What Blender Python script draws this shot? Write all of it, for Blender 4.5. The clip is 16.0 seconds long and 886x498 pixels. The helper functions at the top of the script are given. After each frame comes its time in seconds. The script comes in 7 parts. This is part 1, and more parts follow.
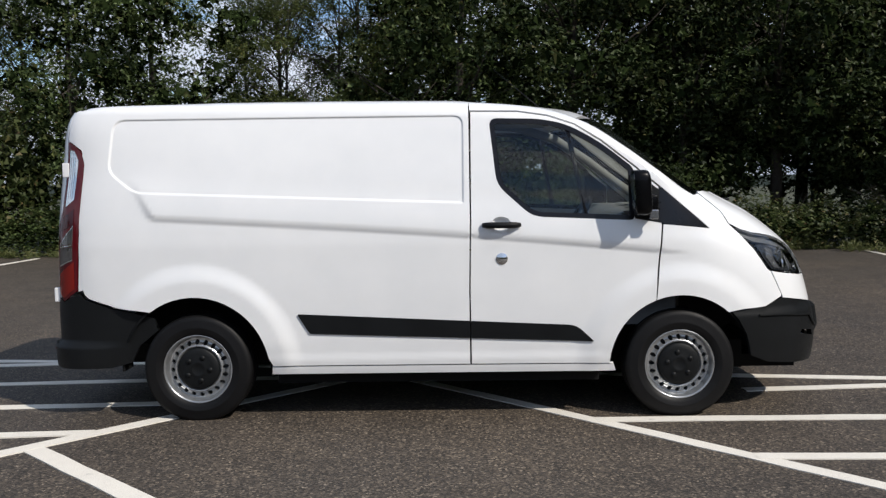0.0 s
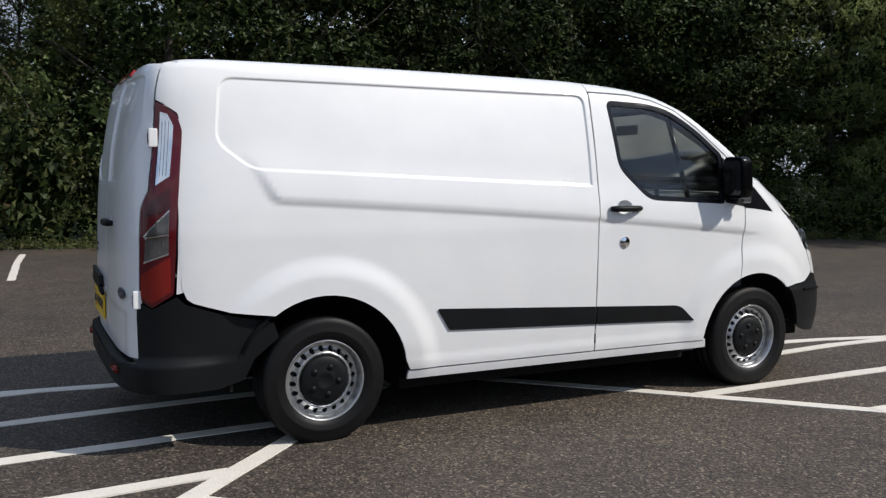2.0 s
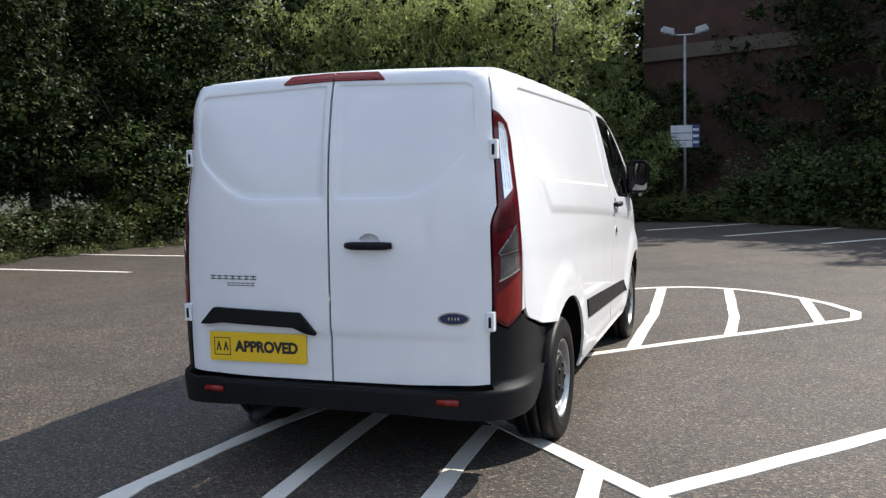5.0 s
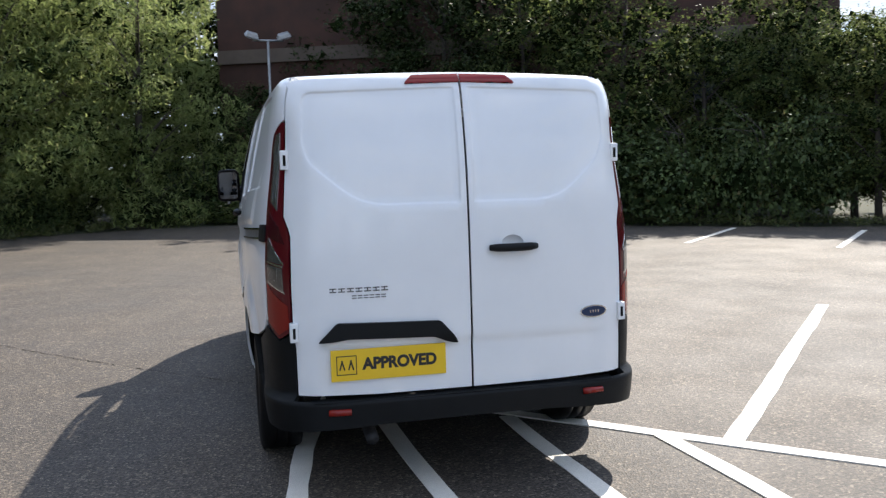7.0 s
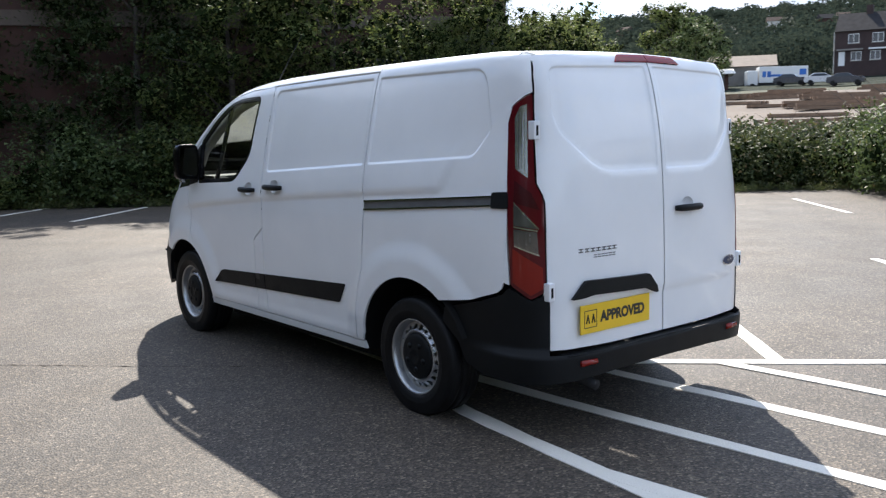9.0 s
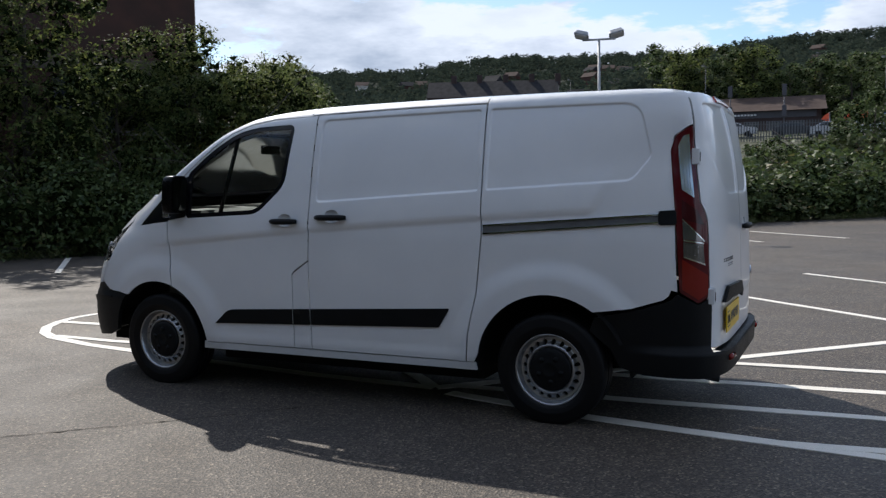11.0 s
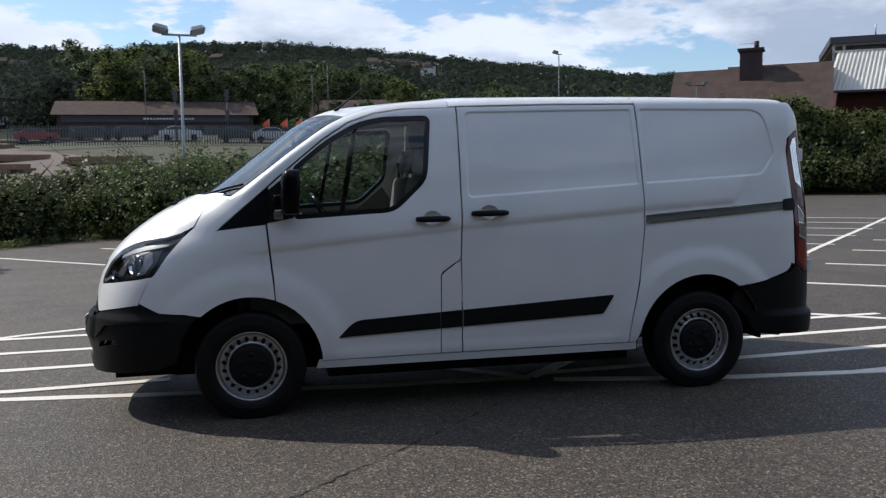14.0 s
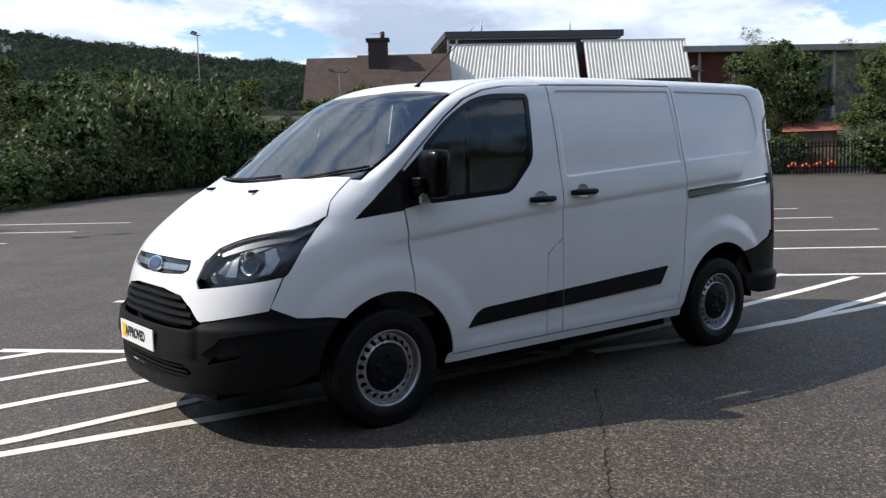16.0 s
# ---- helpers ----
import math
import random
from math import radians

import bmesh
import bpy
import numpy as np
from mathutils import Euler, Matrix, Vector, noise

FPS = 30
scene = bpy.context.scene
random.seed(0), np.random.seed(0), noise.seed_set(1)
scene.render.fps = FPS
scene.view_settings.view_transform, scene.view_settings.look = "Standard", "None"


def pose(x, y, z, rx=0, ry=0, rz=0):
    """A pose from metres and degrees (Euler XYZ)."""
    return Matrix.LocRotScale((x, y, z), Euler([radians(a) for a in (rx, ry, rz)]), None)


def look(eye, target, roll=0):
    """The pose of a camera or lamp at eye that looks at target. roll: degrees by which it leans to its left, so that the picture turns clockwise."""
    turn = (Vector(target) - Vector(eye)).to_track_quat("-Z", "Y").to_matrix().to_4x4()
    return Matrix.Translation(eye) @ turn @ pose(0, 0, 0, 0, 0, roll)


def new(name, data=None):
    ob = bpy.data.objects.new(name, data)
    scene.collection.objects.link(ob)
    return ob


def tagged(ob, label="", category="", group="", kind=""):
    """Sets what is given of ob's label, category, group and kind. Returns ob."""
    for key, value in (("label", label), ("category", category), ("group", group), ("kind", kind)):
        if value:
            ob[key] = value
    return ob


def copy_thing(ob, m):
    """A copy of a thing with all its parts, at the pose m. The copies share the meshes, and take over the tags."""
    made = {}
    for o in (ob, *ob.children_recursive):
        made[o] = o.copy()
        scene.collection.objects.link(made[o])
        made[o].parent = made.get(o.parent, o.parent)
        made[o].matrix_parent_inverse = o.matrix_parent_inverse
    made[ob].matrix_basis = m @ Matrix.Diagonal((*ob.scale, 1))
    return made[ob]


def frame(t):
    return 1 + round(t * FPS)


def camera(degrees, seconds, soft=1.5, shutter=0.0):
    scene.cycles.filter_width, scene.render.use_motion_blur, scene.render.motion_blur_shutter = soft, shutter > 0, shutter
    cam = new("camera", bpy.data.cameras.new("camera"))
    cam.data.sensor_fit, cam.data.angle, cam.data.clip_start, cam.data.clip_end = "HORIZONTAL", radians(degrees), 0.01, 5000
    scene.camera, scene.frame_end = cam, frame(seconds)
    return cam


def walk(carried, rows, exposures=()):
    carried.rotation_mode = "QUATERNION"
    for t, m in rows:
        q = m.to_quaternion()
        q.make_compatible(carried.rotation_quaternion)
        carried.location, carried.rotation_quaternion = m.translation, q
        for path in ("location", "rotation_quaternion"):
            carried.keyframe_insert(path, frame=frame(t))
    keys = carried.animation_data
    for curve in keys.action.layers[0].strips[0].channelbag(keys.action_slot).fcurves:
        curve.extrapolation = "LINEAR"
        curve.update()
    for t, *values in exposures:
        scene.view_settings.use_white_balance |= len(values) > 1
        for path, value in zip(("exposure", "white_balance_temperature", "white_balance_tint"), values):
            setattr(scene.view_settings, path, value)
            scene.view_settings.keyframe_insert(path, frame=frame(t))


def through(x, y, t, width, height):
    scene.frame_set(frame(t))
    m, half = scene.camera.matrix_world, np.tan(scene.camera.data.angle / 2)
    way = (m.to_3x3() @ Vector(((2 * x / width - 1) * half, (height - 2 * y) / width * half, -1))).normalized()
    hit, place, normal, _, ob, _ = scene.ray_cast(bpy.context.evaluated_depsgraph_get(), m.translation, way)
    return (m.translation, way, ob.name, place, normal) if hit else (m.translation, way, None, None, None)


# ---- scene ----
cam = camera(53.0, 16.0, soft=1.3, shutter=0.15)
PATH = [
    (0, (0.116, -6.262, 1.459), (0.088, -4.269, 1.301), -0.8),
    (0.5, (-0.674, -6.197, 1.428), (-0.482, -4.214, 1.253), -1),
    (1, (-1.43, -5.951, 1.401), (-1.029, -4.001, 1.216), -0.9),
    (1.5, (-2.188, -5.602, 1.404), (-1.545, -3.717, 1.216), -0.4),
    (2, (-2.925, -5.206, 1.384), (-2.038, -3.422, 1.213), 0.3),
    (2.5, (-3.609, -4.77, 1.413), (-2.497, -3.116, 1.244), 0.9),
    (3, (-4.248, -4.373, 1.439), (-2.986, -2.834, 1.236), 1),
    (3.5, (-4.848, -3.841, 1.443), (-3.388, -2.491, 1.232), 0.8),
    (4, (-5.422, -3.267, 1.444), (-3.767, -2.162, 1.251), -0.2),
    (4.5, (-5.84, -2.589, 1.443), (-4.055, -1.704, 1.27), -1.4),
    (5, (-6.147, -1.87, 1.451), (-4.263, -1.223, 1.275), -1.41),
    (5.5, (-6.351, -1.131, 1.472), (-4.397, -0.747, 1.289), -1.44),
    (6, (-6.45, -0.389, 1.495), (-4.462, -0.282, 1.305), -1.46),
    (6.5, (-6.444, 0.342, 1.516), (-4.462, 0.163, 1.319), -1.49),
    (7, (-6.332, 1.047, 1.524), (-4.397, 0.582, 1.325), -1.5),
    (7.5, (-6.133, 1.725, 1.557), (-4.282, 0.996, 1.348), -1.8),
    (8, (-5.936, 2.431, 1.542), (-4.17, 1.52, 1.316), -1.8),
    (8.5, (-5.648, 3.127, 1.532), (-3.978, 2.054, 1.282), -1.2),
    (9, (-5.283, 3.818, 1.533), (-3.745, 2.565, 1.276), -1.2),
    (9.5, (-4.837, 4.442, 1.52), (-3.453, 3.019, 1.275), -1.16),
    (10, (-4.322, 4.985, 1.488), (-3.103, 3.414, 1.274), -1.06),
    (10.5, (-3.74, 5.446, 1.451), (-2.701, 3.747, 1.271), -0.94),
    (11, (-3.098, 5.823, 1.419), (-2.248, 4.019, 1.27), -0.84),
    (11.5, (-2.4, 6.113, 1.406), (-1.746, 4.228, 1.269), -0.8),
    (12, (-1.643, 6.323, 1.426), (-1.181, 4.381, 1.301), -0.8),
    (12.5, (-0.88, 6.445, 1.433), (-0.636, 4.464, 1.31), -0.5),
    (13, (-0.104, 6.49, 1.438), (-0.085, 4.495, 1.306), -0.5),
    (13.5, (0.672, 6.471, 1.437), (0.478, 4.487, 1.282), -0.8),
    (14, (1.418, 6.325, 1.441), (1.006, 4.374, 1.277), -1),
    (14.5, (2.152, 6.089, 1.447), (1.505, 4.205, 1.264), -0.8),
    (15, (2.83, 5.759, 1.453), (1.997, 3.952, 1.248), -0.8),
    (15.5, (3.498, 5.371, 1.467), (2.483, 3.66, 1.256), -1),
    (16, (4.078, 4.882, 1.475), (2.877, 3.298, 1.259), -1.6),
]
EXPOSURES = [(0, 0.0, 5950, 10), (2, -0.04, 5900, 10), (3.5, -0.04, 5900, 10), (4.5, 0.50, 5950, 10), (7, 1.12, 6000, 10), (8, 0.86, 6050, 10), (9, 1.18, 5950, 10), (11.5, 0.10, 5850, 10), (12.5, 0.12, 5900, 10), (14, 0.15, 5800, 10), (16, 0.45, 5850, 10)]
SUN_POWER, SKY_POWER = 4.3, 0.115
walk(cam, [(t, look(eye, target, roll)) for t, eye, target, roll in PATH], EXPOSURES)

# ---- world and sun ----
SUN_AZ, SUN_EL = -39.0, 43.0          # degrees: bearing from +x towards +y, and height
sun_way = Vector((math.cos(radians(SUN_AZ)) * math.cos(radians(SUN_EL)), math.sin(radians(SUN_AZ)) * math.cos(radians(SUN_EL)), math.sin(radians(SUN_EL))))
sun = new("sun", bpy.data.lights.new("sun", "SUN"))
sun.data.energy, sun.data.angle, sun.data.color = SUN_POWER, radians(0.55), (1.0, 0.885, 0.73)
sun.matrix_world = look((0, 0, 60), Vector((0, 0, 60)) - sun_way)

world = bpy.data.worlds.new("sky")
scene.world = world
world.use_nodes = True
wt = world.node_tree
for n in list(wt.nodes):
    wt.nodes.remove(n)


def wnode(kind, **kw):
    n = wt.nodes.new(kind)
    for k, v in kw.items():
        n.inputs[k].default_value = v
    return n


sky = wt.nodes.new("ShaderNodeTexSky")
sky.sky_type, sky.sun_disc = "NISHITA", False
sky.sun_elevation, sky.sun_rotation = radians(SUN_EL), radians(90 - SUN_AZ)
sky.air_density, sky.dust_density, sky.ozone_density = 1.0, 0.6, 1.5
coord = wt.nodes.new("ShaderNodeTexCoord")
split = wt.nodes.new("ShaderNodeSeparateXYZ")
wt.links.new(coord.outputs["Generated"], split.inputs[0])


def wmath(op, a, b=0.0, c=None):
    n = wt.nodes.new("ShaderNodeMath")
    n.operation = op
    for i, v in enumerate((a, b) if c is None else (a, b, c)):
        if isinstance(v, (int, float)):
            n.inputs[i].default_value = v
        else:
            wt.links.new(v, n.inputs[i])
    return n.outputs[0]


# cumulus banks: lumps of cover, lit from above and grey below
def cloud_noise(raise_by, scale, detail):
    v = wt.nodes.new("ShaderNodeCombineXYZ")
    wt.links.new(split.outputs[0], v.inputs[0])
    wt.links.new(split.outputs[1], v.inputs[1])
    wt.links.new(wmath("ADD", wmath("MULTIPLY", split.outputs[2], 3.0), raise_by), v.inputs[2])
    n = wnode("ShaderNodeTexNoise", Scale=scale, Detail=detail, Roughness=0.58)
    wt.links.new(v.outputs[0], n.inputs["Vector"])
    return n.outputs["Fac"]


big = cloud_noise(0.0, 4.2, 12.0)
cover = wt.nodes.new("ShaderNodeMapRange")
cover.interpolation_type = "SMOOTHSTEP"
cover.inputs["From Min"].default_value, cover.inputs["From Max"].default_value = 0.475, 0.530
# the banks close up towards the horizon
low_bank = wmath("MAXIMUM", wmath("SUBTRACT", 0.16, wmath("MULTIPLY", split.outputs[2], 0.6)), 0.0)
wt.links.new(wmath("ADD", big, low_bank), cover.inputs["Value"])
soft_noise = cloud_noise(5.0, 7.0, 6.0)
shade = wt.nodes.new("ShaderNodeMapRange")
shade.inputs["From Min"].default_value, shade.inputs["From Max"].default_value = 0.44, 0.62
shade.inputs["To Min"].default_value, shade.inputs["To Max"].default_value = 1.0, 0.30
wt.links.new(cloud_noise(0.10, 4.2, 6.0), shade.inputs["Value"])
cloud = wt.nodes.new("ShaderNodeMix")
cloud.data_type = "RGBA"
cloud.inputs["A"].default_value = (2.2, 2.7, 3.5, 1)
cloud.inputs["B"].default_value = (7.0, 7.15, 7.5, 1)
wt.links.new(wmath("MULTIPLY", shade.outputs[0], wmath("ADD", soft_noise, 0.45)), cloud.inputs["Factor"])
both = wt.nodes.new("ShaderNodeMix")
both.data_type = "RGBA"
wt.links.new(cover.outputs[0], both.inputs["Factor"])
wt.links.new(sky.outputs[0], both.inputs["A"])
wt.links.new(cloud.outputs["Result"], both.inputs["B"])
ground_glow = wt.nodes.new("ShaderNodeBackground")
ground_glow.inputs["Strength"].default_value = SKY_POWER
wt.links.new(both.outputs["Result"], ground_glow.inputs["Color"])
wout = wt.nodes.new("ShaderNodeOutputWorld")
wt.links.new(ground_glow.outputs[0], wout.inputs[0])


# ---- materials ----
class Mat:
    """A node material with short helpers; coordinates are object space, in metres."""

    def __init__(self, name, color=(0.5, 0.5, 0.5), rough=0.6, metal=0.0, **kw):
        self.m = bpy.data.materials.new(name)
        self.m.use_nodes = True
        self.t = self.m.node_tree
        self.b = self.t.nodes["Principled BSDF"]
        self.out = self.t.nodes["Material Output"]
        self.b.inputs["Base Color"].default_value = (*color, 1)
        self.b.inputs["Roughness"].default_value = rough
        self.b.inputs["Metallic"].default_value = metal
        for k, v in kw.items():
            self.b.inputs[k.replace("_", " ")].default_value = v
        self.tc = self.t.nodes.new("ShaderNodeTexCoord")
        self.name = name

    def noise(self, scale, detail=4.0, rough=0.55, coord="Object", stretch=None):
        n = self.t.nodes.new("ShaderNodeTexNoise")
        n.inputs["Scale"].default_value, n.inputs["Detail"].default_value, n.inputs["Roughness"].default_value = scale, detail, rough
        src = self.tc.outputs[coord]
        if stretch:
            mp = self.t.nodes.new("ShaderNodeMapping")
            mp.inputs["Scale"].default_value = stretch
            self.t.links.new(src, mp.inputs["Vector"])
            src = mp.outputs[0]
        self.t.links.new(src, n.inputs["Vector"])
        return n.outputs["Fac"]

    def voronoi(self, scale):
        n = self.t.nodes.new("ShaderNodeTexVoronoi")
        n.inputs["Scale"].default_value = scale
        self.t.links.new(self.tc.outputs["Object"], n.inputs["Vector"])
        return n.outputs

    def ramp(self, fac, *stops):
        n = self.t.nodes.new("ShaderNodeValToRGB")
        el = n.color_ramp.elements
        while len(el) < len(stops):
            el.new(0.5)
        for e, (p, c) in zip(el, stops):
            e.position = p
            e.color = (*c, 1) if len(c) == 3 else c
        self.t.links.new(fac, n.inputs[0])
        return n.outputs[0]

    def mix(self, fac, a, b, mode="MIX"):
        n = self.t.nodes.new("ShaderNodeMix")
        n.data_type, n.blend_type = "RGBA", mode
        for key, v in (("Factor", fac), ("A", a), ("B", b)):
            if isinstance(v, (int, float)):
                n.inputs[key].default_value = v
            elif isinstance(v, tuple):
                n.inputs[key].default_value = (*v, 1)
            else:
                self.t.links.new(v, n.inputs[key])
        return n.outputs["Result"]

    def math(self, op, a, b=0.0):
        n = self.t.nodes.new("ShaderNodeMath")
        n.operation = op
        for i, v in enumerate((a, b)):
            if isinstance(v, (int, float)):
                n.inputs[i].default_value = v
            else:
                self.t.links.new(v, n.inputs[i])
        return n.outputs[0]

    def random(self):
        return self.t.nodes.new("ShaderNodeObjectInfo").outputs["Random"]

    def island(self):
        return self.t.nodes.new("ShaderNodeNewGeometry").outputs["Random Per Island"]

    def color(self, socket):
        self.t.links.new(socket, self.b.inputs["Base Color"])
        return self

    def rough(self, socket):
        self.t.links.new(socket, self.b.inputs["Roughness"])
        return self

    def bump(self, socket, strength=0.3, distance=0.01):
        n = self.t.nodes.new("ShaderNodeBump")
        n.inputs["Strength"].default_value, n.inputs["Distance"].default_value = strength, distance
        self.t.links.new(socket, n.inputs["Height"])
        self.t.links.new(n.outputs[0], self.b.inputs["Normal"])
        return self


def plain(name, color, rough=0.6, metal=0.0, vary=0.12, scale=8.0, fine=90.0, bump=0.05, shine=0.5, **kw):
    """A surface with a slow stain and a fine grain."""
    m = Mat(name, color, rough, metal, **kw)
    m.b.inputs["Specular IOR Level"].default_value = shine
    lo, hi = tuple(c * (1 - vary) for c in color), tuple(min(1.0, c * (1 + vary)) for c in color)
    slow = m.ramp(m.noise(scale, 5), (0.3, lo), (0.7, hi))
    m.color(m.mix(0.25, slow, m.ramp(m.noise(fine, 2), (0.3, lo), (0.7, hi))))
    r = m.math("ADD", m.math("MULTIPLY", m.noise(scale * 1.7, 4), 0.2), rough - 0.1)
    m.rough(r)
    if bump:
        m.bump(m.noise(fine, 3), bump, 0.004)
    return m.m


# asphalt: dark binder with pale chippings, slow worn areas, fine relief
a = Mat("asphalt", (0.05, 0.05, 0.05), 0.85)
vor = a.voronoi(88.0)
chips = a.ramp(vor["Color"], (0.0, (0.013, 0.0110, 0.0092)), (0.40, (0.039, 0.0325, 0.0262)), (0.76, (0.098, 0.081, 0.063)), (1.0, (0.27, 0.228, 0.179)))
worn = a.ramp(a.noise(0.35, 6, 0.6), (0.35, (0.80, 0.80, 0.82)), (0.65, (1.20, 1.14, 1.05)))
streak = a.ramp(a.noise(2.2, 5, 0.6), (0.3, (0.84, 0.83, 0.82)), (0.7, (1.12, 1.12, 1.12)))
stain = a.ramp(a.noise(0.9, 3, 0.5), (0.24, (0.62, 0.6, 0.58)), (0.33, (1, 1, 1)))
crack_n = a.noise(0.6, 8, 0.75)
crack = a.ramp(a.math("ABSOLUTE", a.math("SUBTRACT", crack_n, 0.5)), (0.0, (0.5, 0.5, 0.5)), (0.004, (1, 1, 1)))
col = a.mix(1.0, a.mix(1.0, a.mix(1.0, a.mix(1.0, chips, worn, "MULTIPLY"), streak, "MULTIPLY"), stain, "MULTIPLY"), crack, "MULTIPLY")
a.color(col)
a.rough(a.math("ADD", a.math("MULTIPLY", a.noise(1.3, 4), 0.25), 0.58))
a.bump(vor["Distance"], 0.55, 0.006)
asphalt = a.m

p = Mat("road_paint", (0.78, 0.76, 0.70), 0.7)
wear = p.ramp(p.noise(9, 7, 0.7), (0.27, (0.34, 0.325, 0.30)), (0.37, (0.72, 0.67, 0.58)), (0.7, (0.80, 0.75, 0.65)))
p.color(p.mix(0.35, wear, p.ramp(p.noise(160, 2), (0.3, (0.45, 0.44, 0.41)), (0.7, (0.82, 0.80, 0.75)))))
p.bump(p.voronoi(130.0)["Distance"], 0.4, 0.004)
road_paint = p.m

w = Mat("white_paint", (0.80, 0.81, 0.82), 0.38, Coat_Weight=0.7, Coat_Roughness=0.04)
dust = w.ramp(w.noise(3.0, 6), (0.3, (0.77, 0.78, 0.79)), (0.7, (0.82, 0.825, 0.83)))
w.color(dust)
w.rough(w.math("ADD", w.math("MULTIPLY", w.noise(6, 5), 0.16), 0.30))
white_paint = w.m

black_plastic = plain("black_plastic", (0.00656, 0.00738, 0.0082), 0.5, vary=0.25, scale=5, fine=420, bump=0.2, shine=0.18)
gloss_black = plain("gloss_black", (0.008, 0.008, 0.010), 0.18, vary=0.2, bump=0, shine=0.3)
rubber_seal = plain("rubber_seal", (0.008, 0.008, 0.008), 0.8, bump=0, shine=0.15)
tyre_rubber = plain("tyre_rubber", (0.0050, 0.0050, 0.0055), 0.52, vary=0.3, scale=7, fine=150, bump=0.2, shine=0.22)
rim_steel = plain("rim_steel", (0.44, 0.45, 0.46), 0.34, 0.85, vary=0.12, scale=14, fine=120, bump=0.05)
dark_metal = plain("dark_metal", (0.03, 0.03, 0.032), 0.6, 0.4, vary=0.3)
chrome = plain("chrome", (0.75, 0.76, 0.78), 0.12, 1.0, vary=0.05, bump=0)
badge_grey = plain("badge_grey", (0.30, 0.31, 0.33), 0.25, 0.8, vary=0.05, bump=0)
lamp_dark = plain("lamp_dark", (0.05, 0.055, 0.065), 0.25, 0.5, vary=0.15, bump=0)
mirror_black = plain("mirror_black", (0.0025, 0.0025, 0.003), 0.26, vary=0.2, fine=300, bump=0.04, shine=0.14)
rail_grey = plain("rail_grey", (0.16, 0.165, 0.17), 0.45, 0.5, vary=0.2, bump=0)
badge_blue = plain("badge_blue", (0.02, 0.035, 0.08), 0.2, vary=0.1, bump=0)
seat_cloth = plain("seat_cloth", (0.15, 0.155, 0.16), 0.9, vary=0.2, fine=300, bump=0.3)
trim_grey = plain("trim_grey", (0.15, 0.155, 0.16), 0.7, vary=0.2, fine=300, bump=0.2)
trim_pale = plain("trim_pale", (0.20, 0.20, 0.195), 0.8, vary=0.1)
plate_yellow = plain("plate_yellow", (0.80, 0.52, 0.015), 0.35, vary=0.04, bump=0)
plate_white = plain("plate_white", (0.78, 0.78, 0.76), 0.35, vary=0.04, bump=0)
print_black = plain("print_black", (0.015, 0.015, 0.018), 0.4, vary=0.1, bump=0)
reflector_silver = plain("reflector_silver", (0.78, 0.79, 0.80), 0.16, 0.95, vary=0.1, bump=0)


def lens(name, color, rough=0.06, clear=0.6):
    """Coloured clear plastic: part see-through, part gloss."""
    m = Mat(name, color, rough)
    see = m.t.nodes.new("ShaderNodeBsdfTransparent")
    see.inputs[0].default_value = (*color, 1)
    mixer = m.t.nodes.new("ShaderNodeMixShader")
    mixer.inputs[0].default_value = clear
    m.t.links.new(m.b.outputs[0], mixer.inputs[1])
    m.t.links.new(see.outputs[0], mixer.inputs[2])
    m.t.links.new(mixer.outputs[0], m.out.inputs[0])
    return m.m


def pane_material(name, tint, gloss=1.5, dust=0.015):
    """Thin tinted safety glass: see-through with a mirror sheen by Fresnel."""
    m = Mat(name, tint, 0.02)
    see = m.t.nodes.new("ShaderNodeBsdfTransparent")
    see.inputs[0].default_value = (*tint, 1)
    sheen = m.t.nodes.new("ShaderNodeBsdfGlossy")
    sheen.inputs["Roughness"].default_value = dust
    fr = m.t.nodes.new("ShaderNodeFresnel")
    fr.inputs[0].default_value = gloss
    mixer = m.t.nodes.new("ShaderNodeMixShader")
    m.t.links.new(fr.outputs[0], mixer.inputs[0])
    m.t.links.new(see.outputs[0], mixer.inputs[1])
    m.t.links.new(sheen.outputs[0], mixer.inputs[2])
    m.t.links.new(mixer.outputs[0], m.out.inputs[0])
    return m.m


red_lens = lens("red_lens", (0.095, 0.007, 0.011), 0.08, 0.1)
bright_red_lens = lens("bright_red_lens", (0.22, 0.014, 0.009), 0.1, 0.1)
smoky_lens = plain("smoky_lens", (0.20, 0.195, 0.19), 0.14, 0.75, vary=0.45, scale=16, bump=0)
maroon_lens = plain("maroon_lens", (0.045, 0.006, 0.009), 0.1, vary=0.2, bump=0)
clear_lens = pane_material("clear_lens", (0.84, 0.86, 0.88), 1.5)
cab_glass = pane_material("cab_glass", (0.76, 0.83, 0.81), 1.6)
screen_glass = pane_material("screen_glass", (0.50, 0.60, 0.61), 2.7, 0.09)
mirror_glass = plain("mirror_glass", (0.16, 0.165, 0.17), 0.03, 1.0, vary=0.02, bump=0)


# ---- building helpers ----
def link_mesh(name, data, material, parent=None, label=""):
    ob = new(name, data)
    if material is not None:
        data.materials.append(material)
    if parent is not None:
        ob.parent = parent
    if label:
        ob["label"] = label
    return ob


def part(name, bm, material, parent, label="", smooth=False):
    data = bpy.data.meshes.new(name)
    bm.to_mesh(data)
    bm.free()
    if smooth:
        for poly in data.polygons:
            poly.use_smooth = True
    return link_mesh(name, data, material, parent, label)


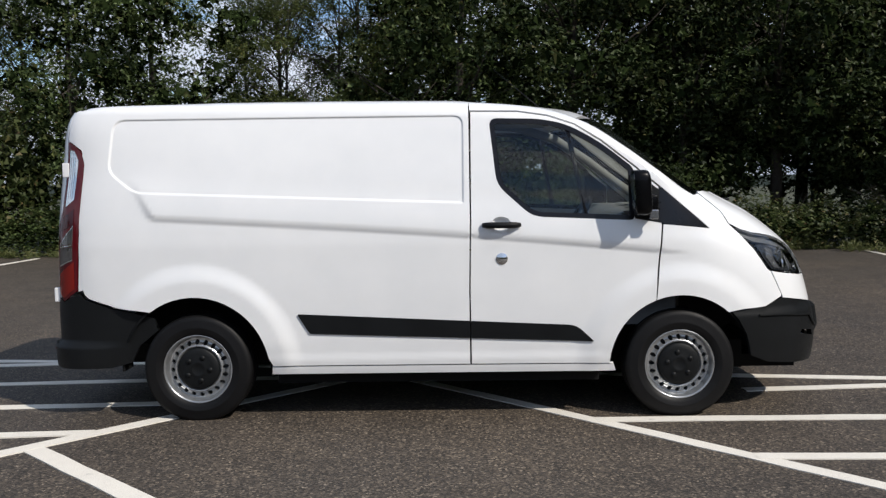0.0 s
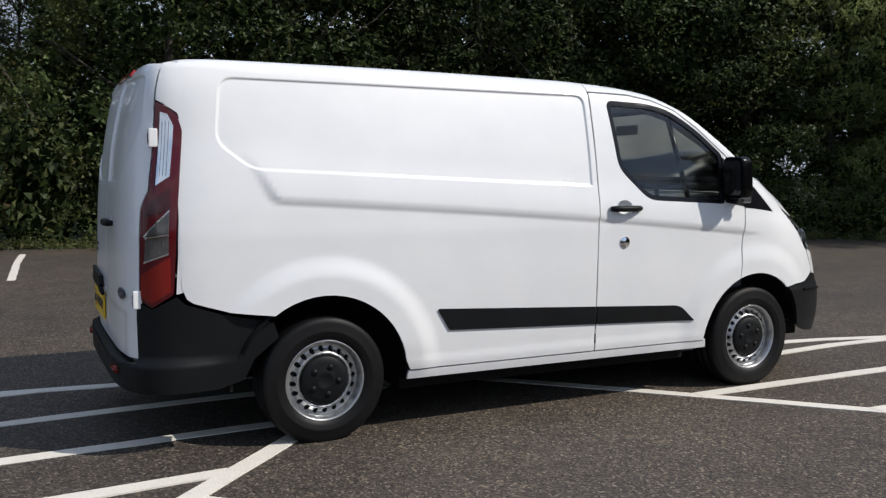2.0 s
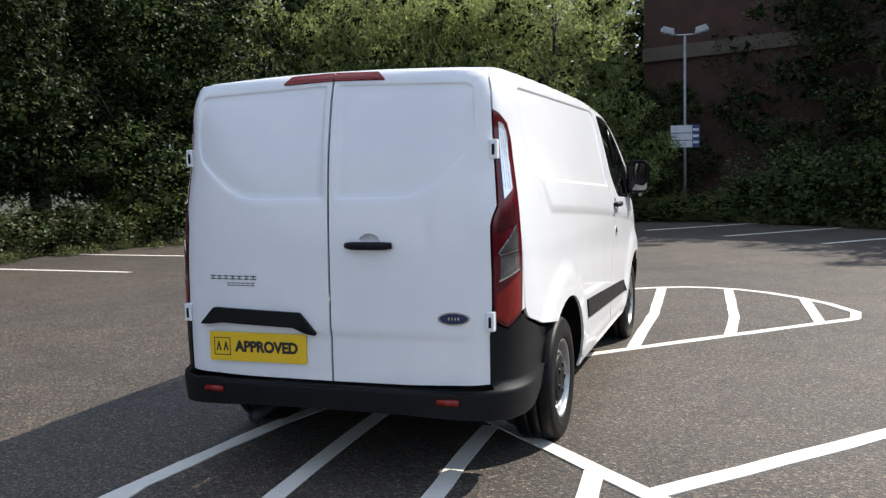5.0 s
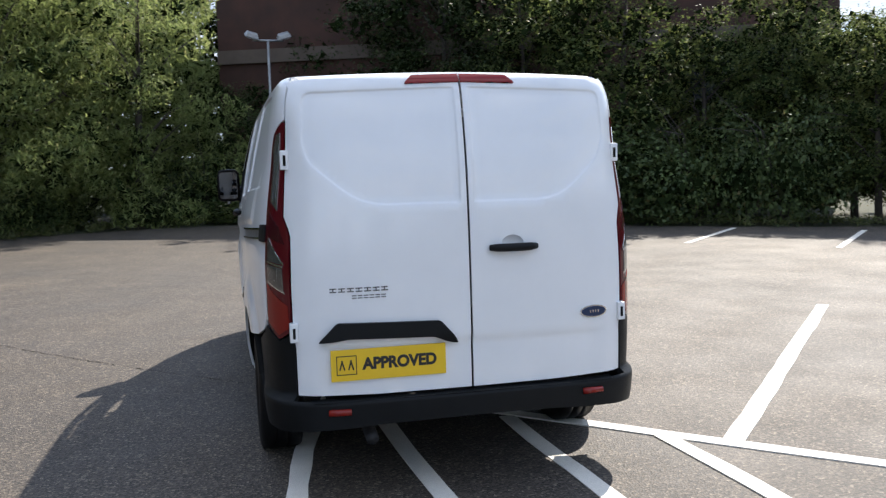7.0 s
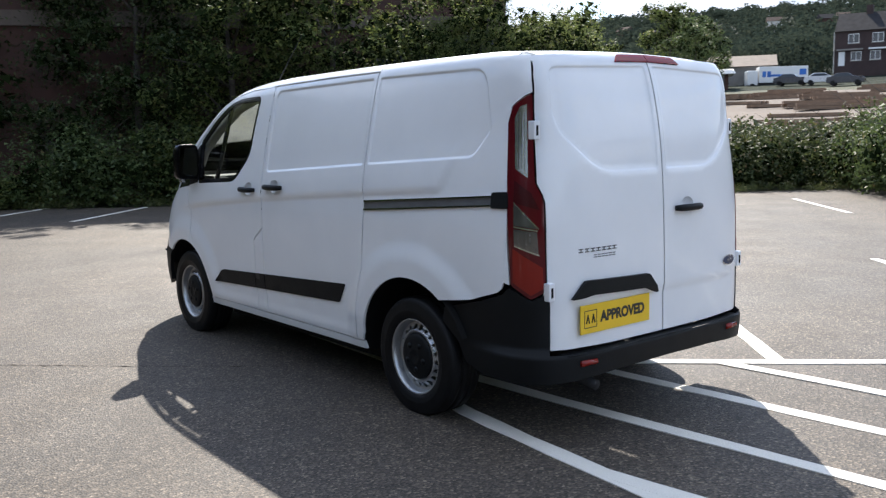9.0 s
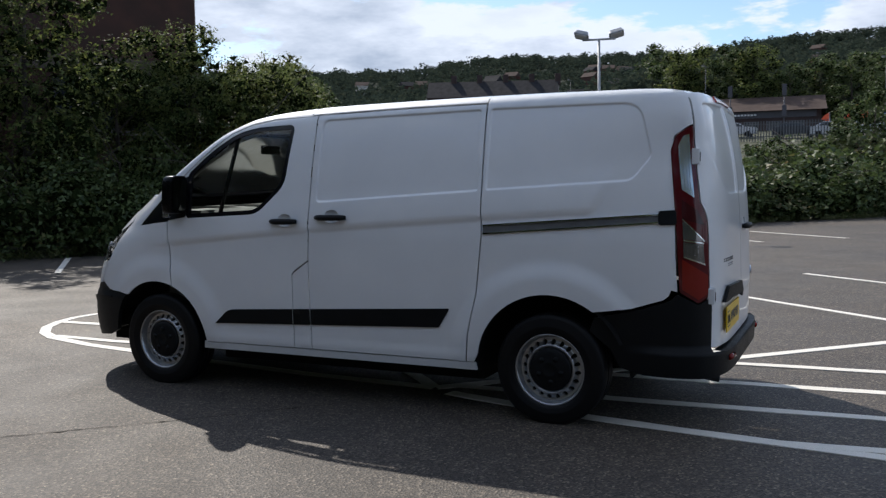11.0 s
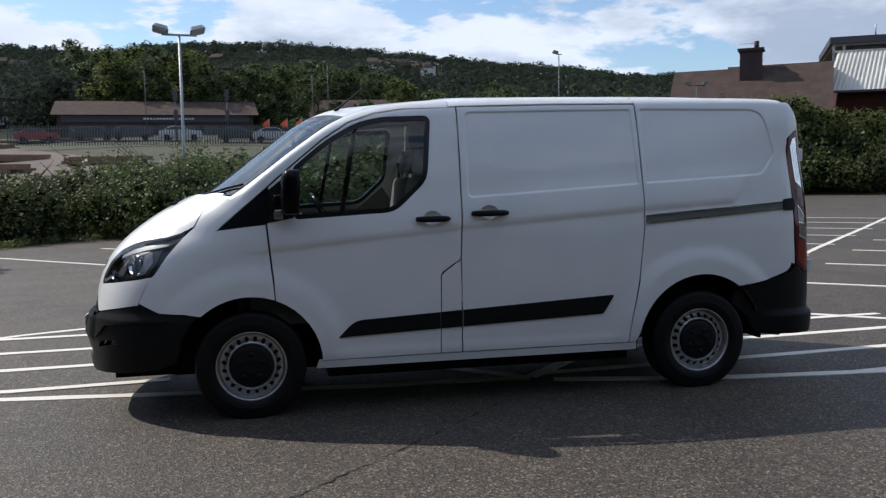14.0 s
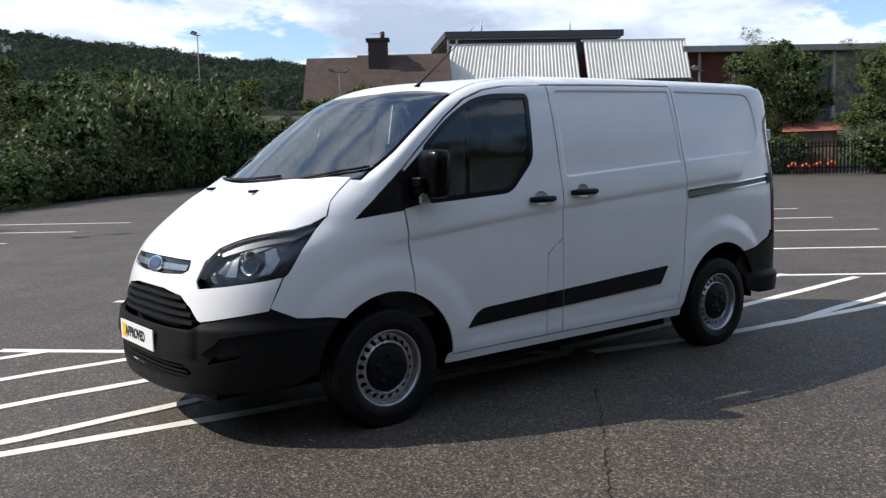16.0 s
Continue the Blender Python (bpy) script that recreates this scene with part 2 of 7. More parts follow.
def soup(name, verts, faces, material, parent=None, label="", smooth=False):
    data = bpy.data.meshes.new(name)
    data.from_pydata([tuple(v) for v in verts], [], [tuple(f) for f in faces])
    if smooth:
        for poly in data.polygons:
            poly.use_smooth = True
    return link_mesh(name, data, material, parent, label)


def thing(name, label, category, m=None, group="", kind=""):
    ob = new(name)
    ob.empty_display_size = 0.2
    if m is not None:
        ob.matrix_basis = m
    return tagged(ob, label, category, group, kind)


def box(bm, x0, x1, y0, y1, z0, z1, bevel=0.0):
    made = bmesh.ops.create_cube(bm, size=1.0, matrix=Matrix.Translation(((x0 + x1) / 2, (y0 + y1) / 2, (z0 + z1) / 2)) @ Matrix.Diagonal((abs(x1 - x0), abs(y1 - y0), abs(z1 - z0), 1)))
    if bevel:
        edges = {e for v in made["verts"] for e in v.link_edges}
        bmesh.ops.bevel(bm, geom=list(edges), offset=bevel, segments=2, affect="EDGES", profile=0.6)
    return bm


def box_part(name, dims, material, parent, label="", bevel=0.0, m=None):
    bm = box(bmesh.new(), *dims, bevel=bevel)
    if m is not None:
        bmesh.ops.transform(bm, matrix=m, verts=bm.verts)
    return part(name, bm, material, parent, label)


def tube(points, radius, sides=8):
    """Verts and faces of a round bar through points; radius a number or one for each point."""
    pts = [Vector(q) for q in points]
    rad = radius if isinstance(radius, (list, tuple)) else [radius] * len(pts)
    verts, faces = [], []
    for i, q in enumerate(pts):
        way = (pts[min(i + 1, len(pts) - 1)] - pts[max(i - 1, 0)]).normalized()
        side = way.cross(Vector((0.31, 0.17, 0.93)))
        if side.length < 0.05:
            side = way.cross(Vector((0, 1, 0)))
        side.normalize()
        up = way.cross(side)
        for k in range(sides):
            t = 2 * math.pi * k / sides
            verts.append(q + (side * math.cos(t) + up * math.sin(t)) * rad[i])
    for i in range(len(pts) - 1):
        for k in range(sides):
            k2 = (k + 1) % sides
            faces.append((i * sides + k, i * sides + k2, (i + 1) * sides + k2, (i + 1) * sides + k))
    faces.append(tuple(range(sides - 1, -1, -1)))
    faces.append(tuple((len(pts) - 1) * sides + k for k in range(sides)))
    return verts, faces


def bar(name, points, radius, material, parent=None, sides=8, label="", smooth=True):
    v, f = tube(points, radius, sides)
    return soup(name, v, f, material, parent, label, smooth)


def lathe(profile, sides=48, axis="y"):
    """Turn (radius, along) pairs round an axis through the origin."""
    verts, faces = [], []
    for r, h in profile:
        for k in range(sides):
            t = 2 * math.pi * k / sides
            verts.append({"y": (r * math.cos(t), h, r * math.sin(t)), "z": (r * math.cos(t), r * math.sin(t), h)}[axis])
    n = len(profile)
    for i in range(n - 1):
        for k in range(sides):
            k2 = (k + 1) % sides
            faces.append((i * sides + k, (i + 1) * sides + k, (i + 1) * sides + k2, i * sides + k2))
    return verts, faces


def curve(points):
    """A monotone smooth curve through (x, y) points."""
    xs, ys = [q[0] for q in points], [q[1] for q in points]
    n = len(xs)
    d = [(ys[i + 1] - ys[i]) / (xs[i + 1] - xs[i]) for i in range(n - 1)]
    m = [d[0]] + [0.0 if d[i - 1] * d[i] <= 0 else 2 * d[i - 1] * d[i] / (d[i - 1] + d[i]) for i in range(1, n - 1)] + [d[-1]]

    def at(x):
        if x <= xs[0]:
            return ys[0]
        if x >= xs[-1]:
            return ys[-1]
        lo, hi = 0, n - 1
        while hi - lo > 1:
            mid = (lo + hi) // 2
            if xs[mid] <= x:
                lo = mid
            else:
                hi = mid
        h = xs[hi] - xs[lo]
        t = (x - xs[lo]) / h
        return (2 * t ** 3 - 3 * t ** 2 + 1) * ys[lo] + (t ** 3 - 2 * t ** 2 + t) * h * m[lo] + (3 * t ** 2 - 2 * t ** 3) * ys[hi] + (t ** 3 - t ** 2) * h * m[hi]

    return at


def step_between(a, b, x):
    t = min(1.0, max(0.0, (x - a) / (b - a)))
    return t * t * (3 - 2 * t)


def inside(poly, x, y):
    hit, j = False, len(poly) - 1
    for i in range(len(poly)):
        if (poly[i][1] > y) != (poly[j][1] > y) and x < (poly[j][0] - poly[i][0]) * (y - poly[i][1]) / (poly[j][1] - poly[i][1]) + poly[i][0]:
            hit = not hit
        j = i
    return hit


def edge_distance(poly, x, y):
    best, n = 1e9, len(poly)
    for i in range(n):
        ax, ay = poly[i]
        bx, by = poly[(i + 1) % n]
        dx, dy = bx - ax, by - ay
        t = max(0.0, min(1.0, ((x - ax) * dx + (y - ay) * dy) / (dx * dx + dy * dy + 1e-12)))
        best = min(best, (ax + t * dx - x) ** 2 + (ay + t * dy - y) ** 2)
    return math.sqrt(best)


def rounded(poly, radius, n=4):
    """The outline with its corners rounded off; radius one number or one for each corner."""
    out, k = [], len(poly)
    for i in range(k):
        q, a, b = Vector(poly[i]), Vector(poly[i - 1]), Vector(poly[(i + 1) % k])
        r = radius[i] if isinstance(radius, (list, tuple)) else radius
        if r <= 0:
            out.append(tuple(q))
            continue
        la, lb = (a - q).length, (b - q).length
        r = min(r, la * 0.45, lb * 0.45)
        s, e = q + (a - q) / la * r, q + (b - q) / lb * r
        for j in range(n + 1):
            t = j / n
            out.append(tuple(s * (1 - t) ** 2 + q * 2 * t * (1 - t) + e * t * t))
    return out


def inset(poly, d):
    n = len(poly)
    area = sum(poly[i][0] * poly[(i + 1) % n][1] - poly[(i + 1) % n][0] * poly[i][1] for i in range(n))
    sgn = 1.0 if area > 0 else -1.0
    out = []
    for i in range(n):
        q, a, b = Vector(poly[i]), Vector(poly[i - 1]), Vector(poly[(i + 1) % n])
        e1, e2 = (q - a), (b - q)
        if e1.length < 1e-9 or e2.length < 1e-9:
            out.append(tuple(q))
            continue
        n1 = Vector((-e1.y, e1.x)).normalized() * sgn
        n2 = Vector((-e2.y, e2.x)).normalized() * sgn
        k = (n1 + n2)
        den = max(0.35, 1 + n1.dot(n2))
        out.append(tuple(q + k * (d / den)))
    return out


def dense(poly, step):
    out, n = [], len(poly)
    for i in range(n):
        a, b = Vector(poly[i]), Vector(poly[(i + 1) % n])
        k = max(1, int(math.ceil((b - a).length / step)))
        for j in range(k):
            out.append(tuple(a + (b - a) * (j / k)))
    return out


def arc(cx, cy, r, a0, a1, n=18, rz=None):
    rz = rz or r
    return [(cx + r * math.cos(radians(a0 + (a1 - a0) * i / n)), cy + rz * math.sin(radians(a0 + (a1 - a0) * i / n))) for i in range(n + 1)]


from mathutils.geometry import delaunay_2d_cdt


def region(outline, holes=(), step=0.03, flow=None, guides=()):
    """Triangles that fill an outline with holes, on an even grid that keeps to the guide lines."""
    loops = [dense(outline, step)] + [dense(h, step) for h in holes] + [dense(g, step) for g in guides]
    pts, edges = [], []
    for lp in loops:
        s = len(pts)
        pts += [Vector(q) for q in lp]
        edges += [(s + i, s + (i + 1) % len(lp)) for i in range(len(lp))]
    xs, ys = [q[0] for q in outline], [q[1] for q in outline]
    x = min(xs) + step * 0.5
    while x < max(xs):
        y = min(ys) + step * 0.5
        if flow is not None:
            y += (flow(x) - y) % step
        while y < max(ys):
            if inside(outline, x, y) and not any(inside(h, x, y) for h in holes):
                if min(edge_distance(lp, x, y) for lp in [outline, *holes, *guides]) > step * 0.45:
                    pts.append(Vector((x, y)))
            y += step
        x += step
    vs, _, fs, *_ = delaunay_2d_cdt(pts, edges, [], 0, 1e-6)
    tris = []
    for f in fs:
        cx, cy = sum(vs[i][0] for i in f) / 3, sum(vs[i][1] for i in f) / 3
        if inside(outline, cx, cy) and not any(inside(h, cx, cy) for h in holes):
            tris.append(tuple(f))
    return vs, tris


def skin(name, outline, fn, material, parent=None, holes=(), step=0.03, flange=0.014, lift=0.0, label="", centre=None, flow=None, guides=()):
    """A panel: the outline laid on the surface fn(u, v), with true normals and a turned-in edge."""
    vs, tris = region(outline, holes, step, flow, guides)
    if centre is None and fn in (left, right):
        def centre(q):
            return Vector((q.x, 0.0, q.z))
    elif centre is None and fn is back:
        def centre(q):
            return Vector((0.0, q.y, q.z))
    elif centre is None:
        def centre(q):
            return Vector((min(1.0, max(-1.2, q.x)), 0.0, 1.0))
    e = 0.004
    pos, nor = [], []
    for q in vs:
        p0 = fn(q[0], q[1])
        du, dv = fn(q[0] + e, q[1]) - fn(q[0] - e, q[1]), fn(q[0], q[1] + e) - fn(q[0], q[1] - e)
        n = du.cross(dv)
        n = n.normalized() if n.length > 1e-12 else (p0 - centre(p0)).normalized()
        if n.dot(p0 - centre(p0)) < 0:
            n = -n
        pos.append(p0 + n * lift)
        nor.append(n)
    faces, used = [], {}
    for a, b, c in tris:
        if (pos[b] - pos[a]).cross(pos[c] - pos[a]).dot(nor[a] + nor[b] + nor[c]) < 0:
            b, c = c, b
        faces.append((a, b, c))
        for i, j in ((a, b), (b, c), (c, a)):
            used[(i, j)] = used.get((i, j), 0) + 1
    normals = [tuple(nor[i]) for f in faces for i in f]
    border = [(i, j) for (i, j) in used if (j, i) not in used]
    verts = [tuple(q) for q in pos]
    if flange:
        inner = {}
        for i, j in border:
            for k in (i, j):
                if k not in inner:
                    inner[k] = (len(verts), len(verts) + 1)
                    verts.append(tuple(pos[k]))
                    verts.append(tuple(pos[k] - nor[k] * flange))
        for i, j in border:
            f = (inner[j][0], inner[i][0], inner[i][1], inner[j][1])
            faces.append(f)
            n = (Vector(verts[f[1]]) - Vector(verts[f[0]])).cross(Vector(verts[f[3]]) - Vector(verts[f[0]]))
            n = n.normalized() if n.length > 1e-12 else Vector((0, 0, 1))
            normals += [tuple(n)] * 4
    data = bpy.data.meshes.new(name)
    data.from_pydata(verts, [], faces)
    for poly in data.polygons:
        poly.use_smooth = True
    if len(normals) == len(data.loops):
        data.normals_split_custom_set(normals)
    return link_mesh(name, data, material, parent, label)


def text_part(name, words, size, material, parent, m, depth=0.001, width=None, shear=0.0, bold=0.0):
    cu = bpy.data.curves.new(name, "FONT")
    cu.body, cu.size, cu.extrude, cu.align_x, cu.align_y, cu.shear = words, size, depth, "CENTER", "CENTER", shear
    cu.offset = bold
    tmp = bpy.data.objects.new("tmp_text", cu)
    data = bpy.data.meshes.new_from_object(tmp)
    data.name = name
    bpy.data.objects.remove(tmp)
    bpy.data.curves.remove(cu)
    if width:
        xs = [v.co.x for v in data.vertices]
        k = width / (max(xs) - min(xs))
        for v in data.vertices:
            v.co.x *= k
    data.transform(m)
    return link_mesh(name, data, material, parent)
# ---- ground ----
BOUND = [(-30, 11.5), (-14, 11.6), (-7.5, 11.2), (-3, 12.4), (1, 11.8), (4, 11.2), (8, 10.8), (11.5, 9.2), (14.6, 7.0), (16.4, 4.6), (17.0, 2.0), (17.3, -1.0),
         (14.6, -4.2), (11.0, -7.8), (8.6, -11.0), (7.4, -14.5), (4.6, -18.2), (0.8, -23.0), (-3.5, -28.5), (-8.5, -34.5), (-15, -41), (-24, -42.5), (-33, -35), (-38, -22), (-41, -10), (-42, 0), (-38, 8)]


RIDGE = curve([(-180, 2.0), (-165, 3.5), (-150, 5.0), (-125, 5.6), (-116, 6.2), (-106, 7.4), (-99, 8.1), (-91, 8.7), (-86, 8.6), (-80, 8.0), (-69, 8.2), (-62, 7.4), (-50, 7.2), (-38, 6.5), (-25, 4.0), (-10, 2.0), (0, 1.0)])


FLAT = curve([(-180, 46), (-150, 46), (-125, 48), (-112, 47), (-102, 40), (-92, 29), (-82, 28), (-70, 33), (-60, 34), (-48, 30), (-30, 24), (0, 23)])


RISE = curve([(-180, 11.1), (-84, 11.1), (-72, 9.8), (-62, 9.3), (-48, 9.0), (0, 9.0)])


def terrain(x, y):
    """Height of the land: level by the car park, rising to a wooded hill on the -y side."""
    r, az = math.hypot(x, y), math.degrees(math.atan2(y, x))
    if az > 0:
        return 0.0
    south = step_between(0, -38, az) * step_between(-180, -150, az)
    rise = RISE(az)
    near = rise * max(0.0, r - FLAT(az)) / (150 - FLAT(az)) if r < 150 else rise
    z = near
    if r > 150:
        top = 1.4 + 700 * math.tan(radians(RIDGE(az) - 0.6))
        f = min(1.0, (r - 150) / 550)
        z = rise + (top - rise) * f ** 1.25
        if r > 700:
            z -= (r - 700) * 0.05
    return z * south


g = Mat("rough_grass", (0.07, 0.09, 0.03), 0.9)
gc = g.ramp(g.noise(0.5, 6), (0.3, (0.028, 0.034, 0.014)), (0.55, (0.050, 0.055, 0.024)), (0.75, (0.10, 0.08, 0.045)))
g.color(g.mix(0.5, gc, g.ramp(g.noise(14, 4), (0.3, (0.02, 0.026, 0.011)), (0.7, (0.08, 0.08, 0.038)))))
g.bump(g.noise(22, 4), 0.6, 0.05)
rough_grass = g.m

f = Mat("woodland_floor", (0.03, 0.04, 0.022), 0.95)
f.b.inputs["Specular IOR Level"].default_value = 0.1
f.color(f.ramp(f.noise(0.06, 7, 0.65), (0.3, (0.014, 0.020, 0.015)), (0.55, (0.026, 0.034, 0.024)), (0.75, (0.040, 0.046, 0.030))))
f.bump(f.noise(0.25, 6), 1.0, 2.0)
woodland_floor = f.m

verts, faces = [], []
rings = [0.0] + [2.0 * 1.085 ** i for i in range(82)]
rings = [r for r in rings if r < 1400]
SEG = 180
for r in rings:
    for k in range(SEG):
        t = 2 * math.pi * k / SEG
        x, y = r * math.cos(t), r * math.sin(t)
        verts.append((x, y, terrain(x, y) - 0.05))
for i in range(len(rings) - 1):
    for k in range(SEG):
        k2 = (k + 1) % SEG
        faces.append((i * SEG + k, i * SEG + k2, (i + 1) * SEG + k2, (i + 1) * SEG + k))
land = tagged(soup("ground", verts, faces, rough_grass, smooth=True), "rough grass and earth rising to a wooded hill", "ground", kind="structure")
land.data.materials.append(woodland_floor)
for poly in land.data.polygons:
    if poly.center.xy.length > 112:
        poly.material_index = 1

edge = []
rnd = random.Random(4)
for q in dense(rounded(BOUND, 2.0, 4), 0.35):
    edge.append((q[0] + rnd.uniform(-0.10, 0.10), q[1] + rnd.uniform(-0.10, 0.10)))
vs, tris = region(edge, (), 4.0)
vv = [(q[0], q[1], 0.0) for q in vs]
ff = [t if (Vector(vs[t[1]]) - Vector(vs[t[0]])).cross(Vector(vs[t[2]]) - Vector(vs[t[0]])) > 0 else (t[0], t[2], t[1]) for t in tris]
lower = len(vv)
vv += [(q[0], q[1], -0.12) for q in edge]
top0 = len(vv)
vv += [(q[0], q[1], 0.0) for q in edge]
k = len(edge)
ff += [(top0 + i, top0 + (i + 1) % k, lower + (i + 1) % k, lower + i) for i in range(k)]
car_park = tagged(soup("pavement", vv, ff, asphalt), "dark grey worn asphalt of a car park", "pavement", kind="structure")


def painted(points, width=0.085, name="road_marking", label="worn white painted parking line on the asphalt"):
    """A flat painted stroke through points, with slightly uneven edges."""
    r = random.Random(int(points[0][0] * 131 + points[-1][1] * 977) & 0xffff)
    painted.count += 1
    lift = 0.004 + 0.0005 * (painted.count % 9)
    pts = []
    for a, b in zip(points[:-1], points[1:]):
        a, b = Vector(a), Vector(b)
        k = max(1, int((b - a).length / 0.25))
        pts += [a + (b - a) * (i / k) for i in range(k)]
    pts.append(Vector(points[-1]))
    verts, faces = [], []
    for i, q in enumerate(pts):
        way = (pts[min(i + 1, len(pts) - 1)] - pts[max(i - 1, 0)]).normalized()
        side = Vector((-way.y, way.x))
        h = 0.5 * width
        a, b = q + side * (h + r.uniform(-0.006, 0.006)), q - side * (h + r.uniform(-0.006, 0.006))
        verts += [(a.x, a.y, lift), (b.x, b.y, lift), (a.x, a.y, -0.002), (b.x, b.y, -0.002)]
    for i in range(len(pts) - 1):
        j, l = 4 * i, 4 * i + 4
        faces += [(j, j + 1, l + 1, l), (j + 2, j, l, l + 2), (j + 1, j + 3, l + 3, l + 1)]
    return tagged(soup(name, verts, faces, road_paint), label, "road marking", "painted parking lines", "structure")


painted.count = 0
# front hatched island: a long slanting side, a rounded nose, and bars across
painted([(-0.45, 0.36), (0.9, -0.98), (2.36, -2.46), (2.70, -2.82)], 0.10)
painted([(-0.45, 0.36), (0.6, 0.30), (2.2, 0.13), (3.22, -0.01), (3.85, -0.17), (4.16, -0.34), (4.42, -0.60), (4.60, -0.90), (4.68, -1.18), (4.67, -1.45), (4.56, -1.76), (4.32, -2.10), (3.95, -2.42), (3.6, -2.66), (3.1, -2.86), (2.70, -2.82)], 0.10)
painted([(0.95, -1.01), (2.7, -1.01), (4.58, -0.92)], 0.10)
painted([(1.66, -1.74), (2.6, -1.76), (4.62, -1.67)], 0.10)
painted([(2.40, -2.50), (3.86, -2.45)], 0.10)
painted([(2.06, -0.30), (3.1, -0.22), (3.9, -0.24)], 0.09)
# rear hatched island
painted([(-0.45, 0.36), (-1.65, -0.84), (-2.75, -1.97), (-5.9, -5.25), (-8.7, -8.2), (-13.0, -12.6), (-19.0, -18.8)], 0.10)
painted([(-2.02, -1.19), (-3.3, -1.27), (-4.6, -1.33)], 0.10)
painted([(-1.40, -0.50), (-1.85, -0.51), (-3.4, -0.60), (-5.0, -0.72)], 0.10)
painted([(-0.6, 0.24), (-1.87, 0.19), (-3.5, 0.09), (-5.3, -0.04)], 0.10)
painted([(-0.6, 0.46), (-1.65, 0.72), (-2.7, 0.85), (-3.5, 0.94), (-4.4, 0.98)], 0.10)
painted([(-2.7, 0.85), (-3.25, 0.79), (-4.3, 0.74), (-5.6, 0.6)], 0.10)
# bays on both sides of the long slanting line
for i in range(9):
    s2 = 2.62 + 2.55 * i
    a = Vector((-0.707 * s2 - 0.37, -0.707 * s2 + 0.35))
    painted([a, a + Vector((0.742, -0.67)) * 4.66], 0.115 if i == 0 else 0.10)
for i in range(9):
    s2 = 3.85 + 2.6 * i
    a = Vector((-0.707 * s2 - 0.40, -0.707 * s2 + 0.40))
    painted([a + Vector((-0.5, 0.5)) * 0.6, a + Vector((-0.735, 0.678)) * 5.2], 0.10)
# the row by the hedge, and the row by the trees
for i in range(11):
    s2 = 10.2 - 2.40 * i
    c = Vector((0.7071, 0.7071)) * s2
    a = c + Vector((0.7071, -0.7071)) * 9.80
    painted([a, a + Vector((0.7071, -0.7071)) * 3.4], 0.10)
for x in (-10.9, -8.2, -5.5, -2.75, -0.08, 2.6, 5.3, 7.75):
    painted([(x - 0.1, 7.15), (x, 9.4), (x + 0.12, 11.0)], 0.10)

# the open joint between two lays of asphalt
tar = plain("joint_dirt", (0.030, 0.027, 0.023), 0.95, vary=0.4, scale=9, fine=60, shine=0.1)
jr = random.Random(12)
verts, faces = [], []
n = 150
for i in range(n + 1):
    t = i / n
    q = Vector((-0.1 + 5.6 * t, 0.95 + 5.45 * t))
    q += Vector((-0.70, 0.72)) * (0.035 * math.sin(9 * t) + jr.uniform(-0.012, 0.012))
    h = jr.uniform(0.001, 0.0045) + (0.005 if jr.random() < 0.12 else 0)
    verts += [(q.x - 0.7 * h, q.y + 0.72 * h, 0.0035), (q.x + 0.7 * h, q.y - 0.72 * h, 0.0035)]
    if i:
        k = 2 * i
        faces.append((k - 2, k - 1, k + 1, k))
tagged(soup("asphalt_joint", verts, faces, tar), "dark open joint between two lays of asphalt", "joint", kind="structure")
# ---- the van: body surfaces (front is +x, its right side is -y) ----
def N(deg):
    return radians(deg)


WB = 1.4665                                         # half the wheelbase
HUB_Z, TYRE_R = 0.318, 0.332
PROFILE = curve([(0.10, 0.86), (0.22, 0.905), (0.30, 0.93), (0.40, 0.945), (0.60, 0.957), (0.85, 0.963), (1.05, 0.962), (1.15, 0.955), (1.26, 0.944), (1.42, 0.922), (1.60, 0.886), (1.78, 0.842), (1.90, 0.808), (2.05, 0.765)])
NOSE = curve([(0.05, 2.30), (0.16, 2.40), (0.30, 2.475), (0.45, 2.485), (0.60, 2.465), (0.72, 2.44), (0.85, 2.405), (0.95, 2.36), (1.05, 2.28), (1.13, 2.19), (1.22, 2.05), (1.30, 1.89), (1.38, 1.74), (1.5, 1.6), (2.0, 1.5)])
NOSE_P = curve([(0.2, 3.0), (0.6, 3.1), (0.8, 3.0), (1.0, 2.75), (1.15, 2.45), (1.3, 2.45), (1.6, 3.0)])
TAIL = curve([(0.05, 2.36), (0.30, 2.42), (0.50, 2.425), (0.80, 2.42), (1.10, 2.412), (1.34, 2.398), (1.50, 2.382), (1.64, 2.358), (1.75, 2.334), (1.84, 2.308), (1.89, 2.285), (1.92, 2.255), (1.94, 2.20), (1.957, 2.10), (1.975, 2.0)])
TAIL_P = curve([(0.1, 6.0), (1.40, 6.0), (1.62, 6.8), (1.86, 9.0), (2.0, 9.0)])
EDGE_Z = curve([(-2.32, 1.80), (-2.24, 1.882), (-2.18, 1.912), (-2.10, 1.926), (-1.9, 1.934), (-1.0, 1.940), (0.0, 1.934), (0.40, 1.915), (0.66, 1.882), (0.90, 1.80), (1.15, 1.64), (1.35, 1.49), (1.53, 1.36), (1.66, 1.285), (1.78, 1.225), (1.95, 1.135), (2.05, 1.06), (2.12, 0.97), (2.2, 0.85)])
CORNER = curve([(-2.3, 0.045), (-1.9, 0.060), (-0.8, 0.085), (0.4, 0.10), (0.8, 0.08), (1.1, 0.055), (1.48, 0.05), (1.59, 0.001), (2.1, 0.001)])
CREASE_Z = curve([(-2.0, 1.266), (-1.73, 1.254), (0.2, 1.130), (1.33, 1.028), (2.0, 0.95)])
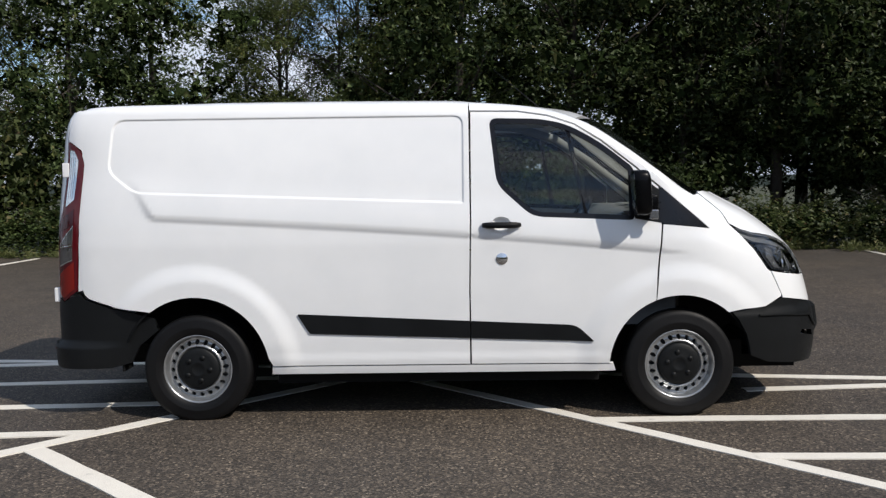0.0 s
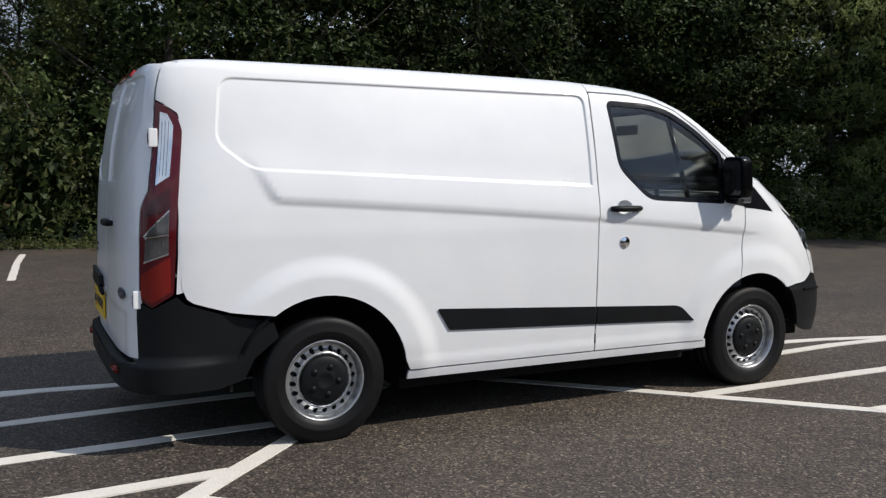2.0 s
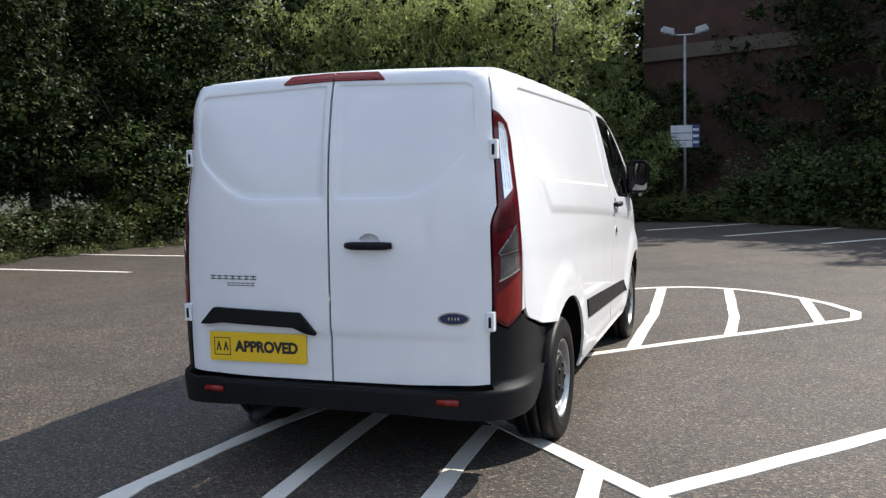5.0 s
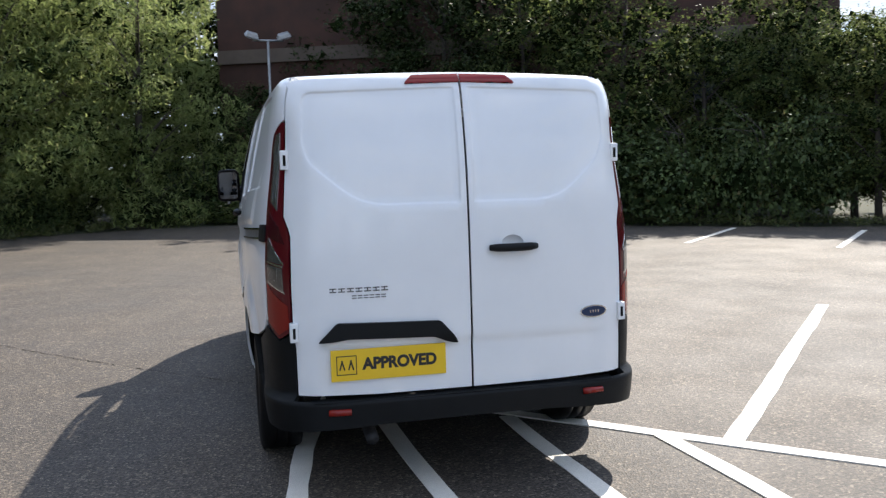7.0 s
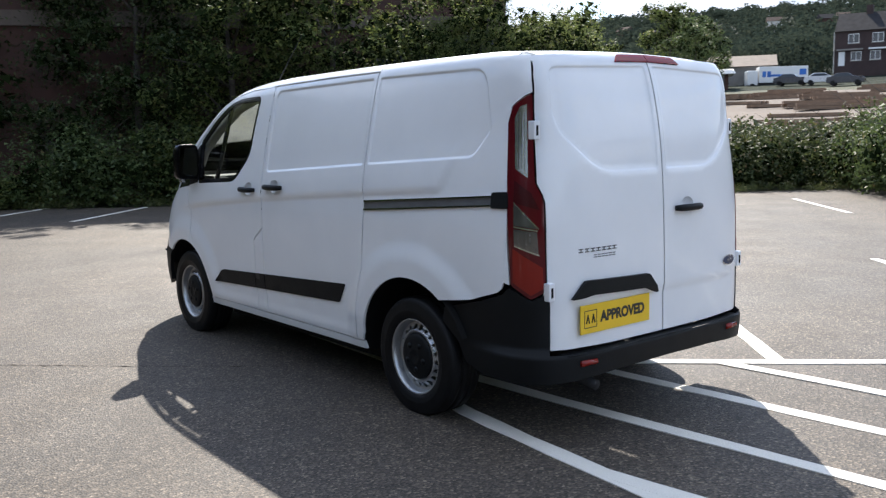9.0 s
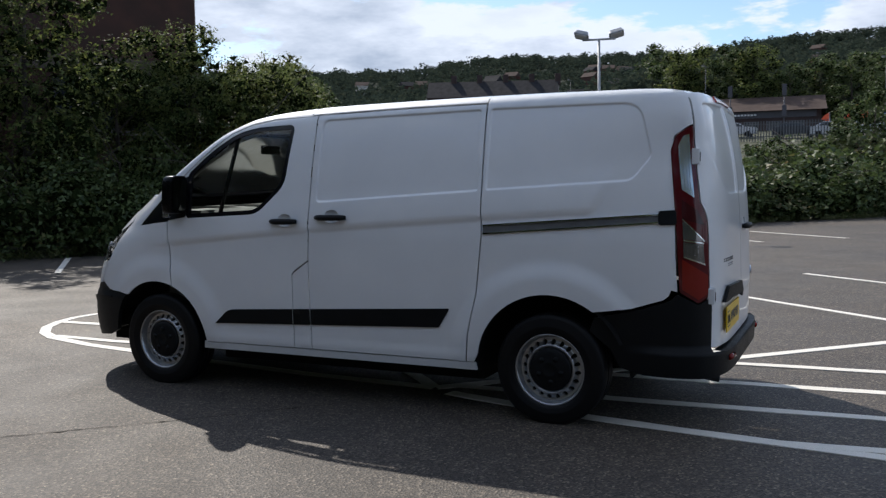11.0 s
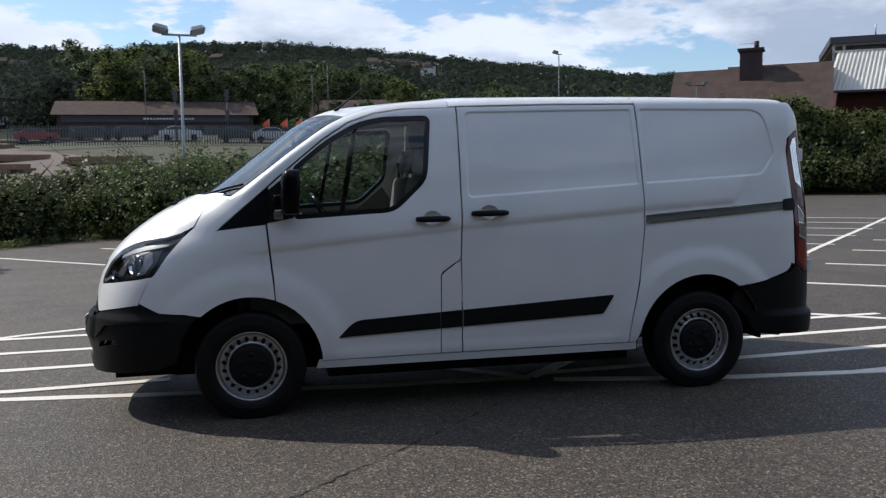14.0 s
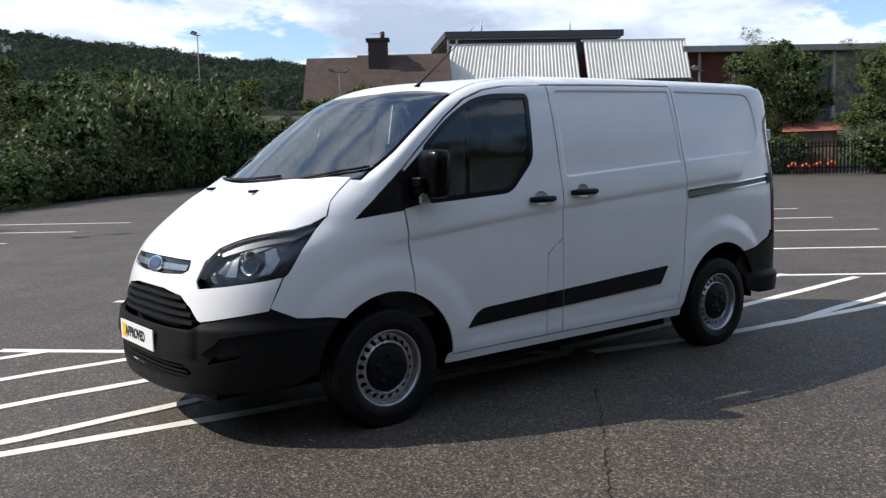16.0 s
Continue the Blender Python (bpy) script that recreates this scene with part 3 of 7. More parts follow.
RIGHT_PANELS = [rounded([(-1.965, 1.844), (0.172, 1.842), (0.170, 1.31), (-1.825, 1.392), (-1.995, 1.525)], [0.075, 0.06, 0.01, 0.06, 0.06])]
LEFT_PANELS = [rounded([(0.110, 1.842), (-1.015, 1.858), (-1.03, 1.365), (0.118, 1.30)], [0.05, 0.02, 0.02, 0.04]), rounded([(-1.075, 1.859), (-1.975, 1.855), (-2.05, 1.55), (-1.94, 1.412), (-1.075, 1.368)], [0.02, 0.10, 0.03, 0.04, 0.02])]


def swell(x, z):
    """Crease and wheel-arch flares on the plain side."""
    d = z - CREASE_Z(x)
    fade = step_between(-0.035, 0.035, x + 1.80 - 0.57 * (1.385 - z)) * (1 - step_between(1.25, 1.6, x))
    y = 0.013 * fade * step_between(-0.030, 0.004, d) * (1 - step_between(0.02, 0.26, d))
    rr = math.hypot(x + WB, z - HUB_Z)
    y += 0.024 * (1 - step_between(0.53, 0.66, rr)) * step_between(0.2, 0.5, z)
    rf = math.hypot(x - WB, z - HUB_Z)
    y += 0.020 * (1 - step_between(0.50, 0.64, rf)) * step_between(0.2, 0.5, z)
    y += 0.006 * step_between(0.42, 0.36, z) * step_between(-1.1, -0.9, x) * (1 - step_between(0.95, 1.1, x))
    return y


def panel_sink(x, z, side):
    if z < 1.25 or x < -2.1 or x > 0.3:
        return 0.0
    for poly in (RIGHT_PANELS if side < 0 else LEFT_PANELS):
        if inside(poly, x, z):
            return -0.008 * step_between(0.0, 0.010, edge_distance(poly, x, z))
    return 0.0


def half_width(x, z, side=-1, detail=True):
    y = PROFILE(z)
    if x < -1.0:
        y -= 0.048 * ((-x - 1.0) / 1.2) ** 2 * (1 - 0.75 * step_between(1.48, 1.86, z))
    if x > 1.3:
        u = min(0.9999, (x - 1.3) / (NOSE(z) - 1.3))
        p = NOSE_P(z)
        y *= (1 - u ** p) ** (1 / p)
    if x < -1.6:
        u, p = min(0.9999, (-x - 1.6) / (TAIL(z) - 1.6)), TAIL_P(z)
        y *= (1 - u ** p) ** (1 / p)
    if detail:
        y += swell(x, z) + panel_sink(x, z, side)
        zt, r = EDGE_Z(x), CORNER(x)
        if z > zt - r:
            q = min(1.0, (z - zt + r) / r)
            y -= r * (1 - math.sqrt(max(0.0, 1 - q * q)))
    return y


def top_z(x, y):
    """Roof, windscreen and bonnet as one height over the plan."""
    ye = max(0.25, half_width(min(x, 2.0), EDGE_Z(min(x, 2.0)), -1, False) - CORNER(x))
    k = 1 - min(1.0, abs(y) / ye) ** 2
    shift = 0.18 * step_between(0.45, 0.95, x)
    crown = 0.034 * (1 - 0.6 * step_between(0.9, 1.4, x)) * (1 - 0.55 * step_between(-1.3, -2.2, x))
    back = 0.06 * step_between(-1.7, -2.25, x) * k
    return EDGE_Z(x - shift * k + back) + crown * k


def right(x, z):
    return Vector((x, -half_width(x, z, -1), z))


def left(x, z):
    return Vector((x, half_width(x, z, 1), z))


def over(x, y):
    return Vector((x, y, top_z(x, y)))


def rear_half(z):
    b = PROFILE(z) - 0.046 * (1 - 0.75 * step_between(1.48, 1.86, z))
    zt, r = 1.925, 0.050
    if z > zt - r:
        q = min(0.98, (z - zt + r) / r)
        b -= r * (1 - math.sqrt(1 - q * q))
    return b


def nose_z(x, y):
    """Height of the bonnet over the plan, on the same surface as nose()."""
    lo, hi = 0.5, 1.6
    for _ in range(26):
        z = (lo + hi) / 2
        p = NOSE_P(z)
        if ((x - 1.3) / (NOSE(z) - 1.3)) ** p + (abs(y) / (PROFILE(z) + 0.004)) ** p > 1:
            hi = z
        else:
            lo = z
    return (lo + hi) / 2


def nose(th, z):
    """Round the front; th is an angle, 0 straight ahead and positive to the left."""
    a, b, p = NOSE(z) - 1.3, PROFILE(z) + 0.004, NOSE_P(z)
    c, s = abs(math.cos(th)), abs(math.sin(th))
    r = 1 / ((c / a) ** p + (s / b) ** p) ** (1 / p)
    return Vector((1.3 + r * c, math.copysign(r * s, th), z))


def tail(th, z):
    a, b, p = TAIL(z) - 1.6, rear_half(z), TAIL_P(z)
    c, s = abs(math.cos(th)), abs(math.sin(th))
    r = 1 / ((c / a) ** p + (s / b) ** p) ** (1 / p)
    return Vector((-1.6 - r * c, math.copysign(r * s, th), z))


def back(y, z):
    """The rear face over (y, z)."""
    b = rear_half(z)
    u, p = min(0.985, abs(y) / b), TAIL_P(z)
    x = -1.6 - (TAIL(z) - 1.6) * (1 - u ** p) ** (1 / p)
    # pressed panels in the upper door, and a ledge over the lower
    sink = 0.0
    for poly in BACK_PANELS:
        if inside(poly, y, z):
            sink = 0.010 * step_between(0.0, 0.016, edge_distance(poly, y, z))
    ledge = 0.012 * step_between(0.72, 0.69, z) * (1 - step_between(0.60, 0.72, abs(y)))
    return Vector((x + sink + ledge, y, z))


BACK_PANELS = [rounded([(0.005, 1.325), (0.47, 1.325), (0.70, 1.52), (0.725, 1.62), (0.715, 1.845), (0.005, 1.868)], [0, 0.12, 0.06, 0.02, 0.05, 0]),
               rounded([(-0.05, 1.325), (-0.47, 1.325), (-0.69, 1.52), (-0.725, 1.62), (-0.715, 1.845), (-0.05, 1.868)], [0, 0.12, 0.06, 0.02, 0.05, 0])]

van = thing("delivery_van", "white panel van with black bumpers and silver steel wheels", "van")
GAP = 0.0024
ARCH_R, ARCH_F = 0.445, 0.425


def arch(cx, r, z_from, z_to, n=16):
    """Points on the wheel arch between two heights, going over from the rear side to the front side if z_from is the rear."""
    return arc(cx, HUB_Z, r, z_from, z_to, n)


# outlines in (x, z) shared by both sides
def arch_angle(r, z, front):
    t = math.degrees(math.asin(min(1.0, (z - HUB_Z) / r)))
    return t if front else 180 - t


WINDOW = rounded([(0.345, 1.802), (0.62, 1.795), (0.78, 1.765), (0.98, 1.655), (1.17, 1.50), (1.17, 1.215), (0.585, 1.243), (0.385, 1.425)], [0.03, 0.05, 0.1, 0.1, 0.02, 0.01, 0.06, 0.06])
door_front_low = arch(WB, ARCH_F, arch_angle(ARCH_F, 0.33, False), 111, 8)          # from the sill up to the wing line
DOOR_R = [(0.205, 0.335), (0.202, 0.8), (0.21, 1.2), (0.214, 1.862), (0.5, 1.858), (0.68, 1.83), (0.84, 1.775), (1.0, 1.672), (1.2, 1.51), (1.345, 1.385), (1.349, 1.16), (1.335, 1.0), (1.32, 0.85), door_front_low[-1]] + door_front_low[::-1][1:] + [(1.06, 0.335)]
DOOR_L = [(0.305, 0.335), (0.30, 0.83), (0.285, 0.85), (0.172, 0.925), (0.162, 1.2), (0.158, 1.872), (0.5, 1.858), (0.68, 1.83), (0.84, 1.775), (1.0, 1.672), (1.2, 1.51), (1.345, 1.385), (1.349, 1.16), (1.335, 1.0), (1.32, 0.85), door_front_low[-1]] + door_front_low[::-1][1:] + [(1.06, 0.335)]
FLAP_L = [(0.168, 0.335), (0.170, 0.918), (0.28, 0.845), (0.298, 0.825), (0.303, 0.335)]
SLIDE_L = [(0.164, 0.335), (0.168, 0.92), (0.158, 1.2), (0.154, 1.872), (-0.5, 1.885), (-1.045, 1.888), (-1.052, 1.35), (-1.057, 1.10), (-1.02, 0.75), (-0.965, 0.50), (-0.945, 0.335)]
rear_arch = arch(-WB, ARCH_R, arch_angle(ARCH_R, 0.335, True), 127, 18)             # from the sill over to the bumper
BUMP_JOIN = rear_arch[-1]
quarter_back = [BUMP_JOIN, (-1.95, 0.70), (-2.12, 0.752), (-2.15, 0.775), (-2.172, 0.83), (-2.178, 1.0), (-2.178, 1.3), (-2.172, 1.55), (-2.155, 1.66), (-2.158, 1.75), (-2.16, 1.84), (-2.15, 1.895)]


def top_line(x0, x1, n=24):
    return [(x0 + (x1 - x0) * i / n, EDGE_Z(x0 + (x1 - x0) * i / n)) for i in range(n + 1)]


QUARTER_R = [(-1.0, 0.335)] + rear_arch[1:] + quarter_back[1:] + top_line(-2.14, 0.206) + [(0.206, 1.2), (0.198, 0.8), (0.199, 0.335)]
QUARTER_L = [(-1.0, 0.335)] + rear_arch[1:] + quarter_back[1:] + top_line(-2.14, -1.05, 12) + [(-1.056, 1.35), (-1.061, 1.10), (-1.024, 0.75), (-0.969, 0.50), (-0.949, 0.335)]
front_arch = arch(WB, ARCH_F, 111, arch_angle(ARCH_F, 0.635, True), 14)
# wing with the foot and length of the windscreen pillar
WING = front_arch + [(1.85, 0.652), (1.93, 0.654)] + [(nose(N(t), z).x, z) for t, z in ((52.2, 0.658), (48.0, 0.697), (46.3, 0.712), (45.9, 0.722), (47.5, 0.79), (49.2, 0.869), (50.3, 0.885), (53.7, 1.0), (57.5, 1.10), (61.2, 1.166))] + [(1.735, 1.235), (1.67, 1.292), (1.60, 1.348)] + top_line(1.56, 0.208, 30) + \
    [(0.208, 1.868), (0.5, 1.864), (0.683, 1.836), (0.845, 1.78), (1.004, 1.677), (1.204, 1.515), (1.348, 1.391), (1.50, 1.262), (1.642, 1.1405), (1.50, 1.158), (1.355, 1.172), (1.355, 1.16), (1.341, 1.0), (1.326, 0.85)]
QUARTER_GLASS = [(1.3535, 1.384), (1.50, 1.2585), (1.632, 1.1445), (1.50, 1.161), (1.3565, 1.175)]
MOULD = rounded([(-0.845, 0.655), (-0.77, 0.535), (0.945, 0.470), (0.84, 0.570)], [0.015, 0.01, 0.01, 0.05])


def cut_x(poly, x0, x1):
    """The piece of a convex outline between two upright lines."""
    out = poly
    for lim, keep in ((x0, 1), (x1, -1)):
        res = []
        for i in range(len(out)):
            a, b = out[i - 1], out[i]
            ia, ib = (a[0] - lim) * keep >= 0, (b[0] - lim) * keep >= 0
            if ia != ib:
                t = (lim - a[0]) / (b[0] - a[0])
                res.append((lim, a[1] + t * (b[1] - a[1])))
            if ib:
                res.append(b)
        out = res
    return out


STEP = 0.021


def cup_ring(x, z, rx=0.058, rz=0.044):
    """The round recess behind a pull handle."""
    return [(x + rx * math.cos(t), z + 0.006 + rz * math.sin(t)) for t in [2 * math.pi * i / 22 for i in range(22)]]


def pressed(poly):
    """Guide lines along the bend of a pressed panel."""
    return [inset(poly, k) for k in (-0.006, 0.0, 0.0033, 0.0067, 0.010, 0.016)]


for side, fn in ((-1, right), (1, left)):
    door_line = DOOR_R if side < 0 else DOOR_L
    rear_end = 0.205 if side < 0 else 0.16
    hole = inset(WINDOW, -0.018)
    cheat = rounded([(1.1875, 1.492), (1.3375, 1.374), (1.341, 1.180), (1.1875, 1.206)], 0.006)
    door = skin("front_door", inset(door_line, GAP), fn, white_paint, van, [hole, cheat, cup_ring(0.391, 1.178) if side < 0 else cup_ring(0.3475, 1.178)], STEP, flow=CREASE_Z)
    seal = skin("window_seal", inset(WINDOW, -0.017), fn, gloss_black, door, [inset(WINDOW, 0.012)], 0.03, 0.02, lift=-0.002)
    pane = skin("window_pane", inset(WINDOW, 0.011), lambda x, z, f=fn: f(x, z), cab_glass, door, [], 0.05, 0.004, lift=-0.008)
    pane.visible_shadow = False
    skin("mirror_base", inset(cheat, 0.001), fn, black_plastic, door, [], 0.04, 0.02, lift=0.003)
    wing_part = skin("front_wing", inset(WING, GAP), fn, white_paint, van, [], STEP)
    skin("pillar_trim", [(1.334, 1.392), (1.350, 1.383), (1.3585, 1.374), (1.3595, 1.1765), (1.334, 1.182)], fn, gloss_black, door, [], 0.03, 0.006, lift=0.0035)
    skin("quarter_glass", inset(QUARTER_GLASS, -0.0015), fn, gloss_black, wing_part, [], 0.05, 0.01, lift=-0.001)
    if side < 0:
        quarter = skin("side_panel", inset(QUARTER_R, GAP), fn, white_paint, van, [], STEP, flow=CREASE_Z, guides=pressed(RIGHT_PANELS[0]))
        cuts = ((-1, 0.199, quarter), (0.206, 2, door))
    else:
        quarter = skin("side_panel", inset(QUARTER_L, GAP), fn, white_paint, van, [], STEP, flow=CREASE_Z, guides=pressed(LEFT_PANELS[1]))
        slide = skin("sliding_door", inset(SLIDE_L, GAP), fn, white_paint, van, [cup_ring(-0.016, 1.205)], STEP, flow=CREASE_Z, guides=pressed(LEFT_PANELS[0]))
        skin("roof_rail", [(0.206, 1.876), (0.15, 1.881), (-0.5, 1.895), (-1.044, 1.897)] + top_line(-1.044, 0.206, 12), fn, white_paint, van, [], 0.03)
        flap = skin("fuel_flap_panel", inset(FLAP_L, GAP), fn, white_paint, van, [], STEP, flow=CREASE_Z)
        cuts = ((-1, 0.16, slide), (0.172, 0.299, flap), (0.308, 2, door))
    for x0, x1, owner in cuts:
        skin("side_moulding", cut_x(MOULD, x0, x1), fn, black_plastic, owner, [], 0.04, 0.016, lift=0.008, label="matt black plastic side moulding")
    # sill under the doors
    skin("sill", [(-1.01, 0.283), (1.08, 0.283), (1.065, 0.329), (-1.005, 0.329)], lambda x, z, f=fn, s=side: f(x, z) + Vector((0, -s * 0.004, 0)), white_paint, van, [], 0.05)

    # handles
    def handle(x0, x1, z, owner, f=fn, s=side):
        xm = (x0 + x1) / 2
        skin("handle_cup", cup_ring(xm, z), lambda x, q: f(x, q) - Vector((0, s * 0.034 * (max(0.0, 1 - math.hypot((x - xm) / 0.058, (q - z - 0.006) / 0.044) ** 2)) ** 0.5, 0)), white_paint, owner, [], 0.010, 0.0, lift=-0.001)
        pts = []
        for i in range(9):
            t = i / 8
            x = x0 + (x1 - x0) * t
            b = f(x, z)
            pts.append((b.x, b.y + s * (0.008 + 0.026 * math.sin(math.pi * t) ** 0.5), z))
        v, fc = tube(pts, [0.014, 0.018, 0.019, 0.019, 0.019, 0.019, 0.019, 0.018, 0.014], 10)
        return soup("door_handle", v, fc, black_plastic, owner, "black pull handle", True)

    if side < 0:
        handle(0.280, 0.502, 1.178, door)
        skin("lock_cover", [(0.393 + 0.034 * math.cos(t), 0.976 + 0.034 * math.sin(t)) for t in [2 * math.pi * i / 24 for i in range(24)]], lambda x, z, f=fn: f(x, z) + Vector((0, -0.008 * max(0.0, 1 - ((x - 0.393) ** 2 + (z - 0.976) ** 2) / 0.0012), 0)), chrome, door, [], 0.012, 0.004, lift=0.004, label="round steel security lock cover")
    else:
        handle(0.45, 0.245, 1.178, door)
        handle(0.098, -0.13, 1.205, slide)
        rail = [(-1.068, 1.165), (-2.10, 1.23), (-2.10, 1.178), (-1.068, 1.108)]
        skin("slide_rail", rail, fn, rail_grey, quarter, [], 0.05, 0.012, lift=0.003, label="dark sliding-door rail with a bright lip")
        skin("rail_lip", [(-1.07, 1.166), (-2.10, 1.2305), (-2.10, 1.222), (-1.07, 1.156)], fn, chrome, quarter, [], 0.05, 0.008, lift=0.010)
        skin("rail_lip", [(-1.07, 1.118), (-2.10, 1.186), (-2.10, 1.178), (-1.07, 1.108)], fn, chrome, quarter, [], 0.05, 0.008, lift=0.010)
        skin("rail_end", rounded([(-2.09, 1.245), (-2.18, 1.25), (-2.185, 1.168), (-2.09, 1.168)], 0.014), fn, black_plastic, quarter, [], 0.03, 0.014, lift=0.012)

    # door mirror: arm, shell, glass
    mir = Vector((1.205, side * 1.035, 1.362))
    bm = bmesh.new()
    bmesh.ops.create_uvsphere(bm, u_segments=24, v_segments=16, radius=1.0)
    for v in bm.verts:
        c = v.co
        for i in range(3):
            c[i] = math.copysign(abs(c[i]) ** 0.42, c[i])
        x, y, z = c.x * 0.062, c.y * 0.090, c.z * 0.132
        if x < -0.035:
            x = -0.035
        x += 0.018 * z / 0.165 * -0.6 - 0.10 * max(0, y * side)
        v.co = (mir.x + x, mir.y + y, mir.z + z)
    shell = part("door_mirror", bm, mirror_black, door, "black plastic door mirror", True)
    gl = [(y, z) for y, z in rounded([(-0.072, -0.108), (0.072, -0.108), (0.074, 0.108), (-0.068, 0.108)], 0.03)]
    skin("mirror_glass", gl, lambda y, z: Vector((mir.x - 0.041 - 0.011 * z / 0.165 - 0.08 * max(0, y * side), mir.y + y, mir.z + z)), mirror_glass, shell, [], 0.06, 0.004, centre=lambda q: Vector((mir.x + 0.2, mir.y, mir.z)))
    # a thick foot between door and shell, its flat top half way up the shell
    ya, yb = sorted((side * 0.885, side * 1.045))
    bm = box(bmesh.new(), 1.205, 1.318, ya, yb, 1.226, 1.348, 0.012)
    for v in bm.verts:
        if abs(v.co.y) > 0.95:
            v.co.x -= 0.012
            if v.co.z < 1.28:
                v.co.z += 0.012
    foot = part("mirror_foot", bm, mirror_black, shell, "black plastic mirror foot", True)
    for z in (1.262, 1.300):
        ya, yb = sorted((side * 0.93, side * 1.047))
        box_part("foot_rib", (1.206, 1.3195, ya, yb, z, z + 0.005), mirror_black, foot)
    ya, yb = sorted((side * 1.025, side * 1.055))
    part("mirror_indicator", box(bmesh.new(), 1.255, 1.308, ya, yb, 1.205, 1.262, 0.008), badge_grey, shell, "clear side indicator")

# ---- roof, bonnet, windscreen ----
def edge_y(x):
    return half_width(x, EDGE_Z(x), -1)




ROOF_FRONT, SCREEN_LOW = 0.86, 1.55
roof_outline = [(x, -edge_y(x) + 0.001) for x in [-2.14 + (ROOF_FRONT + 2.14) * i / 20 for i in range(21)]] + [(ROOF_FRONT + 0.20 * (1 - (y / 0.66) ** 2), y) for y in [-0.5, -0.25, 0, 0.25, 0.5]] + [(x, edge_y(x) - 0.001) for x in [ROOF_FRONT - (ROOF_FRONT + 2.14) * i / 20 for i in range(21)]] + [(back(y, 1.914 + 0.016 * (1 - (y / 0.7) ** 2)).x, y) for y in [0.70, 0.6, 0.5, 0.4, 0.2, 0, -0.2, -0.4, -0.5, -0.6, -0.70]]


def ribbed(x, y):
    q = over(x, y)
    if -1.9 < x < 0.3 and abs(y) < 0.62:
        q.z += 0.006 * step_between(0.35, 0.75, math.cos(y * 2 * math.pi / 0.25)) * step_between(-1.9, -1.8, x) * (1 - step_between(0.15, 0.3, x))
    return q


roof = skin("roof", roof_outline, ribbed, white_paint, van, [], 0.045, 0.02)
# drip channel under the roof's rear edge
channel = [(-2.0, 0.74), (-2.12, 0.735), (-2.18, 0.73), (-2.215, 0.70), (-2.232, 0.60), (-2.245, 0.40), (-2.25, 0.2)]
skin("drip_channel", channel + [(x, -y) for x, y in reversed(channel)], over, white_paint, van, [], 0.045, 0.006, lift=-0.022)


def screen_side(x):
    return edge_y(x) - 0.012


ys = [-1 + 2 * i / 10 for i in range(11)]
SCREEN = [(x, -screen_side(x)) for x in [ROOF_FRONT + 0.02 + (SCREEN_LOW - ROOF_FRONT - 0.02) * i / 12 for i in range(13)]] + \
    [(SCREEN_LOW + 0.24 * (1 - k * k), k * screen_side(SCREEN_LOW)) for k in ys[1:-1]] + \
    [(x, screen_side(x)) for x in [SCREEN_LOW - (SCREEN_LOW - ROOF_FRONT - 0.02) * i / 12 for i in range(13)]] + \
    [(ROOF_FRONT + 0.02 + 0.205 * (1 - k * k), k * screen_side(ROOF_FRONT + 0.02)) for k in ys[::-1][1:-1]]
screen_frame = skin("windscreen_surround", inset(SCREEN, -0.006), over, gloss_black, van, [inset(SCREEN, 0.035)], 0.05, 0.012, lift=-0.003)
screen = skin("windscreen", SCREEN, over, screen_glass, van, [], 0.06, 0.004, lift=0.001)
screen.visible_shadow = False
# cowl between screen and bonnet
low, high = SCREEN_LOW + 0.005, SCREEN_LOW + 0.085
cowl = [(low + 0.24 * (1 - k * k), k * screen_side(low)) for k in ys] + [(high + 0.245 * (1 - k * k), k * (edge_y(high) - 0.02)) for k in ys[::-1]]
skin("scuttle_panel", cowl, over, black_plastic, van, [], 0.05, 0.02, lift=-0.006)
HEAD = rounded([(N(25.3), 0.85), (N(26.4), 0.815), (N(34.4), 0.833), (N(44.5), 0.858), (N(49.8), 0.885), (N(53.2), 1.0), (N(57), 1.10), (N(60.8), 1.166), (N(56), 1.125), (N(51), 1.100), (N(44.3), 1.083), (N(36), 1.053), (N(29.5), 1.008), (N(26.6), 0.94)], 0.010, 2)
FACE_TOP = [(N(-26.6), 0.957), (N(-21), 0.957), (N(-14), 0.958), (N(-7), 0.959), (0, 0.959), (N(7), 0.959), (N(14), 0.958), (N(21), 0.957), (N(26.6), 0.957)]
lip = [nose(t, z + 0.003) for t, z in FACE_TOP]
brow = [nose(N(t), z + 0.005) for t, z in ((27.6, 0.970), (29.4, 1.011), (36, 1.057), (44.3, 1.087), (51, 1.104), (56, 1.129), (60.6, 1.168))]
flank = [Vector((x, half_width(x, z), z)) for x, z in ((1.737, 1.2375), (1.672, 1.2945), (1.603, 1.3505))]
low2 = SCREEN_LOW + 0.075
rim_pts = [(low2 + 0.235 * (1 - k * k), k * (half_width(1.603, 1.3505) - 0.03)) for k in ys]
bonnet_outline = rim_pts + [(q.x, q.y) for q in flank[::-1]] + [(q.x, q.y) for q in brow[::-1]] + [(q.x, q.y) for q in lip[::-1]] + [(q.x, -q.y) for q in brow] + [(q.x, -q.y) for q in flank]


def bonnet_top(x, y):
    z = nose_z(x, y)
    z += 0.010 * step_between(0.52, 0.42, abs(y) - 0.16 * (2.1 - x)) * (1 - step_between(1.95, 2.2, x))
    return Vector((x, y, z))


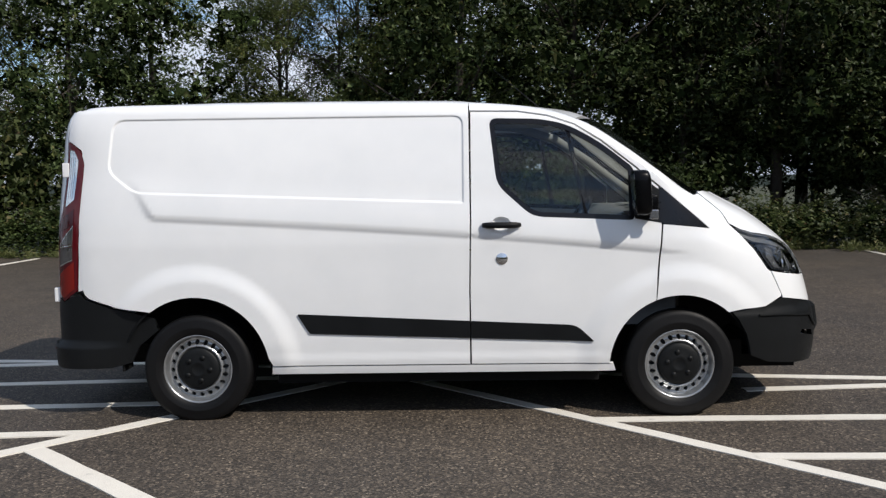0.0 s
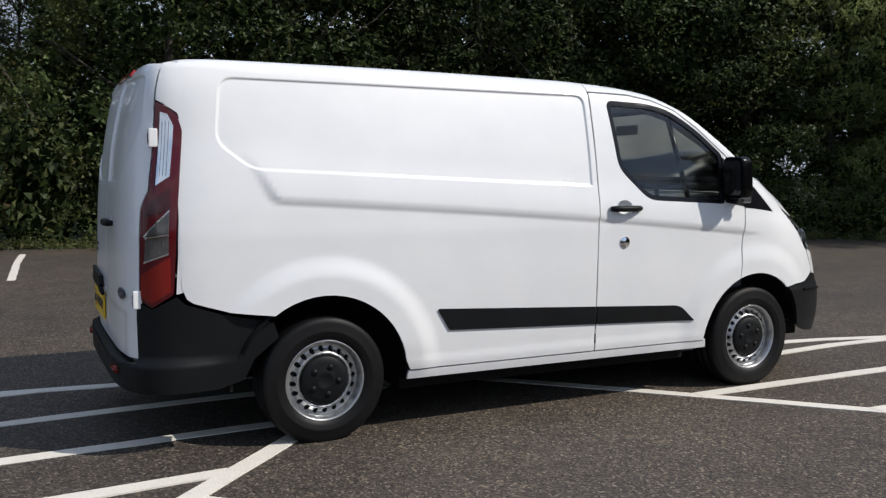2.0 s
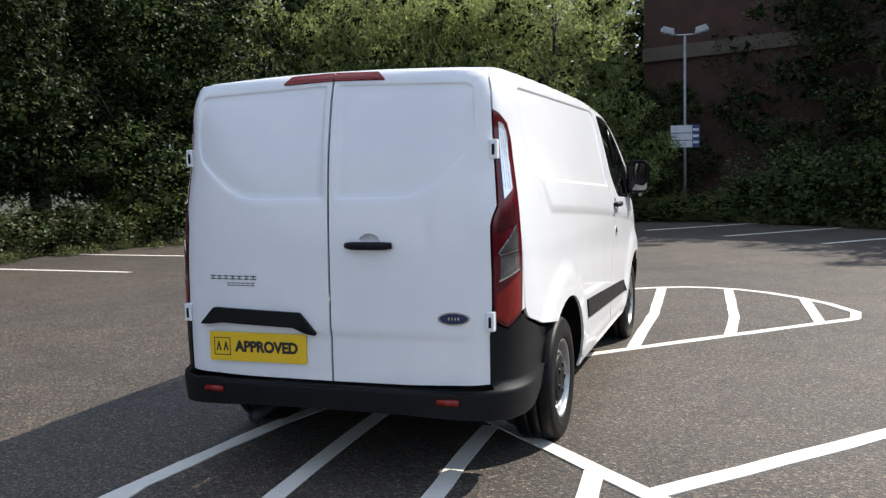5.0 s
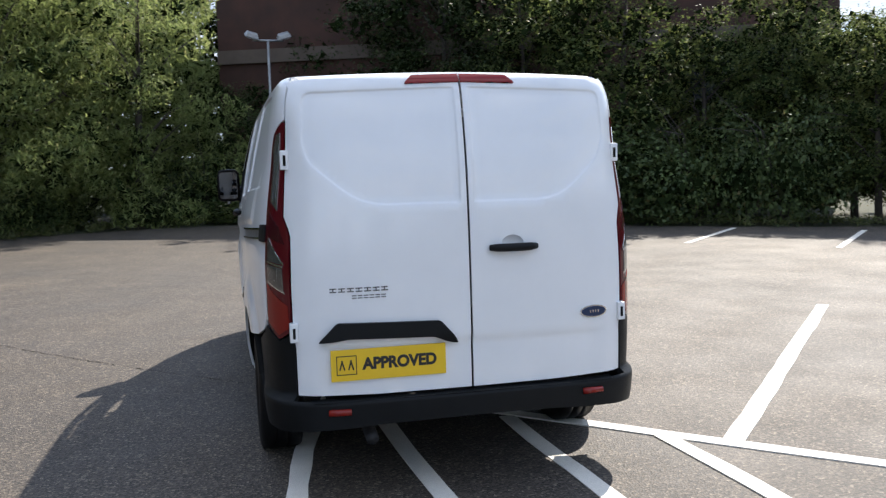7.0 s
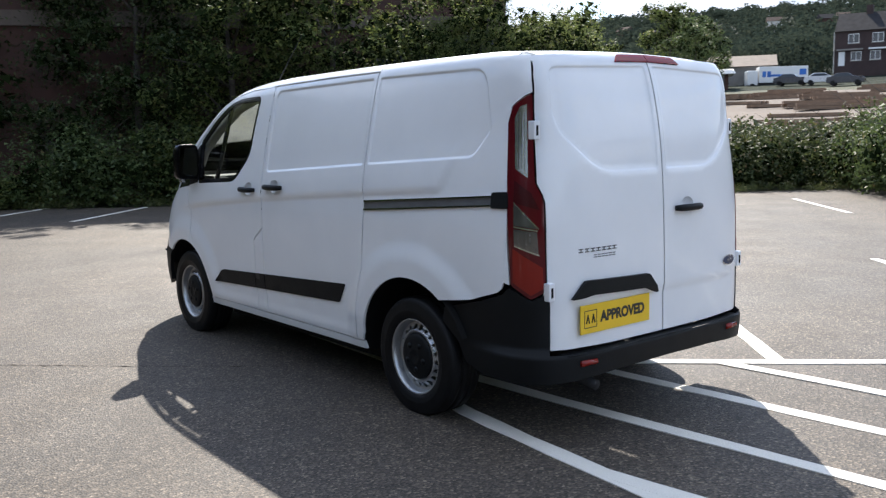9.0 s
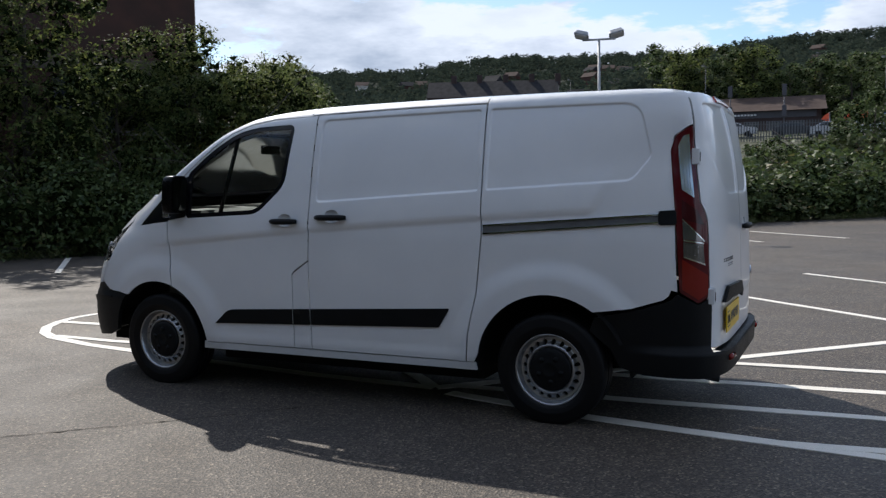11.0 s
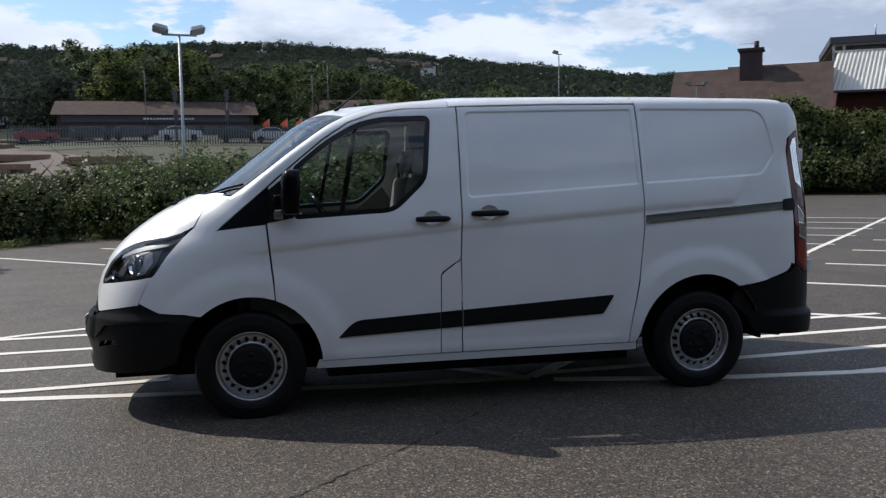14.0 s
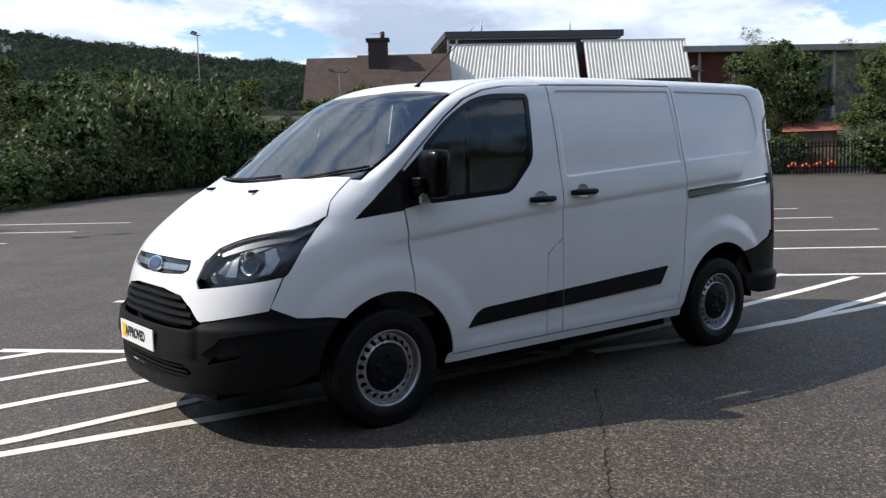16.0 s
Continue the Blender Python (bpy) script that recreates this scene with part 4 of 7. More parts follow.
bonnet = skin("bonnet", inset(bonnet_outline, -0.0045), bonnet_top, white_paint, van, [], 0.024)
for sy in (-0.25, 0.33):
    q = Vector((1.93, sy, bonnet_top(1.93, sy).z - 0.004))
    bm = bmesh.new()
    box(bm, q.x - 0.03, q.x + 0.03, q.y - 0.012, q.y + 0.012, q.z + 0.006, q.z + 0.022, 0.006)
    part("washer_jet", bm, black_plastic, bonnet)
# wipers
for y0, y1, x1 in ((-0.52, 0.10, 1.64), (0.18, 0.66, 1.50)):
    base = over(1.63 + 0.22 * (1 - (y0 / 0.75) ** 2), y0)
    pts = []
    for i in range(9):
        t = i / 8
        yy = y0 + (y1 - y0) * t
        xx = 1.60 + 0.225 * (1 - (yy / 0.75) ** 2) - 0.045 * t
        q = over(xx, yy)
        pts.append((q.x, q.y, q.z + 0.022))
    wip = bar("wiper", pts, [0.010, 0.009, 0.008, 0.008, 0.007, 0.007, 0.006, 0.006, 0.005], black_plastic, van, 6)
    pts2 = []
    for i in range(9):
        t = i / 8
        yy = y0 + 0.02 + (y1 + 0.14 - y0) * t
        xx = 1.575 + 0.225 * (1 - (yy / 0.75) ** 2) - 0.05 * t
        q = over(xx, yy)
        pts2.append((q.x, q.y, q.z + 0.014))
    bar("wiper_blade", pts2, 0.007, rubber_seal, wip, 6)
q = over(0.876, 0.445)
mast = bar("aerial", [(q.x + 0.005, q.y, q.z - 0.005), (q.x - 0.02, q.y, q.z + 0.020), (q.x - 0.12, q.y, q.z + 0.10), (q.x - 0.46, q.y, q.z + 0.385)], [0.018, 0.007, 0.004, 0.0016], black_plastic, van, 8)
# ---- front: white panel, headlights, grilles, bumper ----
def flipped(poly):
    return [(-u, v) for u, v in poly][::-1]


half_face = [(10, 0.794), (19.7, 0.771), (24.2, 0.715), (27.1, 0.657), (28, 0.649), (36, 0.676), (45.55, 0.706), (47.2, 0.79), (48.9, 0.8695), (44.5, 0.8535), (34.4, 0.8285), (26.2, 0.8105), (25.05, 0.85), (26.3, 0.938)]
front_panel = [(N(-t), z) for t, z in half_face[::-1]] + [(N(t), z) for t, z in half_face] + FACE_TOP[::-1]
BADGE_BAR = rounded([(N(-20.8), 0.946), (N(-21), 0.90), (N(-18.5), 0.880), (N(-8), 0.868), (N(8), 0.868), (N(18.5), 0.880), (N(21), 0.90), (N(20.8), 0.946), (N(10), 0.948), (N(-10), 0.948)], 0.010)
GRILLE = rounded([(N(-17), 0.612), (N(-26.8), 0.650), (N(-24), 0.715), (N(-19.5), 0.768), (N(-10), 0.790), (N(10), 0.790), (N(19.5), 0.768), (N(24), 0.715), (N(26.8), 0.650), (N(17), 0.612)], 0.01)
face = skin("front_panel", front_panel, nose, white_paint, van, [inset(BADGE_BAR, -0.003)], 0.022)
upper = skin("upper_grille", BADGE_BAR, nose, gloss_black, face, [], 0.04, 0.02, lift=-0.012)
skin("chrome_strip", rounded([(N(-20), 0.925), (N(-19.5), 0.895), (N(0), 0.886), (N(19.5), 0.895), (N(20), 0.925), (N(0), 0.922)], 0.006), nose, badge_grey, upper, [], 0.04, 0.012, lift=-0.002)
skin("badge", [(N(5.2) * math.cos(t), 0.906 + 0.040 * math.sin(t)) for t in [2 * math.pi * i / 28 for i in range(28)]], nose, chrome, upper, [], 0.04, 0.014, lift=0.008, label="plain oval badge")
skin("badge_field", [(N(4.5) * math.cos(t), 0.906 + 0.033 * math.sin(t)) for t in [2 * math.pi * i / 28 for i in range(28)]], nose, badge_blue, upper, [], 0.04, 0.004, lift=0.011)
lower_grille = skin("grille", GRILLE, nose, gloss_black, face, [], 0.04, 0.03, lift=-0.035)
for i in range(4):
    z = 0.628 + 0.040 * i
    wdt = (25.0, 24.2, 22.2, 19.5)[i]
    skin("grille_slat", rounded([(N(-wdt), z), (0, z + 0.004), (N(wdt), z), (N(wdt), z + 0.020), (0, z + 0.024), (N(-wdt), z + 0.020)], 0.004), nose, black_plastic, lower_grille, [], 0.05, 0.03, lift=-0.006)

for s in (1, -1):
    hp = HEAD if s > 0 else flipped(HEAD)
    unit = skin("headlight", inset(hp, -0.002), nose, lamp_dark, van, [], 0.03, 0.07, lift=-0.055, label="clear headlight unit with chrome reflectors")
    lamp = skin("headlight_lens", inset(hp, 0.002), nose, clear_lens, unit, [], 0.03, 0.012, lift=0.0)
    lamp.visible_shadow = False
    for th, z, r in ((39.5, 0.945, 0.060), (30.5, 0.872, 0.026)):
        c = nose(N(th) * s, z)
        n = Vector((0.90, 0.42 * s, 0.12)).normalized()
        rot = n.to_track_quat("Y", "Z").to_matrix().to_4x4()
        v, f = lathe([(0.010, -0.095), (r * 0.55, -0.085), (r * 0.9, -0.05), (r, -0.02), (r * 1.05, -0.02)], 20)
        soup("reflector_bowl", [Matrix.Translation(c) @ rot @ Vector(q) for q in v], f, reflector_silver, unit, "", True)
    ring = [(N(39.5) * s + 0.068 * math.cos(t), 0.945 + 0.058 * math.sin(t)) for t in [2 * math.pi * i / 20 for i in range(20)]]
    mask = [(N(32.0), 0.872), (N(39), 0.868), (N(46.5), 0.886), (N(49.0), 0.96), (N(50.0), 1.045), (N(44), 1.050), (N(38), 1.020), (N(33.5), 0.965)]
    skin("headlight_bezel", mask if s > 0 else flipped(mask), nose, lamp_dark, unit, [ring], 0.03, 0.01, lift=-0.036)
    for facet in ([(33.2, 0.884), (36.6, 0.880), (36.2, 0.985), (34.6, 0.965)], [(42.6, 0.884), (45.8, 0.894), (48.0, 0.965), (46.2, 1.030), (43.4, 1.012), (44.4, 0.945)], [(36.0, 1.000), (41.0, 1.006), (45.5, 1.034), (41.0, 1.032)]):
        quad = [(N(a), z) for a, z in facet]
        skin("reflector_facet", quad if s > 0 else flipped(quad), nose, badge_grey, unit, [], 0.03, 0.01, lift=-0.030)
    brow_strip = [(N(31), 0.985), (N(38), 1.020), (N(44), 1.042), (N(51), 1.060), (N(57), 1.105), (N(57.4), 1.122), (N(51), 1.090), (N(44.3), 1.073), (N(36), 1.043), (N(30), 0.998)]
    skin("daylight_strip", brow_strip if s > 0 else flipped(brow_strip), nose, rail_grey, unit, [], 0.03, 0.01, lift=-0.025)

# bumper: one black moulding round the front, with openings
def bumper_fn(th, z):
    q = nose(th, z)
    out = 0.014 * step_between(0.66, 0.60, z) + 0.018 * (1 - step_between(N(25.5), N(28.0), abs(th))) * step_between(0.45, 0.49, z)
    n = Vector((q.x - 1.3, q.y, 0)).normalized()
    return q + n * out


half_top = [(26, 0.612), (28.5, 0.642), (36, 0.669), (45.55, 0.704), (47.9, 0.694), (52.2, 0.655), (60, 0.650), (63.8, 0.645), (61.3, 0.585)]
bump_low = [(N(58.8), 0.50), (N(57.5), 0.42), (N(56.8), 0.365), (N(51), 0.318), (N(40), 0.290), (N(20), 0.265), (0, 0.257), (N(-20), 0.265), (N(-40), 0.290), (N(-51), 0.318), (N(-56.8), 0.365), (N(-57.5), 0.42), (N(-58.8), 0.50)]
bump_top = [(N(-t), z) for t, z in half_top[::-1]] + [(N(t), z) for t, z in half_top]
INTAKE = rounded([(N(-21), 0.340), (N(-26), 0.385), (N(-23), 0.430), (N(23), 0.430), (N(26), 0.385), (N(21), 0.340)], 0.02)
FOG_L = rounded([(N(30.5), 0.437), (N(39.5), 0.472), (N(38.5), 0.495), (N(32), 0.478)], 0.006)
bumper = skin("front_bumper", bump_top + bump_low, bumper_fn, black_plastic, van, [INTAKE, FOG_L, flipped(FOG_L)], 0.025, 0.03, label="matt black plastic front bumper")
intake = skin("lower_intake", inset(INTAKE, -0.004), nose, gloss_black, bumper, [], 0.05, 0.01, lift=-0.04)
for i in range(3):
    z = 0.352 + 0.024 * i
    skin("intake_bar", [(N(-23), z), (N(23), z), (N(23), z + 0.010), (N(-23), z + 0.010)], nose, black_plastic, intake, [], 0.06, 0.02, lift=-0.01)
for s in (1, -1):
    fp = FOG_L if s > 0 else flipped(FOG_L)
    fog = skin("fog_recess", inset(fp, -0.004), nose, gloss_black, bumper, [], 0.05, 0.01, lift=-0.03)
    skin("chrome_strip", [(N(30.7 * s), 0.432), (N(39.8 * s), 0.470), (N(39.8 * s), 0.476), (N(30.7 * s), 0.438)], nose, reflector_silver, fog, [], 0.05, 0.01, lift=0.0)
    line = [(N(28.6), 0.50), (N(31.6), 0.542), (N(33.4), 0.582), (N(46), 0.611), (N(55), 0.615), (N(55), 0.607), (N(46), 0.602), (N(34.4), 0.575), (N(32.8), 0.540), (N(29.6), 0.497)]
    skin("bumper_ridge", line if s > 0 else flipped(line), bumper_fn, black_plastic, bumper, [], 0.04, 0.012, lift=0.012)
# front plate, tilted on the bumper
fx = NOSE(0.52) + 0.036
fplate = box_part("front_plate", (fx - 0.004, fx + 0.003, -0.26, 0.26, 0.468, 0.580), plate_white, bumper, "white show plate with a small yellow square", 0.0)
face_m = Matrix.Translation((fx + 0.004, -0.05, 0.524)) @ Matrix(((0, 0, 1, 0), (1, 0, 0, 0), (0, 1, 0, 0), (0, 0, 0, 1)))
text_part("lettering", "APPROVED", 0.075, print_black, fplate, face_m @ Matrix.Translation((0.03, 0, 0)), 0.0006, 0.32, 0, 0.0035)
box_part("plate_square", (fx + 0.0032, fx + 0.0042, -0.235, -0.155, 0.486, 0.561), plate_yellow, fplate)

# ---- rear: doors, lights, bumper ----
LAMP_IN = ((0.482, 46.0), (0.70, 46.0), (0.775, 46.6), (0.98, 46.8), (1.20, 47.0), (1.235, 47.6), (1.29, 49.2), (1.45, 49.6), (1.60, 49.8), (1.70, 49.9), (1.80, 50.2), (1.865, 50.5))


def rear_edge(s):
    """The outer edge of a rear door from its foot to its shoulder, in (y, z)."""
    return [(s * tail(N(t), z).y, z) for z, t in LAMP_IN]


SEAM = -0.022
REAR_TOP = [(0.79, 1.880), (0.772, 1.890), (0.735, 1.900), (0.66, 1.905), (0.45, 1.911), (0.30, 1.920), (0.0, 1.927)]
for s in (1, -1):
    outline = [(SEAM + s * 0.003, 0.470)] + [(s * 0.40, 0.472)] + rear_edge(s) + [(s * y, z) for y, z in REAR_TOP[1:-1]] + [(SEAM + s * 0.003, 1.927)]
    rdoor = skin("rear_door", inset(outline, GAP), back, white_paint, van, [cup_ring(-0.229, 1.124, 0.054, 0.042)] if s < 0 else [], 0.026, 0.014, guides=[inset(BACK_PANELS[0 if s > 0 else 1], k) for k in (0.0, 0.008, 0.016)])
    for z in (1.542, 0.772):
        y = s * (abs(rear_edge(1)[2][0]) - 0.004 if z < 1 else abs(rear_edge(1)[7][0]) - 0.004)
        q = back(y, z)
        bm = bmesh.new()
        box(bm, q.x - 0.028, q.x + 0.014, q.y - 0.019, q.y + 0.019, z - 0.044, z + 0.044, 0.006)
        hin = part("door_hinge", bm, white_paint, rdoor, "white painted hinge")
        bm = bmesh.new()
        box(bm, q.x - 0.0305, q.x - 0.024, q.y - 0.006, q.y + 0.006, z - 0.026, z + 0.022, 0.0)
        part("hinge_slot", bm, rubber_seal, hin)
    # half of the high brake light
    bl = rounded([(SEAM + s * 0.003, 1.916), (SEAM + s * 0.003, 1.882), (SEAM + s * 0.265, 1.874), (SEAM + s * 0.225, 1.910)], [0, 0, 0.01, 0.008])
    brake = skin("high_brake_light", bl, back, bright_red_lens, rdoor, [], 0.04, 0.012, lift=0.010, label="red high-level brake light")
    if s < 0:
        zc = 1.120
        skin("handle_cup", cup_ring(-0.229, 1.124, 0.054, 0.042), lambda y, q: back(y, q) + Vector((0.034 * (max(0.0, 1 - math.hypot((y + 0.229) / 0.054, (q - 1.130) / 0.042) ** 2)) ** 0.5, 0, 0)), white_paint, rdoor, [], 0.010, 0.0, lift=-0.001)
        pts = []
        for i in range(9):
            t = i / 8
            y = -0.116 - 0.226 * t
            q = back(y, zc)
            pts.append((q.x - 0.008 - 0.024 * math.sin(math.pi * t) ** 0.5, y, zc - 0.004))
        v, f = tube(pts, [0.014, 0.018, 0.019, 0.019, 0.019, 0.019, 0.019, 0.018, 0.014], 10)
        soup("door_handle", v, f, black_plastic, rdoor, "black pull handle", True)
        oval = [(-0.628 + 0.072 * math.cos(t), 0.787 + 0.030 * math.sin(t)) for t in [2 * math.pi * i / 28 for i in range(28)]]
        ov = skin("badge", oval, back, chrome, rdoor, [], 0.03, 0.006, lift=0.008, label="plain oval badge")
        skin("badge_field", [(-0.628 + 0.064 * math.cos(t), 0.787 + 0.024 * math.sin(t)) for t in [2 * math.pi * i / 28 for i in range(28)]], back, badge_blue, ov, [], 0.03, 0.002, lift=0.010)
        for k in range(4):
            skin("badge_stroke", [(-0.653 + 0.014 * k, 0.781), (-0.647 + 0.014 * k, 0.781), (-0.647 + 0.014 * k, 0.794), (-0.653 + 0.014 * k, 0.794)], back, chrome, ov, [], 0.03, 0.001, lift=0.0115)
    else:
        # black plate-lamp moulding over the plate
        trim = rounded([(0.685, 0.725), (0.60, 0.812), (0.13, 0.797), (0.045, 0.700), (0.075, 0.705), (0.17, 0.725), (0.55, 0.738), (0.62, 0.728)], 0.012)
        skin("plate_lamp_trim", trim, back, black_plastic, rdoor, [], 0.03, 0.02, lift=0.026, label="black plastic number-plate lamp moulding")
        q = back(0.37, 0.64)
        pl = box_part("rear_plate", (q.x - 0.014, q.x - 0.006, 0.108, 0.636, 0.548, 0.690), plate_yellow, rdoor, "yellow show plate with black words")
        face_m = Matrix.Translation((q.x - 0.0145, 0.0, 0.619)) @ Matrix(((0, 0, -1, 0), (-1, 0, 0, 0), (0, 1, 0, 0), (0, 0, 0, 1)))
        text_part("lettering", "APPROVED", 0.072, print_black, pl, face_m @ Matrix.Translation((-0.322, 0, 0)), 0.0006, 0.345, 0, 0.0035)
        # the small framed mark left of the words, as plain bars
        for y0, y1, z0, z1 in ((0.608, 0.612, 0.575, 0.663), (0.520, 0.524, 0.575, 0.663), (0.520, 0.612, 0.659, 0.663), (0.520, 0.612, 0.575, 0.579)):
            box_part("mark_frame", (q.x - 0.0150, q.x - 0.0138, y0, y1, z0, z1), print_black, pl)
        for yy in (0.586, 0.546):
            for lean in (-0.011, 0.011):
                v, f = tube([(q.x - 0.0145, yy + lean, 0.598), (q.x - 0.0145, yy - lean * 0.15, 0.642)], 0.0038, 5)
                soup("mark_bar", v, f, print_black, pl)
        # model badge: plain grey bars of its size
        for k in range(7):
            y = 0.628 - 0.0385 * k
            qq = back(y, 0.955)
            w = 0.031
            for z0, z1 in ((0.948, 0.953), (0.962, 0.967)):
                box_part("badge_bar", (qq.x - 0.004, qq.x - 0.0005, y - w, y, z0, z1), badge_grey, rdoor)
            box_part("badge_bar", (qq.x - 0.004, qq.x - 0.0005, y - 0.018, y - 0.013, 0.948, 0.967), badge_grey, rdoor)
        for k in range(6):
            y = 0.530 - 0.0265 * k
            qq = back(y, 0.925)
            for z0, z1 in ((0.918, 0.922), (0.929, 0.933)):
                box_part("badge_bar", (qq.x - 0.004, qq.x - 0.0005, y - 0.021, y, z0, z1), badge_grey, rdoor)
    # tail light, wrapped round the corner
    LAMP = [(N(55.8), 0.80), (N(50.5), 0.735), (N(46.9), 0.775), (N(47.1), 0.98), (N(47.3), 1.20), (N(47.9), 1.235), (N(49.5), 1.29), (N(49.9), 1.45), (N(50.1), 1.60), (N(50.2), 1.715), (N(52.0), 1.700), (N(55.6), 1.655), (N(57.0), 1.58), (N(56.9), 1.30), (N(56.4), 1.0)]
    LAMP = rounded(LAMP, 0.012, 2)
    sgn = 1 if s > 0 else -1
    lp = LAMP if s > 0 else flipped(LAMP)
    body = skin("tail_light", lp, tail, red_lens, van, [], 0.02, 0.03, lift=0.004, label="tall red and clear tail light")

    def seg(name, poly, mat, lab=""):
        skin(name, poly if s > 0 else flipped(poly), tail, mat, body, [], 0.02, 0.004, lift=0.0065, label=lab)

    seg("reversing_lens", [(N(51.2), 1.315), (N(54.6), 1.36), (N(54.9), 1.60), (N(53.4), 1.655), (N(51.6), 1.665)], reflector_silver, "clear silvered lens")
    for k in range(3):
        seg("lens_rib", [(N(52.0 + 0.8 * k), 1.36), (N(52.16 + 0.8 * k), 1.36), (N(52.26 + 0.8 * k), 1.62), (N(52.1 + 0.8 * k), 1.62)], badge_grey)
    seg("maroon_lens", [(N(48.3), 1.165), (N(50.4), 1.245), (N(54.8), 1.305), (N(55.0), 1.20)], maroon_lens)
    seg("smoky_lens", [(N(49.0), 1.075), (N(52.0), 1.150), (N(54.9), 1.190), (N(54.9), 1.090)], smoky_lens, "smoky clear lens")
    seg("smoky_lens", [(N(48.6), 0.955), (N(49.0), 1.060), (N(54.9), 1.075), (N(54.8), 0.995)], smoky_lens, "smoky clear lens")
    for a, b in (((48.5, 1.070), (54.9, 1.195)), ((48.8, 1.062), (54.9, 1.080)), ((48.4, 0.945), (54.8, 0.990))):
        seg("lens_rib", [(N(a[0]), a[1]), (N(b[0]), b[1]), (N(b[0]), b[1] + 0.008), (N(a[0]), a[1] + 0.008)], reflector_silver)
    for k in range(4):
        seg("lens_rib", [(N(50.6 + 1.0 * k), 0.99), (N(50.72 + 1.0 * k), 0.99), (N(50.72 + 1.0 * k), 1.06), (N(50.6 + 1.0 * k), 1.06)], badge_grey)
    seg("bright_lens", [(N(47.4), 0.79), (N(50.5), 0.755), (N(55.2), 0.815), (N(55.2), 0.98), (N(47.6), 0.89)], bright_red_lens)

    # white corner between the lamp, the door and the roof
    top_corner = [(N(50.2), 1.721), (N(52.2), 1.706), (N(55.8), 1.661), (N(57.0), 1.59), (N(59.5), 1.58), (N(59.5), 1.86), (N(58), 1.898), (N(52), 1.905), (N(50.8), 1.898), (N(50.8), 1.865), (N(50.5), 1.80)]
    skin("corner_panel", top_corner if s > 0 else flipped(top_corner), tail, white_paint, van, [], 0.02, 0.012, lift=0.001)
    gutter = [(N(56.4), 0.80), (N(57.0), 1.0), (N(57.0), 1.30), (N(57.0), 1.60), (N(59.5), 1.62), (N(59.2), 1.30), (N(58.8), 1.0), (N(58.4), 0.81)]
    skin("corner_panel", gutter if s > 0 else flipped(gutter), tail, white_paint, van, [], 0.02, 0.012, lift=-0.001)
    shut = [(N(45.0), 0.47), (N(45.4), 0.98), (N(45.6), 1.2), (N(47.8), 1.30), (N(48.2), 1.70), (N(48.8), 1.88), (N(51.5), 1.88), (N(51.0), 1.70), (N(50.5), 1.28), (N(49), 1.2), (N(48.5), 0.98), (N(48.5), 0.47)]
    skin("door_shut", shut if s > 0 else flipped(shut), tail, rubber_seal, van, [], 0.03, 0.0, lift=-0.02)
# rear bumper: corner pieces up to the lights and a bar below the doors
def rear_fn(th, z):
    q = tail(th, z)
    n = Vector((q.x + 1.6, q.y, 0)).normalized()
    out = 0.034 * step_between(0.49, 0.45, z) * (1 - step_between(N(55), N(75), abs(th))) + 0.006
    return q + n * out


rb = [(N(-83.5), 0.56), (N(-82), 0.635), (N(-67), 0.694), (N(-58.5), 0.748), (N(-56.5), 0.785), (N(-50.5), 0.728), (N(-46.2), 0.765), (N(-45.8), 0.70), (N(-46.0), 0.464), (N(-25), 0.458), (0, 0.456), (N(25), 0.458), (N(46.0), 0.464), (N(45.8), 0.70), (N(46.2), 0.765), (N(50.5), 0.728), (N(56.5), 0.785), (N(58.5), 0.748), (N(67), 0.694), (N(82), 0.635), (N(83.5), 0.56),
      (N(76), 0.46), (N(73), 0.36), (N(66), 0.325), (N(50), 0.318), (N(25), 0.345), (0, 0.350), (N(-25), 0.345), (N(-50), 0.318), (N(-66), 0.325), (N(-73), 0.36), (N(-76), 0.46)]
rear_bumper = skin("rear_bumper", rb, rear_fn, black_plastic, van, [], 0.022, 0.03, label="matt black rear bumper with step")
for s in (1, -1):
    y0, y1 = s * 0.555, s * 0.655
    q0, q1 = back(y0, 0.45), back(y1, 0.45)
    v, f = tube([(q0.x - 0.047, y0, 0.412), (q1.x - 0.047, y1, 0.412)], 0.016, 8)
    soup("rear_reflector", v, f, bright_red_lens, rear_bumper, "red bumper reflector", True)
# step top between bumper and doors
skin("bumper_step", [(-0.72, -0.055), (0.72, -0.055), (0.74, 0.06), (-0.74, 0.06)], lambda y, d: Vector((back(y, 0.5).x - (0.045 if d < 0 else 0.0) * 1.0 + (0.03 if d > 0 else 0), y, 0.459)), black_plastic, van, [], 0.06, 0.0, centre=lambda q: Vector((q.x, q.y, 0)))

